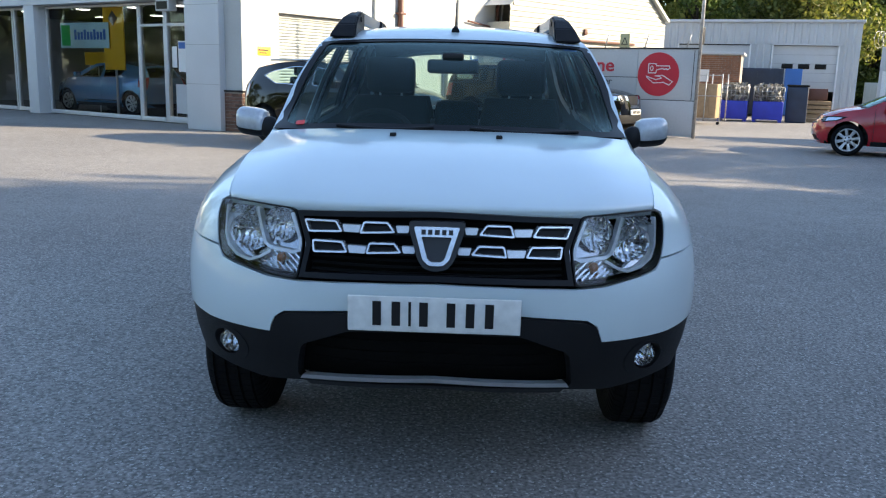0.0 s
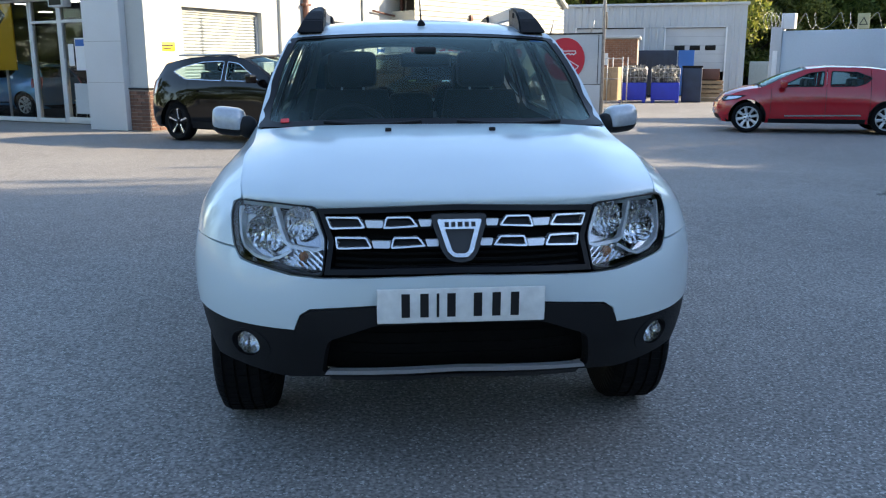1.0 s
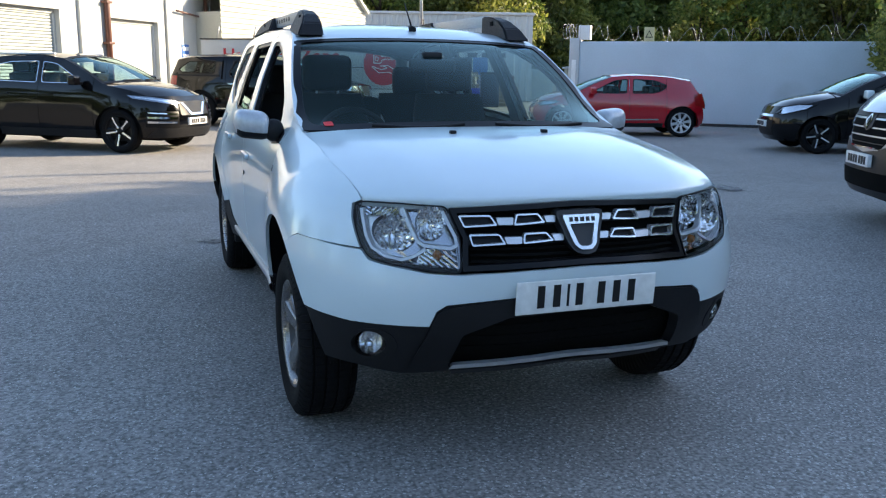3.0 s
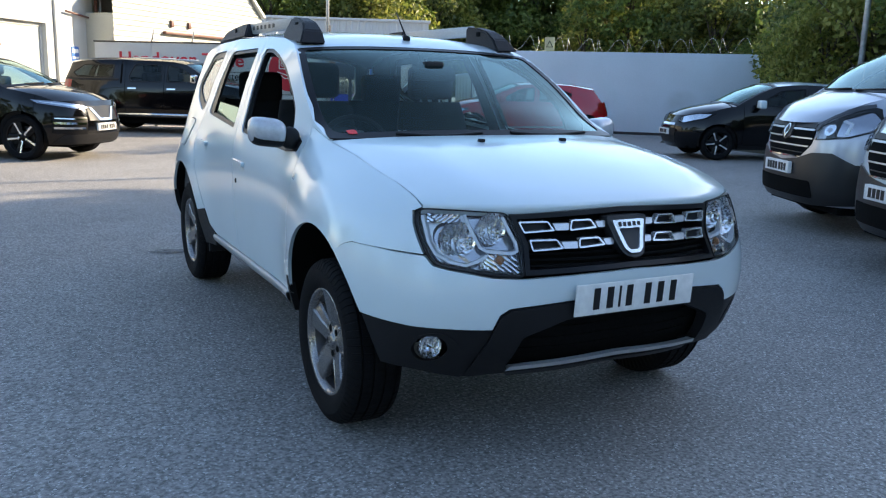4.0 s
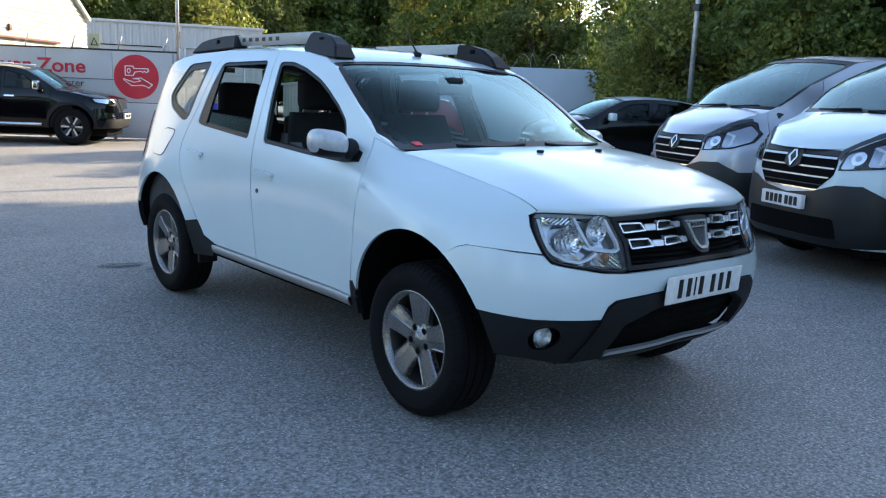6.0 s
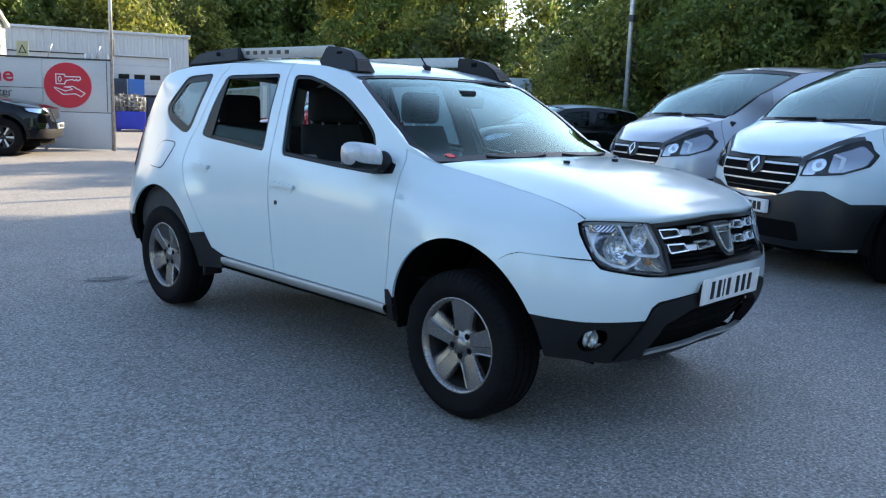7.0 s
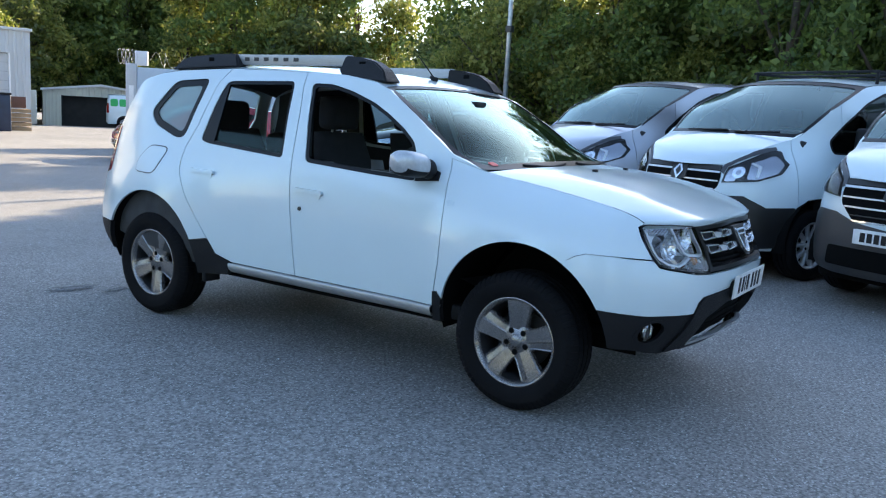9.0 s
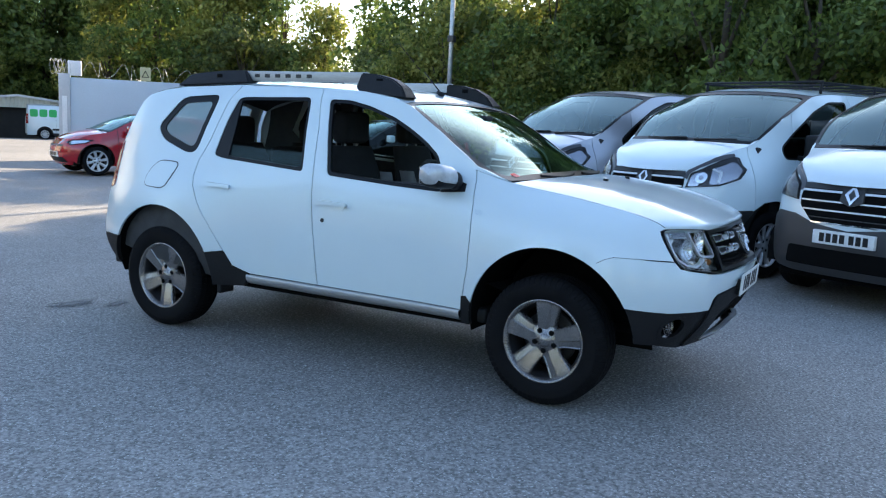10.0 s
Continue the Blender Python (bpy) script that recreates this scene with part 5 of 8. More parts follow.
# outer edge of the head lamp, x and z
LAMP_OUT = [(0.694, 0.931), (0.716, 0.920), (0.725, 0.880), (0.721, 0.835), (0.710, 0.785), (0.692, 0.754)]
# the edge between flank and top: bonnet side, windscreen pillar, roof side, tail
EDGE = [(0.32, 0.925), (0.48, 0.994), (0.82, 1.066), (1.0, 1.09), (1.10, 1.10), (1.297, 1.165), (1.53, 1.325), (1.755, 1.462), (1.87, 1.505), (2.1, 1.540), (2.4, 1.557), (3.0, 1.570), (3.5, 1.552), (3.85, 1.515), (3.98, 1.485)]
FWIN = [(1.465, 1.022), (1.512, 1.167), (1.533, 1.214), (1.616, 1.281), (1.727, 1.346), (1.845, 1.402), (2.021, 1.459), (2.175, 1.490), (2.320, 1.492), (2.206, 1.062), (1.746, 1.033)]
RWIN = [(3.097, 1.128), (3.052, 1.358), (3.010, 1.480), (2.97, 1.490), (2.475, 1.500), (2.452, 1.478), (2.383, 1.071), (3.02, 1.112)]
QWIN = [(3.645, 1.281), (3.481, 1.481), (3.168, 1.502), (3.250, 1.137), (3.330, 1.128), (3.566, 1.202)]
B_LINE = [(2.399, 1.552), (2.336, 1.319), (2.296, 1.025), (2.270, 0.77), (2.236, 0.430)]
R_LINE = [(2.748, 0.434), (2.878, 0.470), (2.940, 0.555), (3.043, 0.695), (3.101, 0.772), (3.152, 0.846), (3.200, 0.935), (3.212, 1.00), (3.205, 1.09), (3.150, 1.22), (3.088, 1.46), (3.03, 1.565)]
F_LINE = [(1.300, 0.425), (1.286, 0.505), (1.262, 0.65), (1.257, 0.80), (1.266, 0.965), (1.299, 1.145)]
shift = lambda pts, dy: [(y + dy, z) for y, z in pts]
DOOR_TOP = [(1.42, 1.235), (1.56, 1.335), (1.70, 1.422), (1.83, 1.477), (2.0, 1.518), (2.2, 1.542)]
for sg in (-1, 1):
    S = lambda pts: on_side(pts, sg)
    skin_part("front_wing", on_nose([(sg * 0.694, 0.934)] + [(sg * (x + 0.006), z) for x, z in LAMP_OUT[1:5]]) + S([(0.38, 0.794), (0.491, 0.796), (0.535, 0.7815), (0.568, 0.761), (0.62, 0.50), (1.2, 0.43)] + shift(F_LINE, -0.005) + [(1.105, 1.097), (1.0, 1.080), (0.82, 1.056), (0.65, 1.029), (0.5, 1.002), (0.40, 0.977), (0.345, 0.957)]), PAINT_WHITE, [arch(*ARCH_F, sg)], step=0.045)
    dooro = skin_part("front_door", S(F_LINE + DOOR_TOP + B_LINE), PAINT_WHITE, [S(rounded(FWIN, 0.03))], step=0.055)
    doorr = skin_part("rear_door", S(shift(B_LINE, 0.006)[::-1] + [(2.7, 1.56)] + R_LINE[::-1]), PAINT_WHITE, [S(rounded(RWIN, 0.03))], step=0.055)
    skin_part("rear_wing", S([(3.09, 0.53)] + shift(R_LINE, 0.006)[2:] + [(3.5, 1.546), (3.68, 1.523), (3.80, 1.490), (3.88, 1.445), (3.965, 1.3), (4.025, 1.1), (4.055, 0.9), (4.06, 0.56), (3.83, 0.56)]), PAINT_WHITE, [arch(*ARCH_R, sg), S(rounded(QWIN, 0.055))], step=0.05)
    skin_part("roof_side", S([(1.105, 1.100), (1.297, 1.168), (1.53, 1.327), (1.755, 1.464), (1.87, 1.507), (2.1, 1.542), (2.4, 1.559), (3.0, 1.572)] + [(3.0, 1.570), (2.4, 1.553), (2.2, 1.538), (2.0, 1.514), (1.83, 1.473), (1.70, 1.418), (1.56, 1.331), (1.42, 1.231), (1.304, 1.149)]), PAINT_WHITE, depth=0.02)
    # black seals and panes
    for nm, loop, mat, host in (("window_seal", FWIN, GLASS, dooro), ("window_seal", RWIN, GLASS, doorr), ("window_seal", QWIN, GLASS_QUARTER, None)):
        wide_band = loop is QWIN
        out = rounded(loop, 0.055 if wide_band else 0.03)
        inner = rounded(shrink(loop, 0.042 if wide_band else 0.020), 0.035 if wide_band else 0.025)
        skin_part(nm, S(out), BLACK_GLOSS, [S(inner)], off=-0.006, depth=0.02, parent=host, label="black window seal")
        if sg < 0 and loop is FWIN:
            continue
        if sg < 0 and loop is RWIN:
            inner = [(2.40, 1.09), (2.415, 1.175), (3.0, 1.195), (3.075, 1.21), (3.08, 1.14), (3.0, 1.13)]
        skin_part("pane", S(inner), mat, off=-0.012, depth=0, parent=host, step=0.12)
    skin_part("pillar_trim", S([(3.089, 1.130), (3.045, 1.355), (3.004, 1.47), (2.985, 1.47), (2.975, 1.30), (2.978, 1.120)]), BLACK_GLOSS, off=-0.003, parent=doorr, label="black plastic window corner")
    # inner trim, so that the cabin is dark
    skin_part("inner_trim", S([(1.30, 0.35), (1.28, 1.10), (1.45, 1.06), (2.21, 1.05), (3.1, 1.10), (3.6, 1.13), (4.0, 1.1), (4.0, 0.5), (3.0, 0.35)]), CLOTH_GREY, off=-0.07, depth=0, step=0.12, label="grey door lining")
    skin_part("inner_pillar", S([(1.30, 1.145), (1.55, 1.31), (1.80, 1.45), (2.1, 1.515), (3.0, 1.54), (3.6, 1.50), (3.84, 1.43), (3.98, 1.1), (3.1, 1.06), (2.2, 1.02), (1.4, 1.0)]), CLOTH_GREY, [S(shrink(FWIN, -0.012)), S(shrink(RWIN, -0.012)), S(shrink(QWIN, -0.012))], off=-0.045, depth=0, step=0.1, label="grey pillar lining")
    # lower cladding
    skin_part("arch_trim", S([(3.12, 0.527), (2.935, 0.545), (2.878, 0.466), (2.748, 0.428), (2.80, 0.350), (3.05, 0.325), (3.2, 0.30)]), PLASTIC, [arch(*ARCH_R, sg)], off=0.004, depth=0.03, label="black plastic arch trim")
    skin_part("rear_bumper_side", S([(3.83, 0.555), (4.06, 0.555), (4.055, 0.525), (3.87, 0.35), (3.78, 0.42)]), PLASTIC, [arch(*ARCH_R, sg)], off=0.002, depth=0.03, label="black plastic bumper end")
    v, f = sheet([[K.at(sg * K.sy(y, z + (y - 2.0) * 0.004), z + (y - 2.0) * 0.004, off) for y in np.linspace(1.302, 2.765, 16)] for z, off in ((0.424, -0.010), (0.423, 0.010), (0.418, 0.016), (0.402, 0.018), (0.388, 0.014), (0.374, 0.003), (0.366, -0.012), (0.362, -0.05), (0.37, -0.10))])
    part("sill", mesh_of("sill", v, f if sg > 0 else [q[::-1] for q in f], RAIL_SILVER, True), None, car, "satin silver rounded sill strip")
    part("mud_flap", box((sg * 0.76 - 0.07, 2.99, 0.275), (sg * 0.76 + 0.05, 3.02, 0.37), 0.008), PLASTIC, car, "black rubber flap before the rear wheel")
    skin_part("front_arch_trim", S([(1.292, 0.50), (1.262, 0.505), (1.215, 0.45), (1.20, 0.35), (1.30, 0.35)]), PLASTIC, [arch(*ARCH_F, sg)], off=0.002, depth=0.03)
    skin_part("fuel_flap" if sg < 0 else "wing_crease", S(rounded([(3.633, 0.907), (3.442, 0.900), (3.400, 0.98), (3.357, 1.065), (3.54, 1.071), (3.62, 0.99)], 0.05)), PAINT_WHITE, off=0.004, depth=0.008) if sg < 0 else None
    if sg < 0:
        FLAP = rounded([(3.633, 0.907), (3.442, 0.900), (3.400, 0.98), (3.357, 1.065), (3.54, 1.071), (3.62, 0.99)], 0.05)
        skin_part("flap_gap", S(shrink(FLAP, -0.0022)), PLASTIC_GREY, [S(FLAP)], off=0.0015, depth=0.002, step=0.03, label="dark gap round the fuel flap")
    skin_part("tail_lamp", S([(4.045, 0.86), (3.995, 0.88), (3.985, 1.05), (3.985, 1.17), (4.0, 1.17)]), RED_LENS, off=0.006, label="red tail lamp")
    # handles, lock, repeater
    for y0, z0, host in ((2.04, 0.905, dooro), (2.905, 0.946, doorr)):
        a, b = K.at(sg * K.sy(y0, z0), z0, 0.03), K.at(sg * K.sy(y0 + 0.2, z0 + 0.006), z0 + 0.006, 0.03)
        skin_part("handle_bowl", S(rounded([(y0 + 0.02, z0 - 0.035), (y0 + 0.15, z0 - 0.035), (y0 + 0.16, z0 + 0.01), (y0 + 0.02, z0 + 0.01)], 0.02)), PAINT_WHITE, off=0.002, depth=0.01, parent=host)
        skin_part("handle", S(rounded([(y0, z0 - 0.010), (y0 + 0.2, z0 - 0.004), (y0 + 0.2, z0 + 0.018), (y0, z0 + 0.012)], 0.012)), PAINT_WHITE, off=0.020, depth=0.016, parent=host, step=0.03)
    if sg < 0:
        skin_part("door_lock", S(ring((2.204, 0.809), 0.012, 12)), PLASTIC_GREY, off=0.004, parent=dooro)
    skin_part("side_repeater", S(rounded([(1.20, 0.925), (1.245, 0.93), (1.247, 0.955), (1.20, 0.95)], 0.008)), GLASS_LENS, off=0.004, label="small clear side repeater")
    # wheel housings
    for (c, r), yname in ((ARCH_F, "front"), (ARCH_R, "rear")):
        rows = []
        for i in range(21):
            a = math.radians(-8 + (180 if yname == "front" else 196) * i / 20)
            hy, hz = c[0] + (r + 0.006) * math.cos(a), c[1] + (r + 0.006) * math.sin(a)
            lim = K.at(K.sy(hy, hz), hz)[0] - 0.016
            rows.append([(sg * min(x, lim), hy, hz) for x in (0.45, 0.6, 0.70, 0.80, 0.92)])
        v, f = sheet(rows)
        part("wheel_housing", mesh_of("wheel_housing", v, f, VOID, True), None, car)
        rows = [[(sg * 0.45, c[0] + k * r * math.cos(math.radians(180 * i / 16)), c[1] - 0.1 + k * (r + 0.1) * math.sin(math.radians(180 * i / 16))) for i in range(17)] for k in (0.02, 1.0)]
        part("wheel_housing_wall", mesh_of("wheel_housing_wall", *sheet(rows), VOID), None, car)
    # wheels
    for y, xw in ((0.832, 0.756), (3.485, 0.746)):
        wheel(car, pose(sg * xw, y, 0.329, 0, 0, 0 if sg > 0 else 180) @ pose(0, 0, 0, -4 if y < 1 else 40), 0.329, 0.215, 0.207, 5, 0.080, 0.136, dish=0.026, blocks=66)
    # door mirror
    rows = []
    sp = lambda q: math.copysign(abs(q) ** 0.78, q)
    for i in range(15):
        t = -1 + 2 * i / 14
        k = max(1 - abs(t) ** 5, 0.0) ** 0.5
        rows.append([(sg * (0.900 + 0.078 * t), 1.44 + 0.084 * k * sp(math.sin(a)) * (1 - 0.10 * t) + 0.012 * t, 1.112 + 0.062 * k * sp(math.cos(a)) + 0.008 * t) for a in (2 * math.pi * j / 28 for j in range(28))])
    v, f = sheet(rows, True)
    if sg < 0:
        f = [q[::-1] for q in f]
    mcap = part("door_mirror", mesh_of("door_mirror", v, f, CAP_SILVER, True), None, car, "silver door mirror cap")
    part("mirror_glass", box((sg * 0.90 - 0.055, 1.512, 1.07), (sg * 0.90 + 0.055, 1.518, 1.155), 0.002), CHROME, mcap)
    bm = bmesh.new()
    bmesh.ops.create_uvsphere(bm, u_segments=20, v_segments=12, radius=1.0, matrix=Matrix.Translation((sg * 0.812, 1.385, 1.088)) @ Matrix.Diagonal((0.045, 0.040, 0.050, 1)))
    for q in bm.faces:
        q.smooth = True
    part("mirror_base", bm, PLASTIC, mcap, "black rounded mirror foot")
    under = [[line[j] for j in range(9, 20)] for line in rows[1:-1]]
    v, f = sheet([[(x, y, z - 0.003) if 0 < j < 10 else (x, 1.44 + (y - 1.44) * 1.02, z) for j, (x, y, z) in enumerate(line)] for line in under])
    part("mirror_lower", mesh_of("mirror_lower", v, f, PLASTIC, True), None, mcap, "black mirror underside")
    skin_part("mirror_sail", S([(1.33, 1.035), (1.335, 1.075), (1.47, 1.115), (1.47, 1.022)]), PLASTIC, off=0.004, parent=mcap)
    # roof rail: two black feet and a flat silver bar
    xr = sg * 0.515
    rail = part("roof_rail", box((xr - 0.014, 2.15, 1.596), (xr + 0.014, 3.065, 1.656), 0.004), RAIL_SILVER, car, "flat silver roof rail bar")
    for nm, pts in (("front_foot", [(1.775, 1.505), (1.83, 1.572), (1.905, 1.615), (2.02, 1.640), (2.135, 1.648), (2.14, 1.56), (2.10, 1.535), (1.95, 1.515)]), ("rear_foot", [(2.955, 1.575), (3.02, 1.656), (3.2, 1.653), (3.40, 1.637), (3.485, 1.622), (3.56, 1.548), (3.3, 1.560)])):
        bm = bmesh.new()
        wide = lambda z: 0.028 + 0.075 * max(1.65 - z, 0.0) / 0.14
        lo = [bm.verts.new((xr - (wide(z) if sg < 0 else 0.028), y + 0.045, z + 0.004)) for y, z in pts]
        hi = [bm.verts.new((xr + (wide(z) if sg > 0 else 0.028), y + 0.045, z + 0.004)) for y, z in pts]
        bm.faces.new(lo)
        bm.faces.new(hi[::-1])
        for i in range(len(pts)):
            bm.faces.new((lo[i], hi[i], hi[(i + 1) % len(pts)], lo[(i + 1) % len(pts)]))
        bmesh.ops.recalc_face_normals(bm, faces=bm.faces[:])
        bmesh.ops.bevel(bm, geom=bm.edges[:], offset=0.008, segments=2, affect="EDGES")
        foot = part(nm, bm, PLASTIC, rail, "black plastic rail foot")
        yh, zh = (2.035, 1.607) if nm == "front_foot" else (3.26, 1.622)
        for s2 in (-1, 1):
            part("rail_hole", box((xr + s2 * (0.029 if s2 != sg else 0.052) - 0.0015, yh - 0.022, zh - 0.012), (xr + s2 * (0.029 if s2 != sg else 0.052) + 0.0015, yh + 0.022, zh + 0.012), 0.001), VOID, foot)
    for i in range(6):
        part("print", box((xr + sg * 0.0142, 3.0 - i * 0.082, 1.617), (xr + sg * 0.0155, 2.96 - i * 0.082, 1.639)), PLASTIC_GREY, rail)


# ---- top: rows of a middle place and an edge place ----
def top_sheet(rows, nu=24, rise=None):
    """rows: ((yc, zc), (xe, ye, ze), power of y, power of z)."""
    out = []
    for (yc, zc), (xe, ye, ze), py, pz in rows:
        line = []
        for j in range(nu + 1):
            u = -1 + 2 * j / nu
            line.append((u * xe, yc + (ye - yc) * abs(u) ** py, zc + (ze - zc) * abs(u) ** pz))
        out.append(line)
    return out


def edge_at(y, z):
    return K.at(K.sy(y, z), z)


def rows_between(ctr, edg, n, py, pz):
    c, e = smooth_line(ctr, n), smooth_line([edge_at(*p) for p in edg], n)
    return [(tuple(c[i]), tuple(e[i]), py(i / (n - 1)), pz(i / (n - 1))) for i in range(n)]


bonnet = rows_between([(0.122, 0.940), (0.17, 0.972), (0.26, 1.008), (0.42, 1.055), (0.62, 1.092), (0.82, 1.115), (0.97, 1.122)], [(0.308, 0.938), (0.36, 0.965), (0.46, 0.994), (0.62, 1.0255), (0.80, 1.0545), (0.99, 1.0805), (1.09, 1.096)], 18, lambda t: 3.6 - 1.2 * t, lambda t: 2.2 + 1.0 * t)
bonnet = [(c, (xe - 0.0012, ye, ze - 0.0005), a, b) for c, (xe, ye, ze), a, b in bonnet]
grid = top_sheet(bonnet, 28)
# two soft ridges run back along the bonnet
for i, line in enumerate(grid):
    t = i / (len(grid) - 1)
    for j, (x, y, z) in enumerate(line):
        u = abs(-1 + 2 * j / 28)
        line[j] = (x, y, z + 0.010 * math.sin(math.pi * min(t * 1.1, 1)) * math.exp(-((u - 0.72) / 0.14) ** 2))
v, f = sheet(grid)
n0 = len(v)
k = 29
v += [(x, y + 0.02, z - 0.03) for x, y, z in grid[0]]
f += [(n0 + j, n0 + j + 1, j + 1, j) for j in range(k - 1)]
part("bonnet", mesh_of("bonnet", v, f, PAINT_WHITE, True), None, car)
v, f = sheet([[(x, y + 0.03, z - 0.035) for x, y, z in line] for line in grid])
part("bonnet_lining", mesh_of("bonnet_lining", v, f, VOID), None, car)

cowl = rows_between([(0.965, 1.105), (1.02, 1.112)], [(1.085, 1.080), (1.115, 1.092)], 3, lambda t: 2.4, lambda t: 3.0)
v, f = sheet(top_sheet(cowl))
part("cowl", mesh_of("cowl", v, f, PLASTIC, True), None, car, "black plastic scuttle panel")

SCREEN = rows_between([(1.005, 1.108), (1.25, 1.248), (1.50, 1.375), (1.70, 1.463), (1.815, 1.507)], [(1.112, 1.104), (1.30, 1.166), (1.53, 1.325), (1.72, 1.443), (1.805, 1.482)], 17, lambda t: 2.3, lambda t: 2.2)
SG = top_sheet(SCREEN, 32)


def on_screen(u, t, off=0.0):
    i = min(max(t, 0), 1) * 15.999
    j = (min(max(u, -1), 1) + 1) * 15.999
    a, b = int(i), int(j)
    p = [Vector(SG[a + p][b + q]) for p in (0, 1) for q in (0, 1)]
    fi, fj = i - a, j - b
    q = (p[0] * (1 - fj) + p[1] * fj) * (1 - fi) + (p[2] * (1 - fj) + p[3] * fj) * fi
    nrm = (p[1] - p[0]).cross(p[2] - p[0]).normalized()
    return tuple(q + nrm * off)


rim = [(-0.995, 0.0), (-0.6, 0.0), (0, 0.0), (0.6, 0.0), (0.995, 0.0), (0.985, 0.5), (0.985, 0.99), (0, 0.99), (-0.985, 0.99), (-0.985, 0.5)]
hole = [(-0.94, 0.06), (0, 0.055), (0.94, 0.06), (0.935, 0.93), (0, 0.94), (-0.935, 0.93)]
v, f = wrap(on_screen, rim, [rounded(hole, 0.08)], 0.001, 0.006, 0.10)
ws = part("windscreen", mesh_of("windscreen", v, f, BLACK_GLOSS, True), None, car, "black bordered windscreen")
v, f = sheet([[on_screen(u, t, -0.003) for u in np.linspace(-0.955, 0.955, 33)] for t in np.linspace(0.03, 0.96, 17)])
part("pane", mesh_of("pane", v, f, GLASS, True), None, ws)
v, f = wrap(on_screen, rounded([(-0.872, 0.045), (-0.822, 0.045), (-0.822, 0.09), (-0.872, 0.09)], 0.01), (), 0.004, 0.002, 0.1)
part("sticker", mesh_of("sticker", v, f, STICKER_RED), None, ws, "small red sticker")
v, f = wrap(on_screen, rounded([(0.80, 0.86), (0.90, 0.86), (0.90, 0.90), (0.80, 0.90)], 0.01), (), -0.004, 0.002, 0.1)
part("sticker", mesh_of("sticker", v, f, BLUE_SIGN), None, ws)
for u0, u1 in ((-0.62, -0.08), (0.12, 0.72)):
    pts = [on_screen(u0 + (u1 - u0) * i / 8, 0.020 - 0.02 * math.sin(math.pi * i / 8), 0.012) for i in range(9)]
    bm = mesh_of("wiper", *tube(pts, 0.008), PLASTIC, True)
    part("wiper", bm, PLASTIC, car, "black wiper blade")

ROOF = rows_between([(1.818, 1.510), (1.90, 1.538), (2.05, 1.572), (2.4, 1.603), (3.0, 1.615), (3.5, 1.600), (3.86, 1.566), (4.0, 1.540)], [(1.808, 1.484), (1.88, 1.508), (2.05, 1.534), (2.4, 1.558), (3.0, 1.571), (3.5, 1.547), (3.76, 1.505), (3.88, 1.446)], 26, lambda t: 2.2, lambda t: 2.6)
grid = top_sheet(ROOF, 24)
v, f = sheet(grid)
part("roof", mesh_of("roof", v, f, PAINT_WHITE, True), None, car)
# headlining shares the dark trim grey, its colour set to darken the cabin
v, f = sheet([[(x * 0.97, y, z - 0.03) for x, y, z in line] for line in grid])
part("headlining", mesh_of("headlining", v, f, CLOTH_GREY, True), None, car, "headlining in dark grey that keeps the cabin dim")
TAIL = rows_between([(4.0, 1.540), (4.09, 1.36), (4.17, 1.12), (4.25, 0.98), (4.295, 0.72), (4.31, 0.53)], [(3.88, 1.445), (3.965, 1.3), (4.025, 1.1), (4.055, 0.9), (4.06, 0.7), (4.06, 0.53)], 17, lambda t: 3.0, lambda t: 2.5)
TG = top_sheet(TAIL, 32)


def on_tail(u, t, off=0.0):
    i = min(max(t, 0), 1) * 15.999
    j = (min(max(u, -1), 1) + 1) * 15.999
    a, b = int(i), int(j)
    return tuple(Vector(TG[a][b]) * (1 - (i - a)) + Vector(TG[a + 1][b]) * (i - a) + Vector((0, off, 0)))


tw = rounded([(-0.84, 0.06), (0.84, 0.06), (0.80, 0.42), (-0.80, 0.42)], 0.06)
v, f = wrap(on_tail, [(-1, 0), (1, 0), (1, 1), (-1, 1)], [tw], 0, 0.02, 0.1)
tg = part("tailgate", mesh_of("tailgate", v, f, PAINT_WHITE, True), None, car)
v, f = wrap(on_tail, tw, (), -0.01, 0, 0.15)
part("pane", mesh_of("pane", v, f, GLASS, True), None, tg)
v, f = wrap(on_tail, [(-0.9, 0.45), (0.9, 0.45), (0.9, 0.99), (-0.9, 0.99)], (), -0.06, 0, 0.15)
part("inner_trim", mesh_of("inner_trim", v, f, CLOTH_DARK, True), None, tg)

# aerial and washer nozzles
ae = part("aerial", rod((0, 1.935, 1.555), (0, 1.975, 1.575), 0.020, 0.010, 12), PLASTIC, car, "short black roof aerial")
part("aerial_rod", rod((0, 1.95, 1.57), (0, 2.075, 1.70), 0.005, 0.003, 6), PLASTIC, ae)
for x in (-0.2, 0.2):
    part("washer_nozzle", box((x - 0.012, 0.765, 1.106), (x + 0.012, 0.79, 1.122), 0.004), PLASTIC, car, "small black washer nozzle")

# ---- nose ----
mir2 = lambda pts: pts + [(-x, z) for x, z in pts[::-1]]
# white bumper
half_low = [(0.521, 0.538), (0.502, 0.590), (0.469, 0.611), (0.26, 0.630), (0.0, 0.632)]
BUMP = []
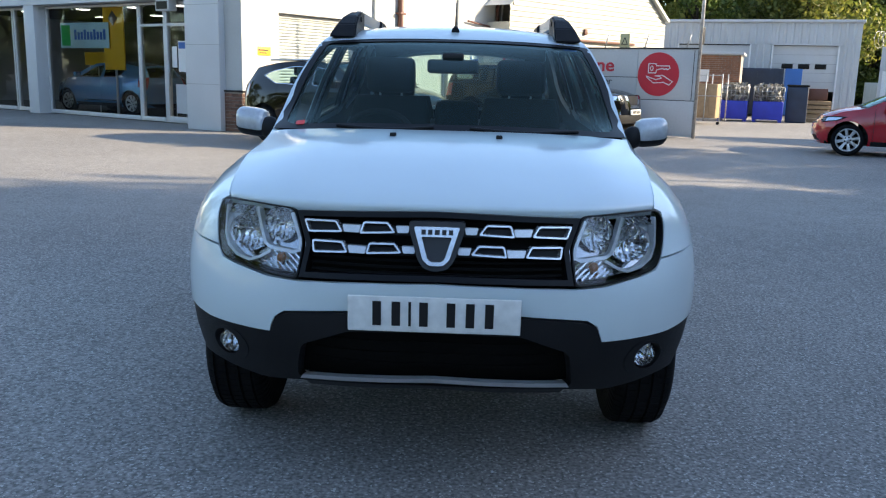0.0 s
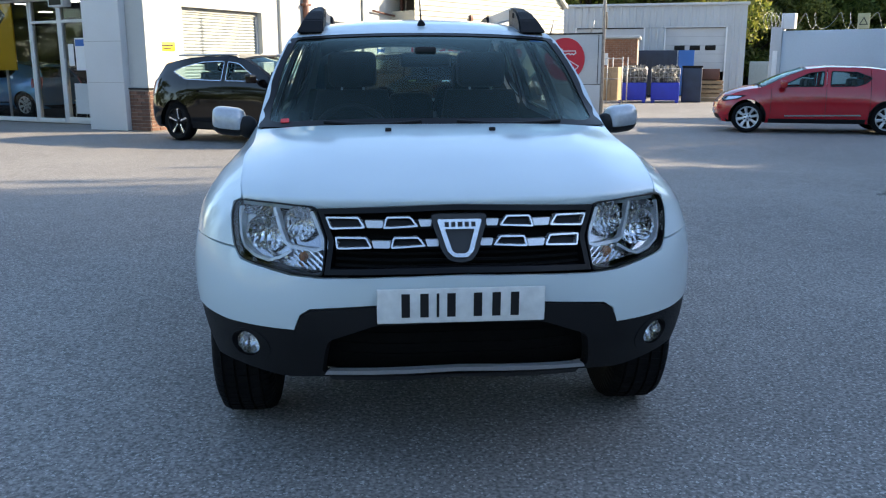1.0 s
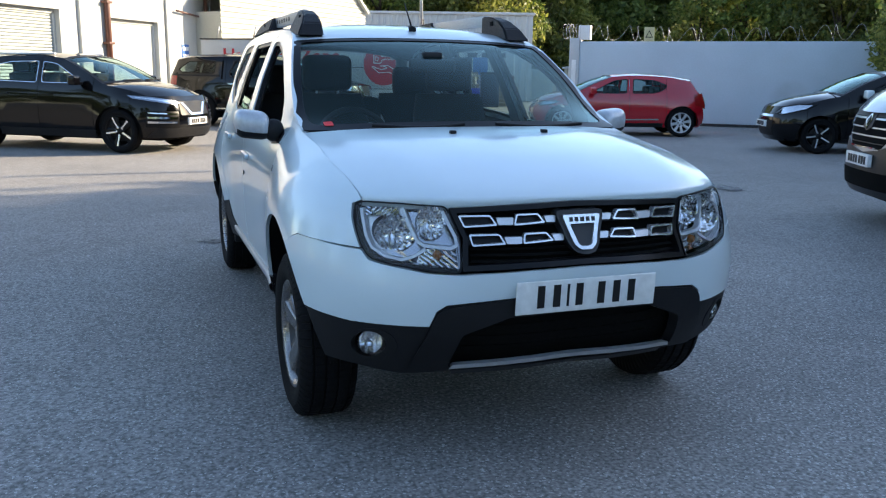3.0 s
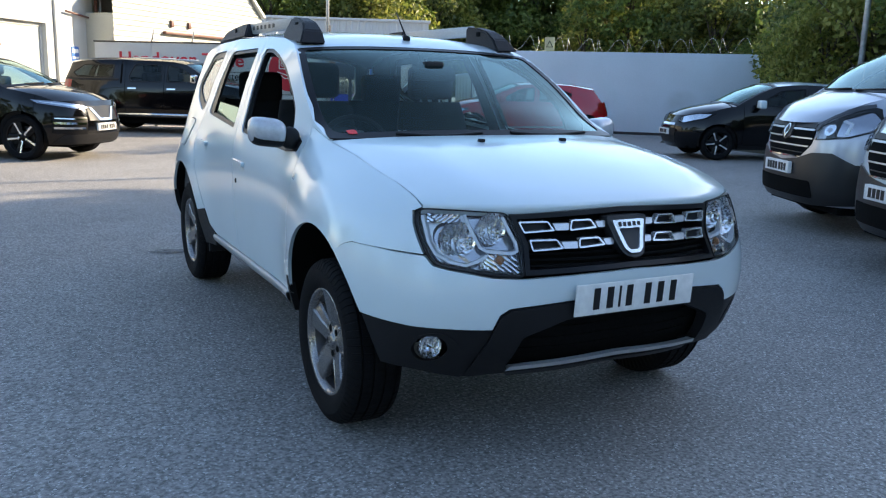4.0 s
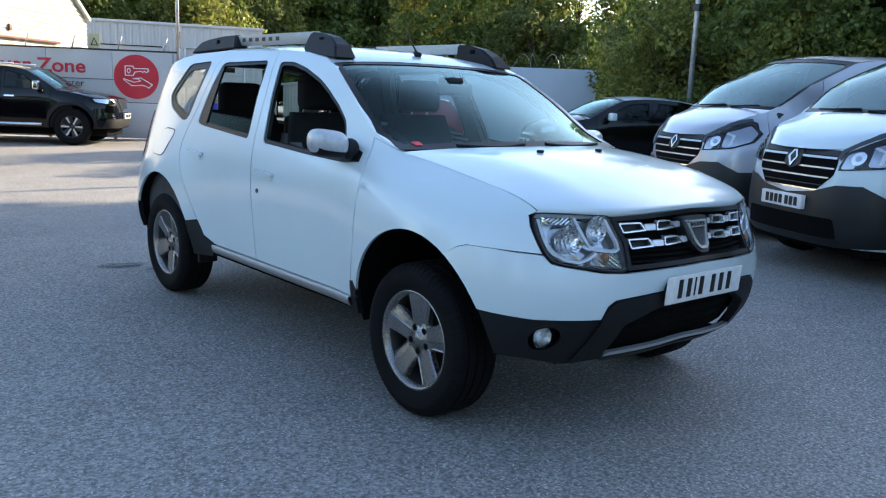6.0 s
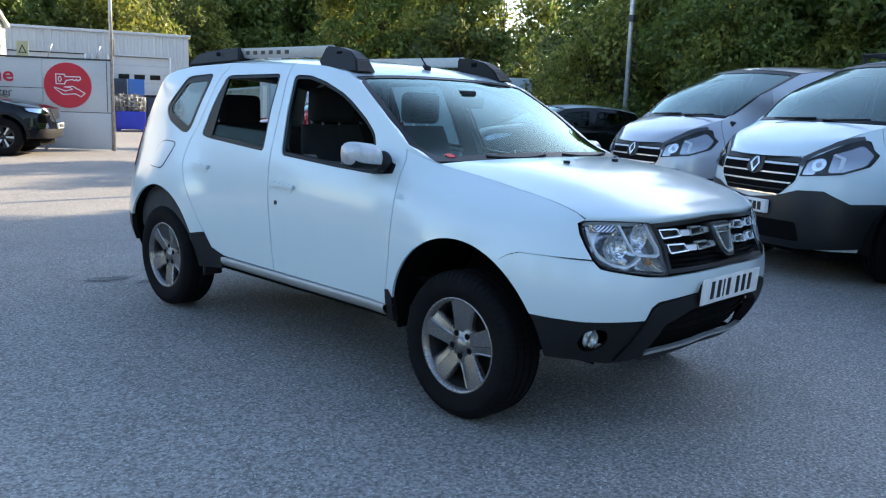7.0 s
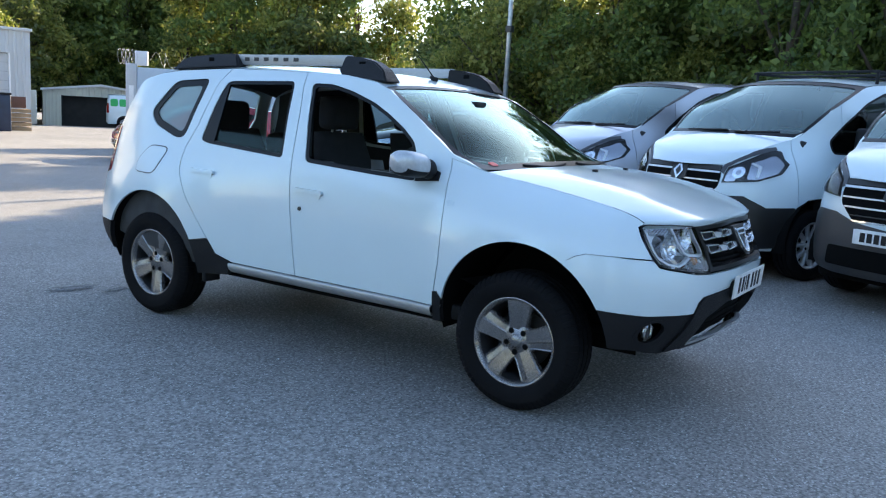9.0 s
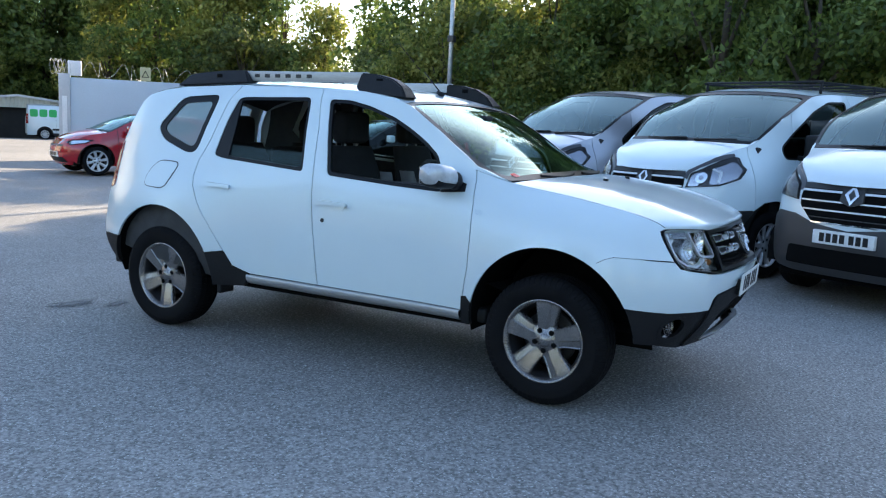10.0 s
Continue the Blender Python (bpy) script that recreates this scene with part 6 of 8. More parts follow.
for sg in (-1, 1):
    top_ = on_side([(0.62, 0.60), (0.60, 0.74), (0.568, 0.7585), (0.535, 0.779), (0.491, 0.7935), (0.38, 0.7915), (0.335, 0.786)], sg) + on_nose([(sg * x, z) for x, z in ((0.714, 0.778), (0.696, 0.748), (0.655, 0.737), (0.581, 0.724), (0.526, 0.714), (0.425, 0.709), (0.2, 0.722), (0.0, 0.727))])
    low_ = on_nose([(sg * x, z) for x, z in half_low[::-1]][1:]) + on_side([(0.25, 0.540), (0.34, 0.550), (0.43, 0.559)], sg)
    BUMP.append((top_, low_))
poly = BUMP[0][0] + BUMP[1][0][::-1][1:] + BUMP[1][1][::-1] + [(0.0, 0.632)] + BUMP[0][1]
skin_part("front_bumper", poly, PAINT_WHITE, [arch(*ARCH_F, -1), arch(*ARCH_F, 1)], step=0.045, depth=0.02)
# black lower bumper
low_r, low_l = BUMP[0][1], BUMP[1][1]
bot = lambda sg: on_side([(0.405, 0.385), (0.30, 0.372)], sg) + on_nose([(sg * 0.58, 0.340), (sg * 0.42, 0.352), (sg * 0.2, 0.366), (0.0, 0.372)])
opening = mir2([(-0.44, 0.372), (-0.415, 0.505), (-0.262, 0.566), (-0.1, 0.570)])
OPEN = on_nose(rounded(opening, 0.02))
fogs = [on_nose(ring((sg * 0.695, 0.458), 0.055, 20)) for sg in (-1, 1)]
poly = [(s, z - 0.003) for s, z in low_r[::-1]] + [(0.0, 0.629)] + [(s, z - 0.003) for s, z in low_l] + bot(1) + bot(-1)[::-1][1:]
lowb = skin_part("lower_bumper", poly, PLASTIC, [arch(*ARCH_F, -1), arch(*ARCH_F, 1), OPEN, *fogs], off=-0.004, depth=0.03, label="black grained plastic lower bumper")
sur = mir2([(-0.200, 0.369), (-0.43, 0.356), (-0.565, 0.345), (-0.523, 0.513), (-0.502, 0.578), (-0.466, 0.604), (-0.27, 0.624), (-0.1, 0.628)])
skin_part("bumper_surround", on_nose(rounded(sur, 0.02)), PLASTIC, [OPEN], off=0.008, depth=0.025, step=0.04, label="raised black air intake surround")
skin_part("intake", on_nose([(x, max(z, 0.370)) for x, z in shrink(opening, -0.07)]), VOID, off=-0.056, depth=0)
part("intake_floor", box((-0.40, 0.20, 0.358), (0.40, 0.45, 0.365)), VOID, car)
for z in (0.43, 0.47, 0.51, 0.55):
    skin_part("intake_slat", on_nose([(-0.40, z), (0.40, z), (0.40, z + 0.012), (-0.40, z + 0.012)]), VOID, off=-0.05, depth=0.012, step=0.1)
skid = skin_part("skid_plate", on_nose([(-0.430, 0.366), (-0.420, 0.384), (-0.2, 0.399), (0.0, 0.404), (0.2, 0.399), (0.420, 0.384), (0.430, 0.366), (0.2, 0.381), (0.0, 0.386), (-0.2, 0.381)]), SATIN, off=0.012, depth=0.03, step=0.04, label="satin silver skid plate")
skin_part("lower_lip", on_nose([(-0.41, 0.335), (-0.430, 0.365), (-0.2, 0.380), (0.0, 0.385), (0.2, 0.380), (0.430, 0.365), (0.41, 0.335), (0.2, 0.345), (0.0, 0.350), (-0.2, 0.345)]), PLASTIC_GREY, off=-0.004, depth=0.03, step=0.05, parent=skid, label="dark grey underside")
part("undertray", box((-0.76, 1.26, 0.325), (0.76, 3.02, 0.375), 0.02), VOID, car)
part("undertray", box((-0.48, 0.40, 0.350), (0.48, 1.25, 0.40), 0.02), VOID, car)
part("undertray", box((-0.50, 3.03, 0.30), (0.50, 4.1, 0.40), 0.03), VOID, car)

# grille
GR = [(-0.440, 0.915), (-0.405, 0.82), (-0.420, 0.722), (-0.2, 0.732), (0.0, 0.735), (0.2, 0.732), (0.420, 0.722), (0.405, 0.82), (0.440, 0.915), (0.2, 0.925), (0.0, 0.930), (-0.2, 0.925)]
gr = skin_part("grille", on_nose(GR), BLACK_GLOSS, [on_nose(shrink(GR, 0.016))], off=0.0, depth=0.05, step=0.04, label="gloss black grille with silver bars")
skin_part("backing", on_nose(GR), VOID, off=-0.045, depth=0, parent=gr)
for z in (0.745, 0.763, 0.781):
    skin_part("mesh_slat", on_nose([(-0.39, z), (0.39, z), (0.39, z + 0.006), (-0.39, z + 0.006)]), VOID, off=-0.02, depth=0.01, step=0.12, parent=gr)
for z0, z1 in ((0.800, 0.842), (0.858, 0.902)):
    skin_part("grille_bar", on_nose([(-0.40, z0 - 0.002), (0.40, z0 - 0.002), (0.405, z1 - 0.02), (-0.405, z1 - 0.02)]), BLACK_GLOSS, off=-0.018, depth=0.012, step=0.1, parent=gr)
for sg in (-1, 1):
    for (xa, xb, xc, xd, za, zb) in ((0.414, 0.310, 0.289, 0.398, 0.893, 0.857), (0.225, 0.150, 0.126, 0.236, 0.896, 0.862), (0.385, 0.287, 0.269, 0.379, 0.834, 0.799), (0.205, 0.127, 0.104, 0.214, 0.836, 0.805)):
        outer = [(sg * xa, za), (sg * xb, za + 0.001), (sg * xc, zb + 0.004), (sg * xd, zb - 0.002)]
        inner = shrink(outer, 0.0050)
        skin_part("grille_frame", on_nose(rounded(outer, 0.006, 2)), GRILLE_SILVER, [on_nose(rounded(inner, 0.004, 2))], off=0.004, depth=0.02, step=0.03, parent=gr, label="chrome grille frame")
    for xa, xb, za, zb in ((0.286, 0.238, 0.862, 0.884), (0.120, 0.088, 0.866, 0.886), (0.266, 0.217, 0.803, 0.824), (0.100, 0.066, 0.808, 0.828)):
        skin_part("grille_link", on_nose(rounded([(sg * xa, za), (sg * (xa + 0.006), zb), (sg * (xb - 0.004), zb), (sg * xb, za)], 0.003, 2)), SATIN, off=0.0, depth=0.015, step=0.04, parent=gr)
shield = [(-0.086, 0.903), (-0.084, 0.878), (-0.056, 0.795), (-0.036, 0.771), (0.0, 0.764), (0.036, 0.771), (0.056, 0.795), (0.084, 0.878), (0.086, 0.903)]
bd = skin_part("badge", on_nose(rounded(shield, 0.012)), PLASTIC_GREY, off=0.014, depth=0.05, step=0.03, parent=gr, label="dark shield holding a chrome emblem")
inn = [(-0.070, 0.890), (-0.040, 0.797), (-0.020, 0.781), (0.020, 0.781), (0.040, 0.797), (0.070, 0.890)]
skin_part("emblem", on_nose(rounded(inn, 0.008)), GRILLE_SILVER, [on_nose(rounded([(-0.046, 0.861), (-0.025, 0.798), (-0.014, 0.791), (0.014, 0.791), (0.025, 0.798), (0.046, 0.861)], 0.006))], off=0.024, depth=0.02, step=0.03, parent=gr, label="chrome shield emblem")
for i in range(5):
    x = -0.046 + i * 0.0205
    skin_part("emblem_bar", on_nose([(x, 0.868), (x + 0.013, 0.868), (x + 0.013, 0.882), (x, 0.882)]), INK, off=0.0255, depth=0.002, step=0.05, parent=gr)

# number plate with plain bars
PL = pose(0, 0.016, 0.634, 4)
npl = part("number_plate", box((-0.26, -0.006, -0.056), (0.26, 0.0, 0.056), 0.004), PLATE_WHITE, car, "white number plate with dark bars", m=PL)
part("plate_backing", box((-0.24, 0.0, -0.05), (0.24, 0.05, 0.03)), PLASTIC, npl)
x = -0.195
for i, wd in enumerate((0.046, 0.046, 0.014, 0.046, 0.046, 0.046, 0.046)):
    part("print", box((x + wd * 0.22, -0.0085, -0.036), (x + wd * 0.78, -0.006, 0.040)), INK, npl)
    x += wd + (0.036 if i == 3 else 0.0115)

# head lamps and fog lamps
def facet_panel(name, corners, nu, nv, off, amp, mat, parent, sg):
    """A four-sided reflector pressed into rows of small prisms; corners are (x, z), outer top first."""
    (xa, za), (xb, zb), (xc, zc), (xd, zd) = corners
    rows = []
    for j in range(nv + 1):
        t = j / nv
        line = []
        for i in range(nu + 1):
            u = i / nu
            x = (xa * (1 - u) + xb * u) * (1 - t) + (xd * (1 - u) + xc * u) * t
            z = (za * (1 - u) + zb * u) * (1 - t) + (zd * (1 - u) + zc * u) * t
            line.append(K.at(K.sx(sg * x, z), z, off + amp * ((i + j) % 2)))
        rows.append(line)
    v, f = sheet(rows)
    return part(name, mesh_of(name, v, f, mat, False), None, parent)


def fluted_bowl(centre, aim, rx, rz, deep, flutes):
    """A hollow reflector with upright flutes, its axis along aim."""
    q = aim.to_track_quat("X", "Z")
    rows = []
    for i in range(8):
        r = (i / 7) ** 0.8 if i else 0.02
        line = []
        for j in range(40):
            a = 2 * math.pi * j / 40
            y, z = rx * r * math.cos(a), rz * r * math.sin(a)
            wave = 0.0045 * abs(math.sin(flutes * (y / rx + 0.15))) * (1 if 0 < i < 7 else 0)
            line.append(centre + q @ Vector((deep * r * r + wave, y, z)))
        rows.append(line)
    return sheet(rows, True)


for sg in (-1, 1):
    LAMP = [(0.585, 0.930), (0.446, 0.922), (0.412, 0.824), (0.424, 0.716), (0.500, 0.720), (0.581, 0.731), (0.655, 0.744)] + LAMP_OUT[::-1]
    LAMP = [(sg * x, z) for x, z in LAMP]
    hl = skin_part("head_lamp", on_nose(rounded(LAMP, 0.02)), BLACK_GLOSS, [on_nose(rounded(shrink(LAMP, 0.0038), 0.02))], off=0.002, depth=0.018, step=0.03, label="clear head lamp with silver reflectors")
    skin_part("lens", on_nose(rounded(shrink(LAMP, 0.0045), 0.02)), GLASS_LENS, off=0.0, depth=0, step=0.05, parent=hl)
    skin_part("housing", on_nose(rounded(LAMP, 0.01)), LAMP_DARK, off=-0.060, depth=0, step=0.05, parent=hl, label="dark grey lamp housing")
    skin_part("side_panel", on_nose([(sg * x, z) for x, z in ((0.590, 0.915), (0.690, 0.918), (0.712, 0.880), (0.709, 0.835), (0.698, 0.790), (0.676, 0.764), (0.640, 0.762), (0.600, 0.800), (0.580, 0.850))]), LAMP_SILVER, [on_nose(ring((sg * 0.634, 0.832), 0.060, 22, 0.92))], off=-0.034, depth=0, step=0.03, parent=hl, label="silver lamp lining")
    for c, rx, rz in (((0.632, 0.832), 0.068, 0.060), ((0.512, 0.868), 0.052, 0.056)):
        s0, z0 = K.sx(sg * c[0], c[1]), c[1]
        nrm = (Vector(K.at(s0, z0, 0.1)) - Vector(K.at(s0, z0, 0.0))).normalized()
        nrm = (nrm * 0.45 + Vector((0, -0.9, 0))).normalized()
        base = Vector(K.at(s0, z0, -0.058))
        part("reflector", mesh_of("reflector", *fluted_bowl(base, nrm, rx, rz, 0.040, 11), REFLECTOR, False), None, hl)
        bm = bmesh.new()
        bmesh.ops.create_uvsphere(bm, u_segments=12, v_segments=8, radius=0.010, matrix=Matrix.Translation(base + nrm * 0.026))
        part("bulb", bm, CHROME, hl)
    facet_panel("side_reflector", [(0.694, 0.912), (0.600, 0.914), (0.597, 0.886), (0.700, 0.884)], 12, 5, -0.020, 0.005, REFLECTOR, hl, sg)
    facet_panel("lower_reflector", [(0.690, 0.782), (0.600, 0.775), (0.575, 0.742), (0.662, 0.752)], 3, 1, -0.030, 0.004, LAMP_BOWL, hl, sg)
    facet_panel("indicator", [(0.548, 0.782), (0.432, 0.792), (0.432, 0.726), (0.562, 0.742)], 11, 7, -0.026, 0.006, REFLECTOR, hl, sg)
    b0 = Vector(K.at(K.sx(sg * 0.492, 0.768), 0.768, -0.020))
    bm = bmesh.new()
    bmesh.ops.create_uvsphere(bm, u_segments=12, v_segments=8, radius=0.016, matrix=Matrix.Translation(b0))
    part("indicator_bulb", bm, AMBER, hl, "amber indicator bulb")

    def blade(pts, wid, off, name, mat):
        out = []
        k = len(pts)
        for i in range(k):
            a, b = Vector(pts[max(i - 1, 0)]), Vector(pts[min(i + 1, k - 1)])
            d = (b - a).normalized()
            out.append((Vector(pts[i]), Vector((-d.y, d.x)) * wid * 0.5))
        loop = [tuple(p + q) for p, q in out] + [tuple(p - q) for p, q in out[::-1]]
        skin_part(name, on_nose(loop), mat, off=off, depth=0.02, step=0.02, parent=hl)
    blade([(sg * 0.704, 0.906), (sg * 0.703, 0.860), (sg * 0.700, 0.822), (sg * 0.686, 0.786), (sg * 0.650, 0.762), (sg * 0.602, 0.752), (sg * 0.566, 0.764), (sg * 0.528, 0.786)], 0.0085, -0.010, "light_blade", LIGHT_GUIDE)
    blade([(sg * 0.586, 0.912), (sg * 0.566, 0.850), (sg * 0.549, 0.808), (sg * 0.530, 0.797), (sg * 0.447, 0.789), (sg * 0.428, 0.797), (sg * 0.428, 0.822), (sg * 0.462, 0.905)], 0.0105, -0.012, "light_blade", LIGHT_GUIDE)
    # fog lamp
    s0 = K.sx(sg * 0.680, 0.468)
    skin_part("fog_bezel", on_nose(ring((sg * 0.685, 0.452), 0.075, 22, 0.9)), PLASTIC, [on_nose(ring((sg * 0.695, 0.458), 0.050, 20))], off=-0.002, depth=0.02, step=0.03, parent=lowb)
    base = Vector((sg * 0.676, 0.284, 0.458))
    fw = Vector((sg * 0.20, -1, 0)).normalized()
    fg = part("fog_lamp", mesh_of("fog_lamp", *fluted_bowl(base, fw, 0.043, 0.043, 0.030, 7), REFLECTOR, False), None, car, "round clear fog lamp")
    bm = bmesh.new()
    bmesh.ops.create_uvsphere(bm, u_segments=18, v_segments=10, radius=0.043, matrix=Matrix.Translation(base + fw * 0.031) @ fw.to_track_quat("Z", "Y").to_matrix().to_4x4() @ Matrix.Diagonal((1, 1, 0.24, 1)))
    for q in bm.faces:
        q.smooth = True
    part("lens", bm, GLASS_LENS, fg)

# ---- cabin ----
part("cabin_floor", box((-0.74, 1.2, 0.34), (0.74, 4.05, 0.42), 0.02), TRIM_DARK, car)
dash = bmesh.new()
pts = [(1.02, 1.06), (1.30, 1.085), (1.52, 1.055), (1.60, 0.98), (1.56, 0.80), (1.45, 0.60), (1.1, 0.5)]
rows = [[(x, y - 0.10 * abs(x / 0.74) ** 3 * (1 if i > 1 else 0), z) for i, (y, z) in enumerate(pts)] for x in np.linspace(-0.74, 0.74, 13)]
part("dashboard", mesh_of("dashboard", *sheet(rows), TRIM_DARK, True), None, car, "dark plastic dashboard")
sw = part("steering_wheel", mesh_of("steering_wheel", *sheet([[Vector((-0.36, 1.72, 0.99)) + Matrix.Rotation(radians(-25), 3, "X") @ Vector(((0.185 + 0.015 * math.cos(b)) * math.cos(a), 0.015 * math.sin(b), (0.185 + 0.015 * math.cos(b)) * math.sin(a))) for b in (2 * math.pi * j / 8 for j in range(8))] for a in (2 * math.pi * i / 32 for i in range(33))], True), TRIM_DARK, True), None, car, "dark steering wheel")
part("wheel_hub", box((-0.44, 1.69, 0.93), (-0.28, 1.74, 1.03), 0.03), TRIM_DARK, sw)


def car_seat(x, y, name, back=0.62, wide=0.25, cover=CLOTH_DARK):
    st = part(name, box((x - wide, y - 0.48, 0.50), (x + wide, y + 0.06, 0.68), 0.06, seg=3), cover, car, "dark cloth car seat")
    rows = []
    for i in range(9):
        t = i / 8
        hw = wide * (1.0 - 0.22 * t ** 3)
        z, yy = 0.60 + back * t, y + 0.02 + 0.17 * t
        th = 0.075 * (1 - 0.35 * t)
        rows.append([(x + hw * math.copysign(abs(math.cos(a)) ** 0.5, math.cos(a)), yy + th * math.copysign(abs(math.sin(a)) ** 0.6, math.sin(a)), z) for a in (2 * math.pi * j / 20 for j in range(20))])
    v, f = sheet(rows, True)
    f.append(tuple(range(len(v) - 20, len(v))))
    part("backrest", mesh_of("backrest", v, f, cover, True), None, st)
    for sd in (-1, 1):
        rows = []
        for i in range(8):
            t = i / 7
            z = 0.70 + 0.36 * t
            half = 0.055 * math.sin(math.pi * (0.12 + 0.80 * t)) ** 0.8
            mid = wide * (0.80 + 0.10 * t)
            rows.append([(x + sd * (mid + half * math.cos(a)), y - 0.045 + 0.17 * (z - 0.60) / 0.62 + 0.055 * math.sin(a), z) for a in (2 * math.pi * j / 14 for j in range(14))])
        part("bolster", mesh_of("bolster", *sheet(rows, True), CLOTH_PALE, True), None, st, "pale grey seat bolster")
    hz = 0.0 if back > 0.61 else -0.055
    part("headrest", box((x - 0.135, y + 0.13, 1.235 + hz), (x + 0.135, y + 0.25, 1.43 + hz), 0.05, seg=5), cover, st)
    for dx in (-0.06, 0.06):
        part("headrest_post", rod((x + dx, y + 0.185, 1.17), (x + dx, y + 0.19, 1.26), 0.007, seg=6), GALV, st)


for x in (-0.36, 0.36):
    car_seat(x, 2.18, "front_seat")
for x in (-0.42, 0.42):
    car_seat(x, 3.06, "rear_seat", 0.60, 0.30)
part("rear_seat_middle", box((-0.14, 3.0, 0.5), (0.14, 3.22, 1.18), 0.05), CLOTH_DARK, car)
part("rear_mirror", box((-0.12, 1.60, 1.345), (0.12, 1.63, 1.41), 0.02, seg=3), TRIM_DARK, car, "dark rear-view mirror")
part("sensor_pod", box((-0.05, 1.60, 1.40), (0.05, 1.70, 1.44), 0.012), TRIM_DARK, car)

# ---- the other vehicles, all built by one function from their own measures ----
def make_car(name, label, m, o, paint, group=""):
    """A parked vehicle that faces -y, nose at the origin; o holds its measures."""
    L, W = o["L"], o["W"] / 2
    c = o.get("corner", 1.0)
    sk = Skin([(0, 0), (0.30 * W, 0.012 * c), (0.58 * W, 0.06 * c), (0.78 * W, 0.16 * c), (0.91 * W, 0.36 * c), (0.975 * W, 0.75), (W, 1.2), (W, L - 1.3), (0.985 * W, L - 0.6), (0.94 * W, L - 0.28), (0.82 * W, L - 0.09), (0.5 * W, L - 0.02), (0, L)],
              o["stations"], [(y, 0.5, 0.45, 0.38, o.get("flare", 0.02)) for y, _, _ in o["arches"]])
    car = thing(name, label, o.get("category", "car"), m, group)

    def P(nm, poly, mat, cuts=(), off=0.0, depth=0.015, step=0.10, parent=None, lb=""):
        v, f = wrap(sk.at, poly, cuts, off, depth, step)
        return part(nm, mesh_of(nm, v, f, mat, True), None, parent or car, lb)

    side = lambda pts, sg: [(sg * sk.sy(y, z), z) for y, z in pts]
    nose = lambda pts: [(sk.sx(x, z), z) for x, z in pts]
    edge = [p for _, _, e in o["top"] for p in e]
    ey, ez = [p[0] for p in edge], [p[1] for p in edge]
    zt = lambda y: float(np.interp(y, ey, ez))
    low = o["low"]
    cuts_y = o["doors"]
    ya = o["arches"][0][0] - o["arches"][0][2] * 0.55
    for sg in (-1, 1):
        arches = [side(ring((y, z), r, 40), sg) for y, z, r in o["arches"]]
        wins = [side(rounded(w, 0.05), sg) for w in o["wins"]]
        ys = [ya, *cuts_y, L - 0.12]
        for i, (a, b) in enumerate(zip(ys, ys[1:])):
            a2, b2 = a + (0.004 if i else 0), b - 0.004
            n = max(3, int((b2 - a2) / 0.12))
            topl = [(b2 + (a2 - b2) * k / n, zt(b2 + (a2 - b2) * k / n)) for k in range(n + 1)]
            nm = "front_wing" if i == 0 else ("rear_wing" if i == len(ys) - 2 else "door")
            body = P(nm, side([(a2, low), (b2, low)] + topl, sg), paint, arches + wins, depth=0.02)
            if nm == "door":
                zb = o["handle"]
                P("handle", side(rounded([(b2 - 0.28, zb), (b2 - 0.08, zb), (b2 - 0.08, zb + 0.03), (b2 - 0.28, zb + 0.03)], 0.012), sg), o.get("handle_mat", paint), off=0.03, depth=0.03, parent=body)
        for w in o["wins"]:
            inn = shrink(w, 0.02)
            sl = P("window_seal", side(rounded(w, 0.05), sg), o.get("seal", BLACK_GLOSS), [side(rounded(shrink(w, 0.009) if "seal" in o else inn, 0.04), sg)], off=0.002, depth=0.02)
            P("pane", side(rounded(inn, 0.04), sg), GLASS_DARK if o.get("dark_glass") else GLASS, off=-0.010, depth=0, parent=sl, step=0.25)
        P("inner_trim", side([(0.9, low), (L - 0.2, low), (L - 0.2, o["belt"]), (1.2, o["belt"] - 0.04), (0.9, o["belt"] - 0.1)], sg), CLOTH_DARK, off=-0.09, depth=0, step=0.3)
        for nm, poly, mat, off in o.get("flank", ()):
            P(nm, side(poly, sg), mat, arches, off=off, depth=0.03)
        for nm, poly, mat, off in o.get("lamps", ()):
            lamp = P(nm, nose([(sg * x, z) for x, z in poly]), mat, off=off, depth=0.02, step=0.06)
            if nm == "head_lamp" and "lamp_cells" in o:
                for cell, cm, dp in o["lamp_cells"]:
                    P("reflector", nose([(sg * x, z) for x, z in cell]), cm, off=off + dp, depth=0.008, step=0.04, parent=lamp)
                P("lens", nose([(sg * x, z) for x, z in shrink(poly, 0.006)]), GLASS_LENS, off=off + 0.016, depth=0.004, step=0.06, parent=lamp)
            elif nm == "head_lamp":
                P("reflector", nose([(sg * x, z) for x, z in shrink(poly, 0.020)]), REFLECTOR, off=off + 0.002, depth=0, step=0.06, parent=lamp)
                P("lens", nose([(sg * x, z) for x, z in shrink(poly, 0.012)]), GLASS_LENS, off=off + 0.008, depth=0, step=0.06, parent=lamp)
        ty = [(L - 0.10, o["belt"] - 0.28), (L - 0.34, o["belt"] - 0.2), (L - 0.36, o["belt"] + 0.02), (L - 0.14, o["belt"] + 0.06)] if "tail_lamp" not in o else o["tail_lamp"]
        P("tail_lamp", side(ty, sg), RED_LENS, off=0.006, depth=0.02)
        for (y, z, r) in o["arches"]:
            rows = [[(sg * x, y + (r + 0.01) * math.cos(a), max(z + (r + 0.01) * math.sin(a), 0.18)) for x in (W - 0.42, W - 0.2, W - 0.01)] for a in (math.radians(-10 + 20 * i) for i in range(11))]
            part("wheel_housing", mesh_of("wheel_housing", *sheet(rows), VOID, True), None, car)
        r, w, rim, n, w0, w1, mat, acc = o["wheel"]
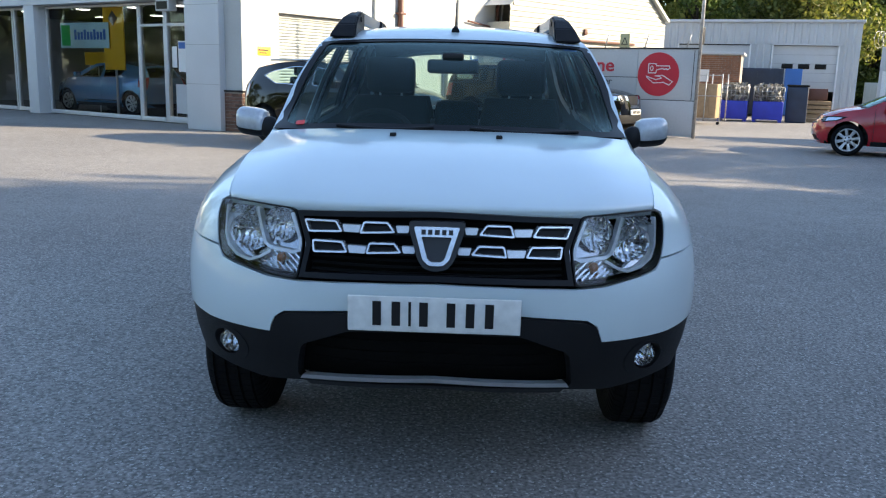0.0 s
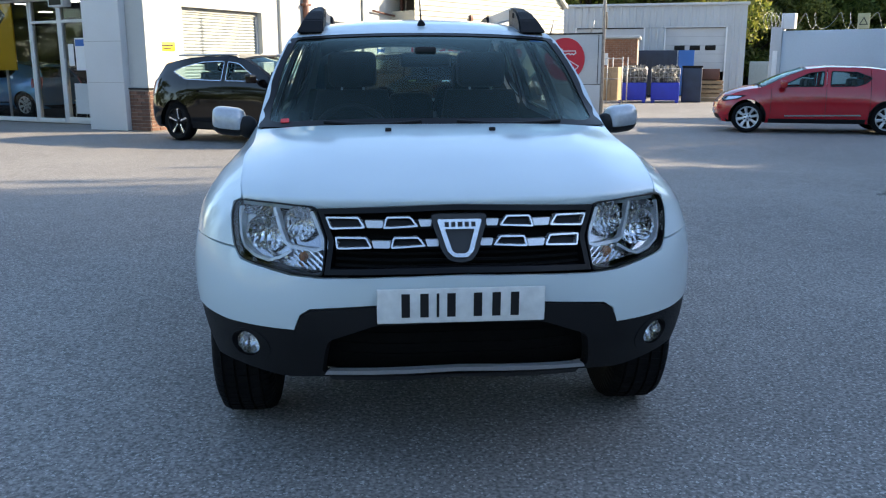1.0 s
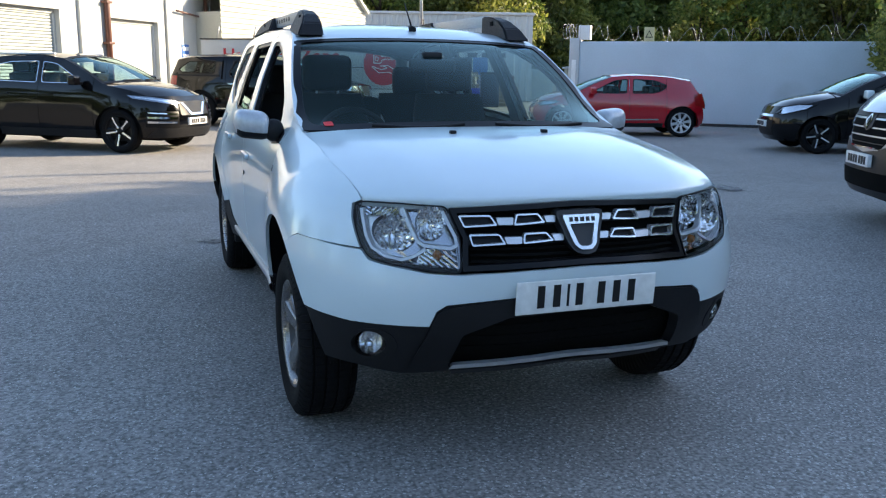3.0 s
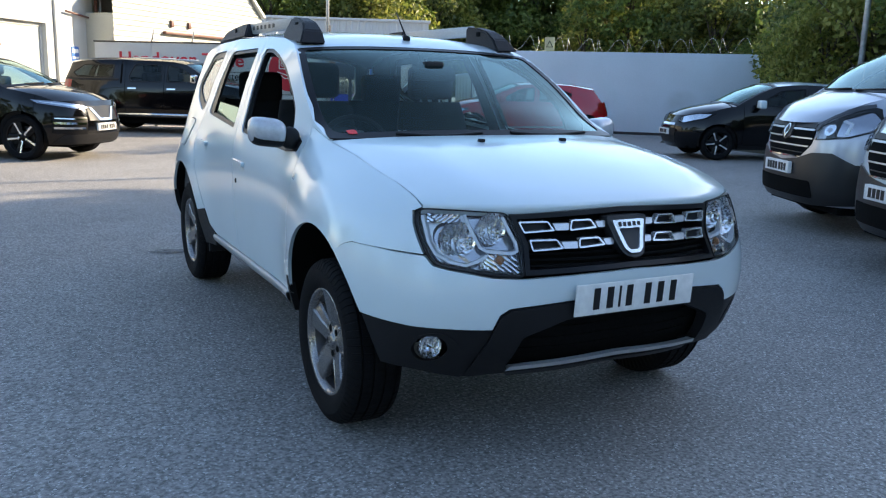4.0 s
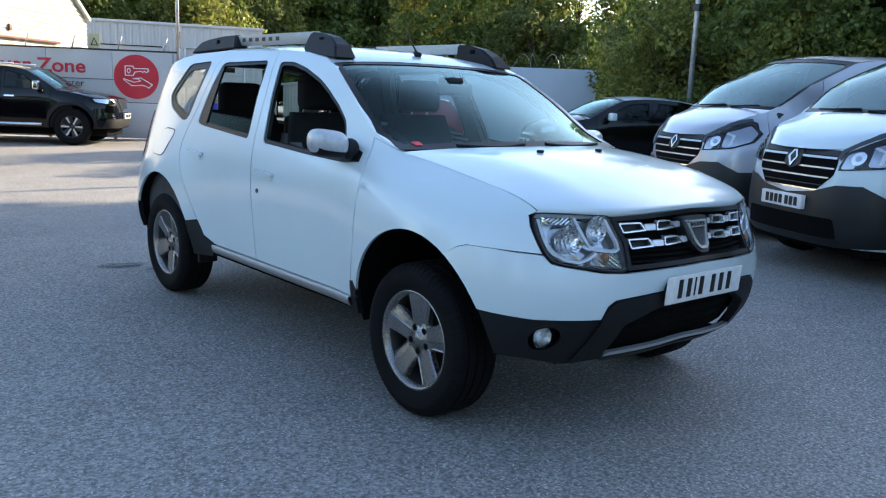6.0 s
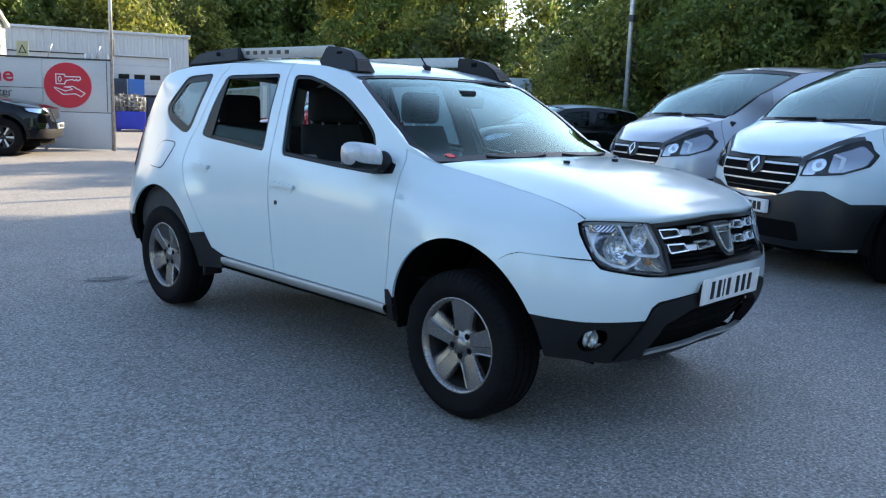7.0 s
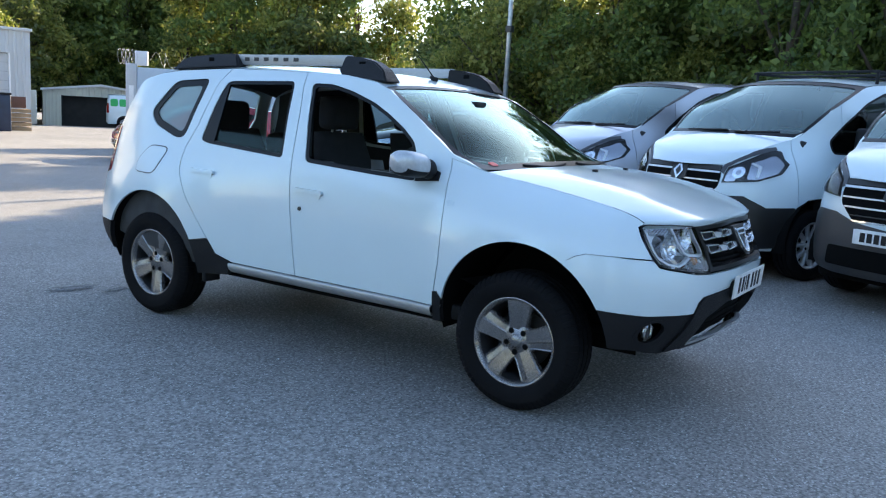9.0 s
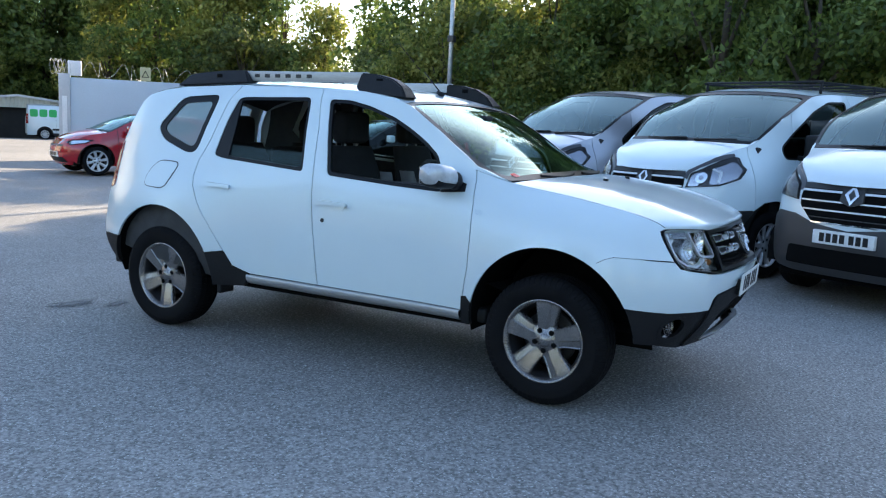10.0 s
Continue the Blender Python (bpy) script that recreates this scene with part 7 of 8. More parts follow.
        for y, _, _ in o["arches"]:
            wheel(car, pose(sg * (W - w * 0.5 - 0.03), y, r, 0, 0, 0 if sg > 0 else 180) @ pose(0, 0, 0, 17 * y), r, w, rim, n, w0, w1, mat, 0.02, accent=acc)
        my, mz = o["mirror"]
        mir = part("door_mirror", box((sg * (W + 0.11) - 0.09, my, mz), (sg * (W + 0.11) + 0.09, my + 0.13, mz + o.get("mirror_h", 0.15)), 0.04, seg=3), o.get("mirror_mat", paint), car)
        part("mirror_stalk", box((sg * W - 0.05, my + 0.02, mz + 0.0), (sg * W + 0.05, my + 0.08, mz + 0.05), 0.015), PLASTIC, mir)
    # nose
    arches2 = [side(ring((y, z), r, 40), sg) for y, z, r in o["arches"][:1] for sg in (-1, 1)]
    y0, z0 = o["top"][0][2][0]
    xl = sk.at(sk.sy(y0, z0), z0)[0]
    lipz = o["top"][0][1][0][1]
    half = [(ya - 0.005, low), (ya - 0.005, zt(ya)), *[(ya + (y0 - ya) * k / 4, zt(ya + (y0 - ya) * k / 4)) for k in range(1, 5)]]
    lipl = [(-xl * k / 4, z0 + (lipz - z0) * (1 - (k / 4) ** 2)) for k in (3, 2, 1, 0)]
    poly = side(half, -1) + nose(lipl) + nose([(-x, z) for x, z in lipl[::-1]][1:]) + side(half[::-1], 1)
    P("front_bumper", poly, paint, arches2, depth=0.02)
    for nm, poly, mat, off in o.get("nose", ()):
        P(nm, nose(poly), mat, arches2, off=off, depth=0.025, step=0.07)
    if "plate" in o:
        yy, zz = o["plate"]
        npl = part("number_plate", box((-0.26, yy - 0.01, zz - 0.056), (0.26, yy + 0.03, zz + 0.056), 0.003), PLATE_WHITE, car, "white number plate with dark bars")
        for i in range(7):
            part("print", box((-0.2 + i * 0.058 + (0.02 if i > 3 else 0), yy - 0.013, zz - 0.036), (-0.158 + i * 0.058 + (0.02 if i > 3 else 0), yy - 0.01, zz + 0.036)), INK, npl)
    # top
    for nm, ctr, edg in o["top"]:
        n = 12
        cc, ee = smooth_line(ctr, n), smooth_line([sk.at(sk.sy(*p), p[1]) for p in edg], n)
        rows = []
        for i in range(n):
            (yc, zc), (xe, ye, ze) = cc[i], ee[i]
            rows.append([(u * xe, yc + (ye - yc) * abs(u) ** 2.6, zc + (ze - zc) * abs(u) ** 2.6) for u in np.linspace(-1, 1, 17)])
        grid_at = lambda u, t, off=0.0, rows=rows: tuple(Vector(rows[min(int(t * 10.999), 10)][min(int((u + 1) * 7.999), 15)]) * 0 + bilinear(rows, u, t, off))
        mat = {"bonnet": paint, "roof": o.get("roof_mat", paint), "tail": paint}.get(nm, paint)
        if nm in ("windscreen", "tail"):
            rim_ = [(-1, 0), (1, 0), (1, 1), (-1, 1)]
            e_ = o.get("screen_edge", 0.93)
            hol = rounded([(-e_, 0.05), (e_, 0.05), (e_ - 0.01, 0.94), (-e_ + 0.01, 0.94)], 0.06) if nm == "windscreen" else rounded([(-0.78, 0.06), (0.78, 0.06), (0.74, o.get("tail_glass", 0.42)), (-0.74, o.get("tail_glass", 0.42))], 0.05)
            v, f = wrap(grid_at, rim_, [hol], 0, 0.02, 0.15)
            fr = part(nm, mesh_of(nm, v, f, BLACK_GLOSS if nm == "windscreen" else mat, True), None, car)
            us, ts = ((-e_ - 0.02, e_ + 0.02), (0.03, 0.96)) if nm == "windscreen" else ((-0.79, 0.79), (0.05, o.get("tail_glass", 0.42) + 0.02))
            v, f = sheet([[grid_at(u, t, -0.006) for u in np.linspace(*us, 17)] for t in np.linspace(*ts, 9)])
            part("pane", mesh_of("pane", v, f, o.get("screen_mat", GLASS) if nm == "windscreen" else GLASS, True), None, fr)
        else:
            v, f = sheet(rows)
            part(nm, mesh_of(nm, v, f, mat, True), None, car)
    for sgx in (-0.45, 0.15):
        yw, zw = o["wiper"]
        part("wiper", rod((sgx, yw, zw), (sgx + 0.5, yw + 0.012, zw + 0.012), 0.009, seg=6), PLASTIC, car)
    part("undertray", box((-W + 0.25, 0.25, 0.2), (W - 0.25, L - 0.25, low + 0.12), 0.03), VOID, car)
    part("cabin_floor", box((-W + 0.12, o["cab"][0], low + 0.1), (W - 0.12, o["cab"][1], o["belt"] - 0.25), 0.05), CLOTH_DARK, car)
    for x in (-0.38, 0.38):
        for ysx in o["seats"]:
            st = part("seat_back", box((x - 0.24, ysx, o["belt"] - 0.4), (x + 0.24, ysx + 0.16, o["belt"] + 0.18), 0.06, seg=3), CLOTH_DARK, car)
            part("headrest", box((x - 0.13, ysx + 0.05, o["belt"] + 0.2), (x + 0.13, ysx + 0.16, o["belt"] + 0.40), 0.04, seg=3), CLOTH_DARK, st)
    yd, zd = o["wiper"]
    part("dashboard", box((-W + 0.15, yd + 0.1, zd - 0.35), (W - 0.15, yd + 0.6, zd - 0.03), 0.08, seg=3), TRIM_DARK, car)
    return car, sk, P, nose, side


def bilinear(rows, u, t, off):
    i, j = min(max(t, 0), 1) * (len(rows) - 1.001), (min(max(u, -1), 1) + 1) / 2 * (len(rows[0]) - 1.001)
    a, b = int(i), int(j)
    p = [Vector(rows[a + k][b + q]) for k in (0, 1) for q in (0, 1)]
    fi, fj = i - a, j - b
    nrm = (p[1] - p[0]).cross(p[2] - p[0])
    nrm = nrm.normalized() if nrm.length > 1e-9 else Vector((0, 0, 1))
    return (p[0] * (1 - fj) + p[1] * fj) * (1 - fi) + (p[2] * (1 - fj) + p[3] * fj) * fi + nrm * off


def stations(belt, lip_z, roof_z, tumble, L, nose_in=0.10, cowl_y=1.0):
    lowp = [(0.12, 0.16), (0.22, 0.05), (0.35, 0.015), (0.55, 0.0), (belt - 0.18, 0.005), (belt - 0.06, 0.025), (belt, 0.045)]
    up = [(roof_z - 0.05, tumble), (roof_z, tumble + 0.06)]
    return [(0.0, [(0.12, 0.25), (0.22, 0.10), (0.34, 0.03), (0.45, 0.0), (0.6, 0.01), (lip_z - 0.1, nose_in * 0.7), (lip_z, nose_in), (lip_z + 0.06, nose_in + 0.06)]),
            (0.5, [(0.12, 0.2), (0.22, 0.08), (0.34, 0.015), (0.55, 0.0), (lip_z - 0.1, 0.02), (lip_z, 0.06), (lip_z + 0.1, 0.13), (lip_z + 0.2, 0.2)]),
            (cowl_y - 0.1, [(0.12, 0.16), (0.22, 0.05), (0.35, 0.015), (0.55, 0.0), (belt - 0.16, 0.01), (belt - 0.04, 0.05), (belt + 0.03, 0.10), (belt + 0.12, 0.16)]),
            (cowl_y + 0.35, lowp + up), (L - 0.9, lowp + up),
            (L, [(0.12, 0.3), (0.25, 0.08), (0.4, 0.0), (0.65, 0.0), (belt - 0.05, 0.08), (belt + 0.1, 0.14), (roof_z - 0.1, 0.36), (roof_z, 0.45)])]


# red hatchback
hatch = dict(L=4.06, W=1.73, belt=0.96, low=0.20, corner=1.55, arches=[(0.85, 0.31, 0.355), (3.44, 0.31, 0.355)], doors=[1.28, 2.30, 3.10], handle=0.80,
             stations=stations(0.96, 0.80, 1.38, 0.20, 4.06, 0.16, 1.0),
             top=[("bonnet", [(0.16, 0.80), (0.4, 0.90), (0.72, 0.98), (0.98, 1.02)], [(0.42, 0.80), (0.6, 0.87), (0.85, 0.935), (1.10, 0.975)]),
                  ("windscreen", [(0.99, 1.02), (1.45, 1.25), (1.90, 1.405)], [(1.12, 0.985), (1.55, 1.21), (1.92, 1.355)]),
                  ("roof", [(1.90, 1.408), (2.4, 1.448), (3.1, 1.42), (3.72, 1.34)], [(1.92, 1.358), (2.4, 1.395), (3.1, 1.37), (3.62, 1.285)]),
                  ("tail", [(3.73, 1.335), (3.90, 1.05), (4.02, 0.85), (4.04, 0.3)], [(3.64, 1.28), (3.78, 1.05), (3.90, 0.85), (3.92, 0.3)])],
             wins=[[(1.42, 0.985), (1.62, 1.10), (1.98, 1.285), (2.27, 1.32), (2.24, 0.99)], [(2.36, 0.99), (2.38, 1.32), (2.85, 1.30), (3.14, 1.18), (3.02, 1.06), (2.85, 1.0)]],
             wheel=(0.305, 0.19, 0.215, 8, 0.035, 0.07, SATIN, None), mirror=(1.42, 0.97), mirror_mat=PAINT_RED, wiper=(1.03, 1.045), cab=(1.1, 3.7), seats=(1.95, 2.85), plate=(0.02, 0.42),
             lamps=[("head_lamp", [(0.42, 0.70), (0.55, 0.78), (0.70, 0.80), (0.79, 0.79), (0.74, 0.70), (0.60, 0.65)], BLACK_GLOSS, 0.004)],
             nose=[("grille", rounded([(-0.42, 0.62), (-0.40, 0.70), (0.40, 0.70), (0.42, 0.62)], 0.02), BLACK_GLOSS, 0.004), ("intake", rounded([(-0.5, 0.26), (-0.42, 0.36), (0.42, 0.36), (0.5, 0.26)], 0.02), PLASTIC, 0.004)],
             flank=[("sill", [(1.25, 0.20), (3.05, 0.20), (3.05, 0.29), (1.25, 0.29)], PLASTIC, 0.004), ("chrome_strip", [(1.55, 0.335), (2.95, 0.36), (2.95, 0.385), (1.55, 0.36)], CHROME, 0.008)])


def short_nose(y):
    return y * 0.78 if y < 0.85 else y - 0.187


def squat(z):
    return z if z < 0.45 else 0.45 + (z - 0.45) * 0.86 if z < 0.95 else 0.88 + (z - 0.95) * 0.95


def low_nose(pts):
    return [(short_nose(y), squat(z)) for y, z in pts]


red = dict(hatch, L=3.873, belt=0.89, arches=[(short_nose(y), z, r) for y, z, r in hatch["arches"]], doors=[short_nose(y) for y in hatch["doors"]], stations=stations(0.89, 0.75, 1.29, 0.20, 3.873, 0.16, 0.82),
           top=[(nm, low_nose(a), low_nose(b)) for nm, a, b in hatch["top"]], wins=[low_nose(w) for w in hatch["wins"]],
           flank=[(nm, [(short_nose(y), z) for y, z in p], mt, off) for nm, p, mt, off in hatch["flank"]], mirror=(1.233, 0.90), wiper=(0.843, 0.95), handle=0.75, lamps=[(nm, [(x, squat(z)) for x, z in p], mt, off) for nm, p, mt, off in hatch["lamps"]], nose=[(nm, [(x, squat(z)) for x, z in p], mt, off) for nm, p, mt, off in hatch["nose"]], cab=(0.95, 3.5), seats=(1.76, 2.66))
make_car("red_hatchback", "shiny red small hatchback parked before the pale wall", pose(7.071, 15.319, 0, 0, 0, 249), red, PAINT_RED)

# black crossover
cross = dict(L=4.39, W=1.81, belt=1.06, low=0.24, corner=1.2, arches=[(0.90, 0.345, 0.40), (3.546, 0.345, 0.40)], doors=[1.32, 2.36, 3.22], handle=0.90, seal=CHROME,
             stations=stations(1.06, 0.90, 1.52, 0.20, 4.39, 0.14, 1.0),
             top=[("bonnet", [(0.15, 0.90), (0.4, 1.0), (0.72, 1.08), (1.02, 1.12)], [(0.42, 0.90), (0.62, 0.97), (0.88, 1.03), (1.14, 1.07)]),
                  ("windscreen", [(1.03, 1.12), (1.50, 1.36), (1.95, 1.53)], [(1.16, 1.08), (1.58, 1.31), (1.97, 1.475)]),
                  ("roof", [(1.95, 1.533), (2.45, 1.575), (3.3, 1.55), (4.05, 1.46)], [(1.97, 1.478), (2.45, 1.52), (3.3, 1.49), (3.95, 1.39)]),
                  ("tail", [(4.06, 1.455), (4.22, 1.15), (4.34, 0.95), (4.38, 0.3)], [(3.97, 1.385), (4.10, 1.15), (4.22, 0.95), (4.26, 0.3)])],
             wins=[[(1.50, 1.085), (1.70, 1.20), (2.05, 1.39), (2.33, 1.43), (2.31, 1.09)], [(2.40, 1.09), (2.41, 1.435), (2.95, 1.42), (3.42, 1.34), (3.68, 1.25), (3.30, 1.11)]],
             wheel=(0.345, 0.215, 0.245, 5, 0.07, 0.10, BLACK_GLOSS, GRILLE_SILVER), mirror=(1.48, 1.06), wiper=(1.06, 1.14), cab=(1.2, 4.0), seats=(2.0, 3.0), plate=(-0.005, 0.50),
             lamps=[("head_lamp", [(0.34, 0.795), (0.52, 0.845), (0.72, 0.890), (0.85, 0.915), (0.84, 0.865), (0.70, 0.812), (0.50, 0.772)], LAMP_DARK, 0.004), ("fog_surround", [(0.46, 0.40), (0.44, 0.66), (0.80, 0.68), (0.82, 0.42)], BLACK_GLOSS, 0.002), ("fog_bar", [(0.47, 0.615), (0.47, 0.632), (0.80, 0.655), (0.80, 0.636)], CHROME, 0.010), ("fog_bar", [(0.48, 0.545), (0.48, 0.575), (0.81, 0.590), (0.81, 0.555)], CHROME, 0.012), ("fog_bar", [(0.50, 0.475), (0.50, 0.505), (0.81, 0.515), (0.81, 0.482)], CHROME, 0.012)],
             nose=[("grille", rounded([(-0.40, 0.60), (-0.38, 0.82), (0.38, 0.82), (0.40, 0.60)], 0.02), BLACK_GLOSS, 0.004), ("grille_chrome", [(-0.34, 0.80), (-0.17, 0.60), (0.17, 0.60), (0.34, 0.80), (0.28, 0.80), (0.13, 0.635), (-0.13, 0.635), (-0.28, 0.80)], CHROME, 0.012), ("lower_bumper", [(-0.78, 0.25), (-0.74, 0.40), (0.74, 0.40), (0.78, 0.25)], PLASTIC, 0.004)],
             flank=[("sill", [(1.25, 0.24), (3.15, 0.24), (3.15, 0.36), (1.25, 0.36)], PLASTIC, 0.004)], mirror_mat=PAINT_BLACK)
CQ = pose(-0.41, 12.28, 0, 0, 0, 54.4)
xq, sk_, P_, nose_, side_ = make_car("black_crossover", "black crossover car with chrome window trim on sunlit tarmac", CQ, cross, PAINT_BLACK)
for sg in (-1, 1):
    part("roof_rail", rod((sg * 0.60, 2.2, 1.55), (sg * 0.58, 3.7, 1.54), 0.018, seg=8), SATIN, xq)

# black pickup with a hard canopy
pick = dict(L=4.87, W=1.85, belt=1.15, low=0.36, corner=1.1, arches=[(0.92, 0.40, 0.45), (3.86, 0.40, 0.45)], doors=[1.32, 2.31, 3.22], handle=0.98, category="pickup", handle_mat=CHROME, flare=0.04,
            stations=stations(1.13, 1.0, 1.62, 0.17, 4.87, 0.10, 1.1),
            top=[("bonnet", [(0.12, 1.0), (0.4, 1.08), (0.8, 1.14), (1.08, 1.18)], [(0.36, 0.98), (0.62, 1.04), (0.90, 1.10), (1.18, 1.135)]),
                 ("windscreen", [(1.09, 1.18), (1.45, 1.40), (1.80, 1.585)], [(1.20, 1.145), (1.52, 1.36), (1.82, 1.535)]),
                 ("roof", [(1.80, 1.588), (2.2, 1.65), (3.1, 1.68), (4.1, 1.67), (4.67, 1.60)], [(1.82, 1.538), (2.2, 1.595), (3.1, 1.615), (4.1, 1.605), (4.58, 1.53)]),
                 ("tail", [(4.68, 1.59), (4.80, 1.3), (4.84, 1.1), (4.86, 0.4)], [(4.60, 1.52), (4.70, 1.3), (4.74, 1.1), (4.76, 0.4)])],
            wins=[[(1.42, 1.15), (1.58, 1.26), (1.88, 1.45), (2.24, 1.53), (2.26, 1.14)], [(2.36, 1.14), (2.36, 1.535), (3.0, 1.535), (3.14, 1.25), (3.10, 1.14)], [(3.50, 1.22), (3.48, 1.51), (4.2, 1.51), (4.50, 1.32), (4.36, 1.22)]],
            wheel=(0.385, 0.25, 0.225, 6, 0.06, 0.14, ALLOY_DARK, SATIN), mirror=(1.48, 1.13), mirror_h=0.19, mirror_mat=CHROME, wiper=(1.13, 1.20), cab=(1.4, 3.3), seats=(1.95, 2.8), plate=(-0.02, 0.62), dark_glass=True,
            lamps=[("head_lamp", [(0.45, 0.86), (0.55, 0.98), (0.70, 1.0), (0.84, 1.0), (0.84, 0.90), (0.66, 0.85)], BLACK_GLOSS, 0.004), ("fog_surround", [(0.58, 0.56), (0.60, 0.68), (0.78, 0.70), (0.78, 0.58)], CHROME, 0.006)],
            nose=[("grille", rounded([(-0.42, 0.70), (-0.44, 0.98), (0.44, 0.98), (0.42, 0.70)], 0.02), BLACK_GLOSS, 0.004), ("grille_chrome", [(-0.42, 0.98), (-0.26, 0.70), (0.26, 0.70), (0.42, 0.98), (0.32, 0.98), (0.2, 0.77), (-0.2, 0.77), (-0.32, 0.98)], CHROME, 0.014), ("lower_bumper", [(-0.8, 0.38), (-0.76, 0.56), (0.76, 0.56), (0.8, 0.38)], PLASTIC, 0.004)],
            flank=[("canopy_joint", [(3.36, 1.16), (4.69, 1.16), (4.69, 1.20), (3.36, 1.20)], PLASTIC, 0.006), ("canopy_gap", [(3.29, 1.10), (3.33, 1.10), (3.33, 1.59), (3.29, 1.59)], VOID, 0.004), ("arch_trim", [(0.40, 0.40), (0.47, 0.72), (0.70, 0.90), (1.12, 0.90), (1.38, 0.70), (1.42, 0.40)], PLASTIC, 0.006)], tail_lamp=[(4.755, 0.84), (4.50, 0.86), (4.49, 1.16), (4.73, 1.18)])
pk, sk_, P_, nose_, side_ = make_car("black_pickup", "black double cab pickup with a canopy and chrome side steps", pose(3.83, 17.27, 0, 0, 0, 57), pick, PAINT_BLACK)
for sg in (-1, 1):
    part("side_step", rod((sg * 0.93, 1.5, 0.42), (sg * 0.93, 3.45, 0.42), 0.04, seg=10), CHROME, pk)
    part("roof_rail", rod((sg * 0.66, 2.1, 1.655), (sg * 0.66, 3.1, 1.675), 0.018, seg=8), SATIN, pk)

# black small hatchback with a white roof
small = dict(hatch, L=3.95, W=1.71, arches=[(0.78, 0.31, 0.36), (3.23, 0.31, 0.36)], doors=[1.22, 2.45], belt=0.98, corner=1.4, roof_mat=PAINT_WHITE, mirror_mat=PAINT_WHITE, wheel=(0.31, 0.20, 0.22, 5, 0.05, 0.08, BLACK_GLOSS, SATIN), flare=0.03,
             stations=stations(0.98, 0.80, 1.42, 0.19, 3.95, 0.14, 1.0),
             top=[("bonnet", [(0.14, 0.80), (0.4, 0.92), (0.72, 1.0), (1.0, 1.05)], [(0.46, 0.82), (0.62, 0.88), (0.85, 0.95), (1.10, 1.0)]),
                  ("windscreen", [(1.01, 1.05), (1.45, 1.28), (1.85, 1.425)], [(1.12, 1.01), (1.53, 1.23), (1.87, 1.37)]),
                  ("roof", [(1.85, 1.428), (2.4, 1.47), (3.1, 1.44), (3.75, 1.36)], [(1.87, 1.373), (2.4, 1.41), (3.1, 1.385), (3.62, 1.30)]),
                  ("tail", [(3.76, 1.355), (3.88, 1.05), (3.93, 0.85), (3.94, 0.3)], [(3.64, 1.295), (3.72, 1.05), (3.80, 0.85), (3.82, 0.3)])],
             wins=[[(1.40, 1.01), (1.62, 1.13), (1.95, 1.30), (2.42, 1.345), (2.38, 1.01)], [(2.50, 1.03), (2.62, 1.34), (3.1, 1.31), (3.40, 1.20), (3.25, 1.08)]],
             flank=[("sill", [(1.15, 0.20), (2.9, 0.20), (2.9, 0.28), (1.15, 0.28)], PLASTIC, 0.004)], dark_glass=True,
             lamps=[("head_lamp", [(0.42, 0.68), (0.50, 0.80), (0.66, 0.86), (0.79, 0.86), (0.77, 0.76), (0.60, 0.66)], BLACK_GLOSS, 0.004)],
             nose=[("grille", rounded([(-0.40, 0.28), (-0.46, 0.56), (0.46, 0.56), (0.40, 0.28)], 0.03), PLASTIC, 0.004), ("grille_chrome", [(-0.42, 0.62), (-0.40, 0.66), (0.40, 0.66), (0.42, 0.62)], CHROME, 0.008)], plate=(-0.01, 0.49))
make_car("black_hatchback", "black small hatchback with white roof and white mirrors", pose(9.53, 10.5, 0, 0, 0, 245), small, PAINT_BLACK)

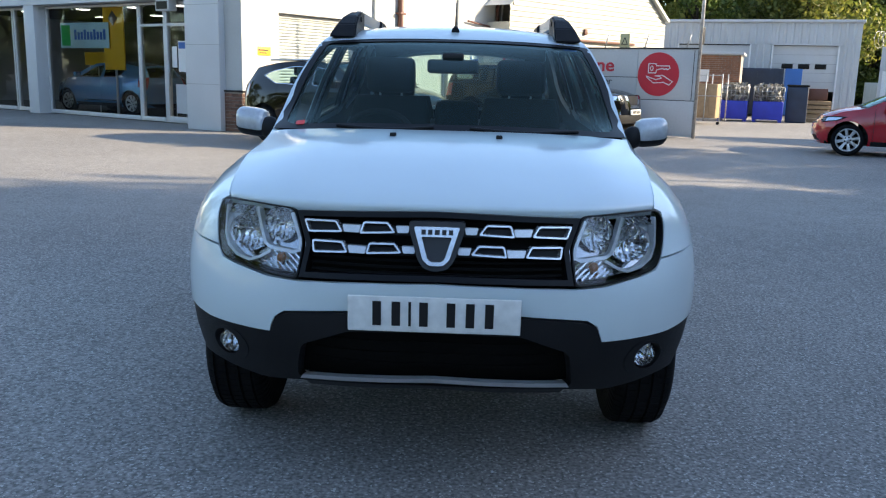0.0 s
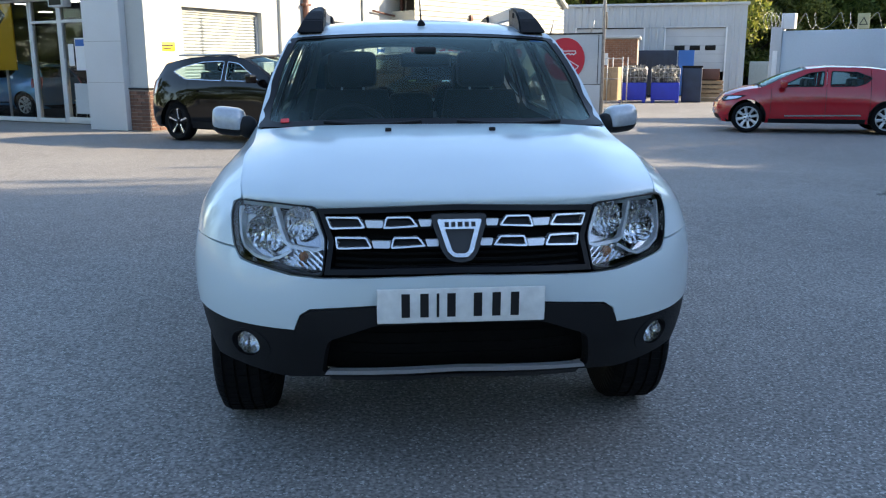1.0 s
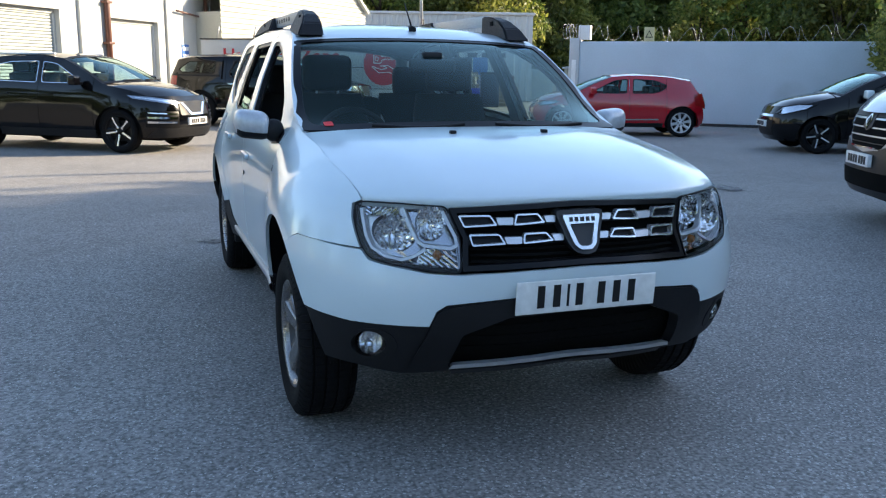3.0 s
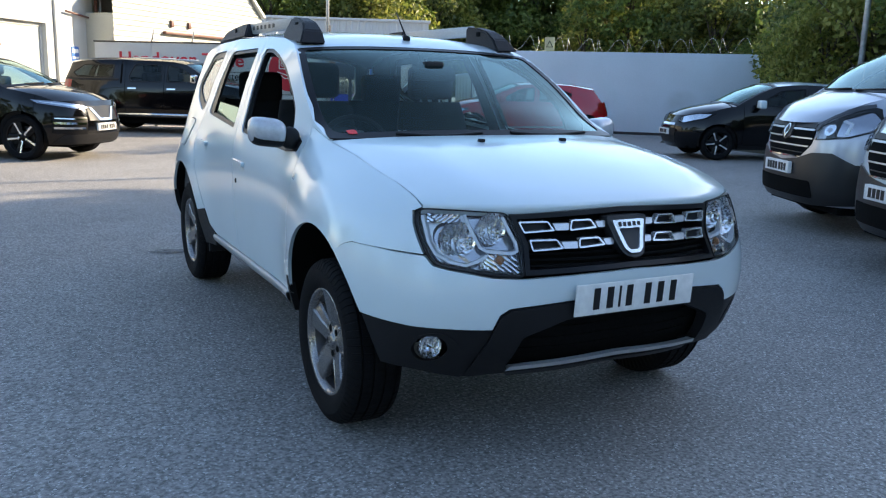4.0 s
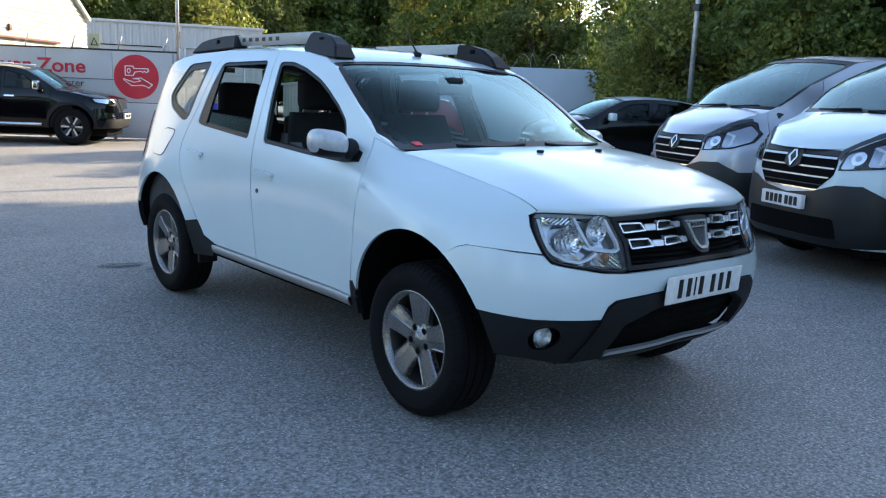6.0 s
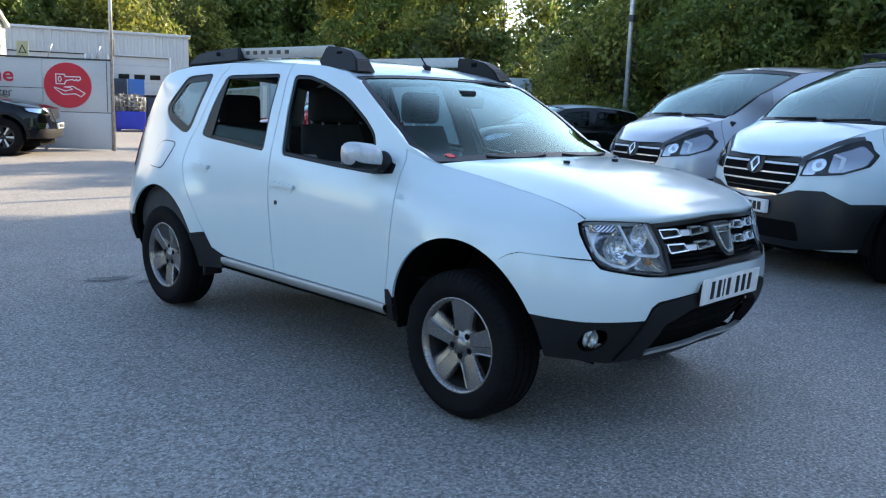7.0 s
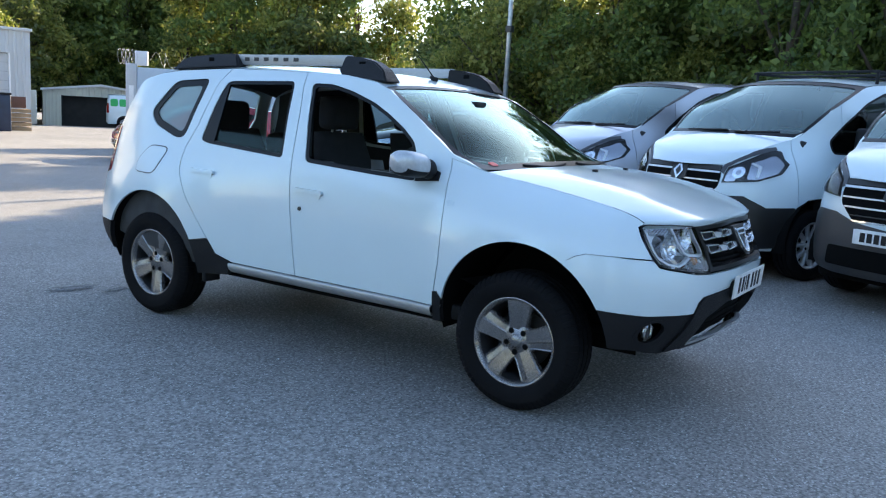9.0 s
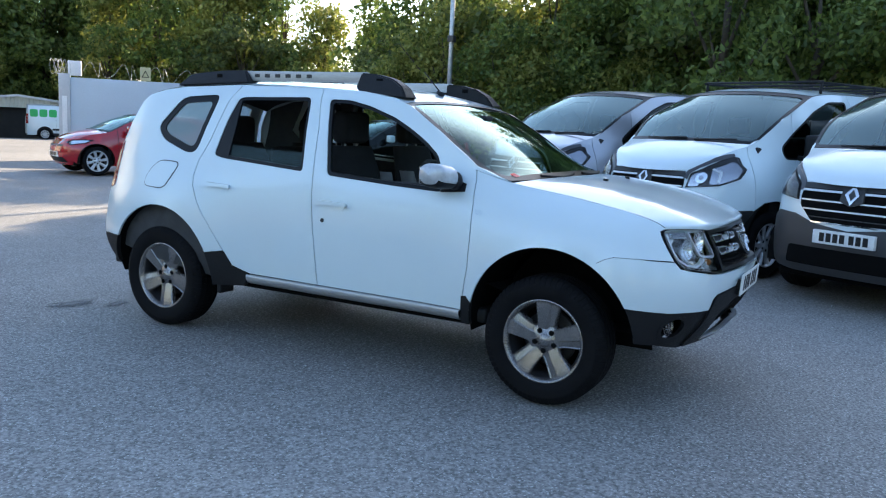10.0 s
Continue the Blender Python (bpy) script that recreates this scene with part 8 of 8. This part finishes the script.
# panel vans
VAN_LOW = [(-0.93, 0.33), (-0.925, 0.69), (-0.82, 0.68), (-0.69, 0.775), (-0.5, 0.765), (-0.3, 0.70), (0.0, 0.665), (0.3, 0.70), (0.5, 0.765), (0.69, 0.775), (0.82, 0.68), (0.925, 0.69), (0.93, 0.33), (0.5, 0.27), (-0.5, 0.27)]
van = dict(L=5.0, W=1.956, belt=1.22, low=0.28, corner=1.35, arches=[(0.88, 0.35, 0.43), (3.98, 0.35, 0.42)], doors=[1.20, 2.28, 3.4], handle=1.0, category="van",
           stations=[(0.0, [(0.12, 0.25), (0.24, 0.10), (0.34, 0.02), (0.5, 0.0), (0.66, 0.01), (0.8, 0.03), (0.95, 0.06), (1.03, 0.10), (1.1, 0.16)]),
                     (0.5, [(0.12, 0.2), (0.22, 0.08), (0.34, 0.015), (0.6, 0.0), (0.9, 0.015), (1.02, 0.05), (1.12, 0.11), (1.22, 0.19)]),
                     (0.95, [(0.12, 0.16), (0.22, 0.05), (0.35, 0.015), (0.6, 0.0), (1.0, 0.01), (1.15, 0.045), (1.26, 0.09), (1.4, 0.14)]),
                     (1.3, [(0.12, 0.12), (0.22, 0.05), (0.35, 0.015), (0.6, 0.0), (1.1, 0.01), (1.24, 0.035), (1.6, 0.12), (1.82, 0.19), (1.9, 0.26)]),
                     (2.2, [(0.12, 0.12), (0.22, 0.05), (0.35, 0.015), (0.6, 0.0), (1.1, 0.005), (1.24, 0.02), (1.6, 0.08), (1.82, 0.15), (1.92, 0.22)]),
                     (5.0, [(0.12, 0.12), (0.22, 0.05), (0.35, 0.015), (0.6, 0.0), (1.1, 0.005), (1.24, 0.02), (1.6, 0.06), (1.82, 0.12), (1.92, 0.2)])],
           top=[("bonnet", [(0.05, 1.03), (0.17, 1.14), (0.38, 1.25), (0.58, 1.33)], [(0.14, 1.05), (0.34, 1.19), (0.52, 1.26), (0.70, 1.32)]),
                ("windscreen", [(0.585, 1.333), (1.0, 1.63), (1.46, 1.885)], [(0.71, 1.325), (1.06, 1.585), (1.64, 1.842)]),
                ("roof", [(1.46, 1.888), (1.8, 1.94), (3.0, 1.965), (4.85, 1.95)], [(1.64, 1.845), (1.95, 1.875), (3.0, 1.90), (4.80, 1.88)]),
                ("tail", [(4.86, 1.945), (4.95, 1.4), (4.97, 1.0), (4.98, 0.35)], [(4.82, 1.875), (4.86, 1.4), (4.87, 1.0), (4.88, 0.35)])],
           wins=[[(1.02, 1.30), (1.26, 1.49), (1.58, 1.68), (1.88, 1.795), (2.20, 1.81), (2.17, 1.41), (2.0, 1.33), (1.64, 1.235), (1.28, 1.185), (1.05, 1.185)]],
           wheel=(0.335, 0.215, 0.215, 10, 0.035, 0.045, SATIN, None), mirror=(1.22, 1.18), mirror_h=0.26, mirror_mat=PLASTIC, wiper=(0.60, 1.352), cab=(1.0, 2.3), seats=(2.0,), dark_glass=True, flare=0.015, plate=(-0.03, 0.60), screen_mat=GLASS_VAN, screen_edge=0.965,
           lamps=[("lamp_surround", [(0.45, 0.985), (0.465, 1.045), (0.56, 1.115), (0.635, 1.175), (0.685, 1.214), (0.715, 1.228), (0.728, 1.203), (0.690, 1.165), (0.640, 1.128), (0.56, 1.075), (0.500, 1.02), (0.490, 0.96)], BROW_GREY, 0.010), ("head_lamp", [(0.490, 0.880), (0.505, 1.02), (0.62, 1.10), (0.69, 1.165), (0.725, 1.218), (0.752, 1.190), (0.800, 1.12), (0.838, 1.08), (0.842, 0.985), (0.76, 0.915)], BLACK_GLOSS, 0.004)],
           lamp_cells=[(rounded([(0.512, 0.892), (0.528, 1.005), (0.585, 1.036), (0.610, 0.905)], 0.02), LAMP_DARK, 0.004), (ring((0.612, 0.985), 0.048, 20, 1.1), REFLECTOR, 0.008), (ring((0.612, 0.985), 0.020, 14, 1.1), LAMP_DARK, 0.012), (rounded([(0.690, 0.925), (0.668, 1.075), (0.720, 1.110), (0.745, 1.155), (0.785, 1.115), (0.820, 1.075), (0.828, 0.992), (0.76, 0.932)], 0.02), LAMP_DARK, 0.005), ([(0.665, 1.066), (0.672, 1.080), (0.735, 1.050), (0.750, 0.950), (0.735, 0.945), (0.722, 1.036)], LIGHT_GUIDE, 0.011)],
           nose=[("lower_bumper", VAN_LOW, PLASTIC_VAN, 0.012), ("intake", rounded([(-0.55, 0.34), (-0.52, 0.50), (0.52, 0.50), (0.55, 0.34)], 0.03), VOID, 0.016),
                 ("grille", rounded([(-0.33, 0.715), (-0.46, 0.84), (-0.47, 0.92), (-0.45, 1.03), (0.45, 1.03), (0.47, 0.92), (0.46, 0.84), (0.33, 0.715)], 0.02), VOID, 0.004),
                 ("grille_top", [(-0.45, 0.99), (-0.45, 1.035), (0.45, 1.035), (0.45, 0.99)], PLASTIC_GREY, 0.012), ("grille_bar", [(-0.455, 0.965), (-0.455, 0.982), (0.455, 0.982), (0.455, 0.965)], SATIN, 0.016), ("grille_bar", [(-0.455, 0.885), (-0.455, 0.897), (0.455, 0.897), (0.455, 0.885)], SATIN, 0.012), ("grille_bar", [(-0.42, 0.81), (-0.425, 0.822), (0.425, 0.822), (0.42, 0.81)], SATIN, 0.012), ("grille_bar", [(-0.36, 0.75), (-0.365, 0.758), (0.365, 0.758), (0.36, 0.75)], PLASTIC_GREY, 0.010), ("grille_chrome", [(-0.33, 0.705), (-0.34, 0.718), (0.34, 0.718), (0.33, 0.705)], CHROME, 0.010),
                 ("badge_plate", rounded([(-0.10, 0.90), (-0.085, 1.06), (0.085, 1.06), (0.10, 0.90), (0.0, 0.86)], 0.02), PLASTIC_GREY, 0.022),
                 ("badge", [(0.0, 0.875), (-0.06, 0.96), (0.0, 1.045), (0.06, 0.96)], CHROME, 0.032), ("badge_eye", [(0.0, 0.915), (-0.026, 0.96), (0.0, 1.005), (0.026, 0.96)], PLASTIC_GREY, 0.035)],
           flank=[("sill", [(1.25, 0.28), (3.65, 0.28), (3.65, 0.40), (1.25, 0.40)], PLASTIC_GREY, 0.004), ("side_moulding", [(1.35, 0.55), (3.6, 0.55), (3.6, 0.66), (1.35, 0.66)], PLASTIC_GREY, 0.010)],
           tail_lamp=[(4.92, 0.9), (4.80, 0.9), (4.80, 1.45), (4.90, 1.45)])
VANS = "panel vans in a row"
H_VAN = 245
make_car("panel_van", "silver grey panel van with dark bumper, parked in the row", pose(4.96, 3.72, 0, 0, 0, H_VAN), van, PAINT_SILVER, VANS)
v2, sk_, P_, nose_, side_ = make_car("panel_van", "white panel van with dark bumper and black roof rack", pose(3.79, 1.72, 0, 0, 0, H_VAN), van, PAINT_WHITE, VANS)
v3, sk_, P_, nose_, side_ = make_car("panel_van", "white panel van with grey bumper and number plate", pose(2.88, -0.26, 0, 0, 0, H_VAN), dict(van, nose=[(nm, p, PLASTIC_PALE if nm == "lower_bumper" else mt, off) for nm, p, mt, off in van["nose"]]), PAINT_WHITE, VANS)
rk = thing("roof_rack", "black tubular roof rack on the white van", "rack", pose(3.79, 1.72, 0, 0, 0, H_VAN))
for x in (-0.72, 0.72):
    part("rail", rod((x, 1.85, 2.00), (x, 4.6, 2.02), 0.014, seg=8), PLASTIC, rk)
    for y in (1.9, 3.0, 4.4):
        part("foot", rod((x, y, 1.88), (x, y, 2.01), 0.016, seg=6), PLASTIC, rk)
for i in range(6):
    part("crossbar", rod((-0.74, 1.9 + i * 0.53, 2.01), (0.74, 1.9 + i * 0.53, 2.01), 0.013, seg=8), PLASTIC, rk)

# a far white van beside the wall end
FV = (29.95, 40.38)
fv, sk_, P_, nose_, side_ = make_car("panel_van", "far white panel van with green print on its side", pose(FV[0], FV[1], drop(26.9, 43.1), 0, 0, 55), van, PAINT_WHITE, VANS)
for i in range(3):
    P_("print", side_(rounded([(3.36 + i * 0.48, 1.28), (3.76 + i * 0.48, 1.28), (3.76 + i * 0.48, 1.70), (3.36 + i * 0.48, 1.70)], 0.1), -1), GREEN_PRINT, off=0.006, depth=0.004)

# cars inside the showroom
PAINT_STEEL = material("blue grey car paint", (0.12, 0.32, 0.58), 0.22, metal=0.4, var=0.04, fine=300, coat=1.0)
make_car("showroom_car", "blue grey hatchback shown behind the shop window", SHOW @ pose(-9.3, 2.3, 0.05, 0, 0, -84), dict(hatch, mirror_mat=PAINT_STEEL), PAINT_STEEL)
make_car("showroom_car", "dark crossover shown behind the shop window", SHOW @ pose(-10.0, 5.6, 0.05, 0, 0, -95), cross, PAINT_BLACK)

# ---- bricks of the plinth and of the hut, last ----
def bricks(parent, u0, u1, z0, z1, place, mat, ln=0.215, hi=0.065, gap=0.010, limit=300, proud=0.012):
    """Bricks in running bond; place(u, z) gives a brick's matrix, whose x runs along the wall and -y out of it."""
    full = mesh_from(box((0, -proud, 0), (ln, 0.02, hi), 0.004), "brick", mat)
    sizes = {round(ln, 3): full}
    z, row, n = z0, 0, 0
    rest = []
    while z + hi <= z1 + 0.002:
        u = u0 - (ln + gap) * 0.5 * (row % 2)
        while u < u1 - 0.02:
            a, b = max(u, u0), min(u + ln, u1)
            w = round(b - a, 3)
            if w > 0.03:
                if n < limit:
                    if w not in sizes:
                        sizes[w] = mesh_from(box((0, -proud, 0), (w, 0.02, hi), 0.004), "brick", mat)
                    part("brick", sizes[w], None, parent, m=place(a, z))
                else:
                    rest.append((a, z, w))
                n += 1
            u += ln + gap
        z += hi + gap
        row += 1
    if rest:
        verts, faces = [], []
        for a, zz, w in rest:
            m = place(a, zz)
            k = len(verts)
            verts += [m @ Vector(p) for p in ((0, 0.0, 0), (w, 0.0, 0), (w, 0.0, hi), (0, 0.0, hi), (0.003, -proud, 0.003), (w - 0.003, -proud, 0.003), (w - 0.003, -proud, hi - 0.003), (0.003, -proud, hi - 0.003))]
            faces += [tuple(k + i for i in q) for q in ((4, 5, 6, 7), (0, 1, 5, 4), (1, 2, 6, 5), (2, 3, 7, 6), (3, 0, 4, 7))]
        part("brickwork", mesh_of("brickwork", verts, faces, mat), None, parent)


def mesh_from(bm, name, mat):
    me = bpy.data.meshes.new(name)
    bm.to_mesh(me)
    bm.free()
    me.materials.append(mat)
    return me


bricks(pl, 0.0, 0.56, 0.012, 0.86, lambda u, z: pose(0.006 + u, 0.132, z), BRICK)
bricks(pl, 0.0, 0.44, 0.012, 0.86, lambda u, z: pose(0.568, 0.14 + u, z, 0, 0, 90), BRICK)
bricks(hut, 0.0, 4.6, 0.6, 2.34, lambda u, z: pose(-2.0 + u, 0.0, z), BRICK_RED)
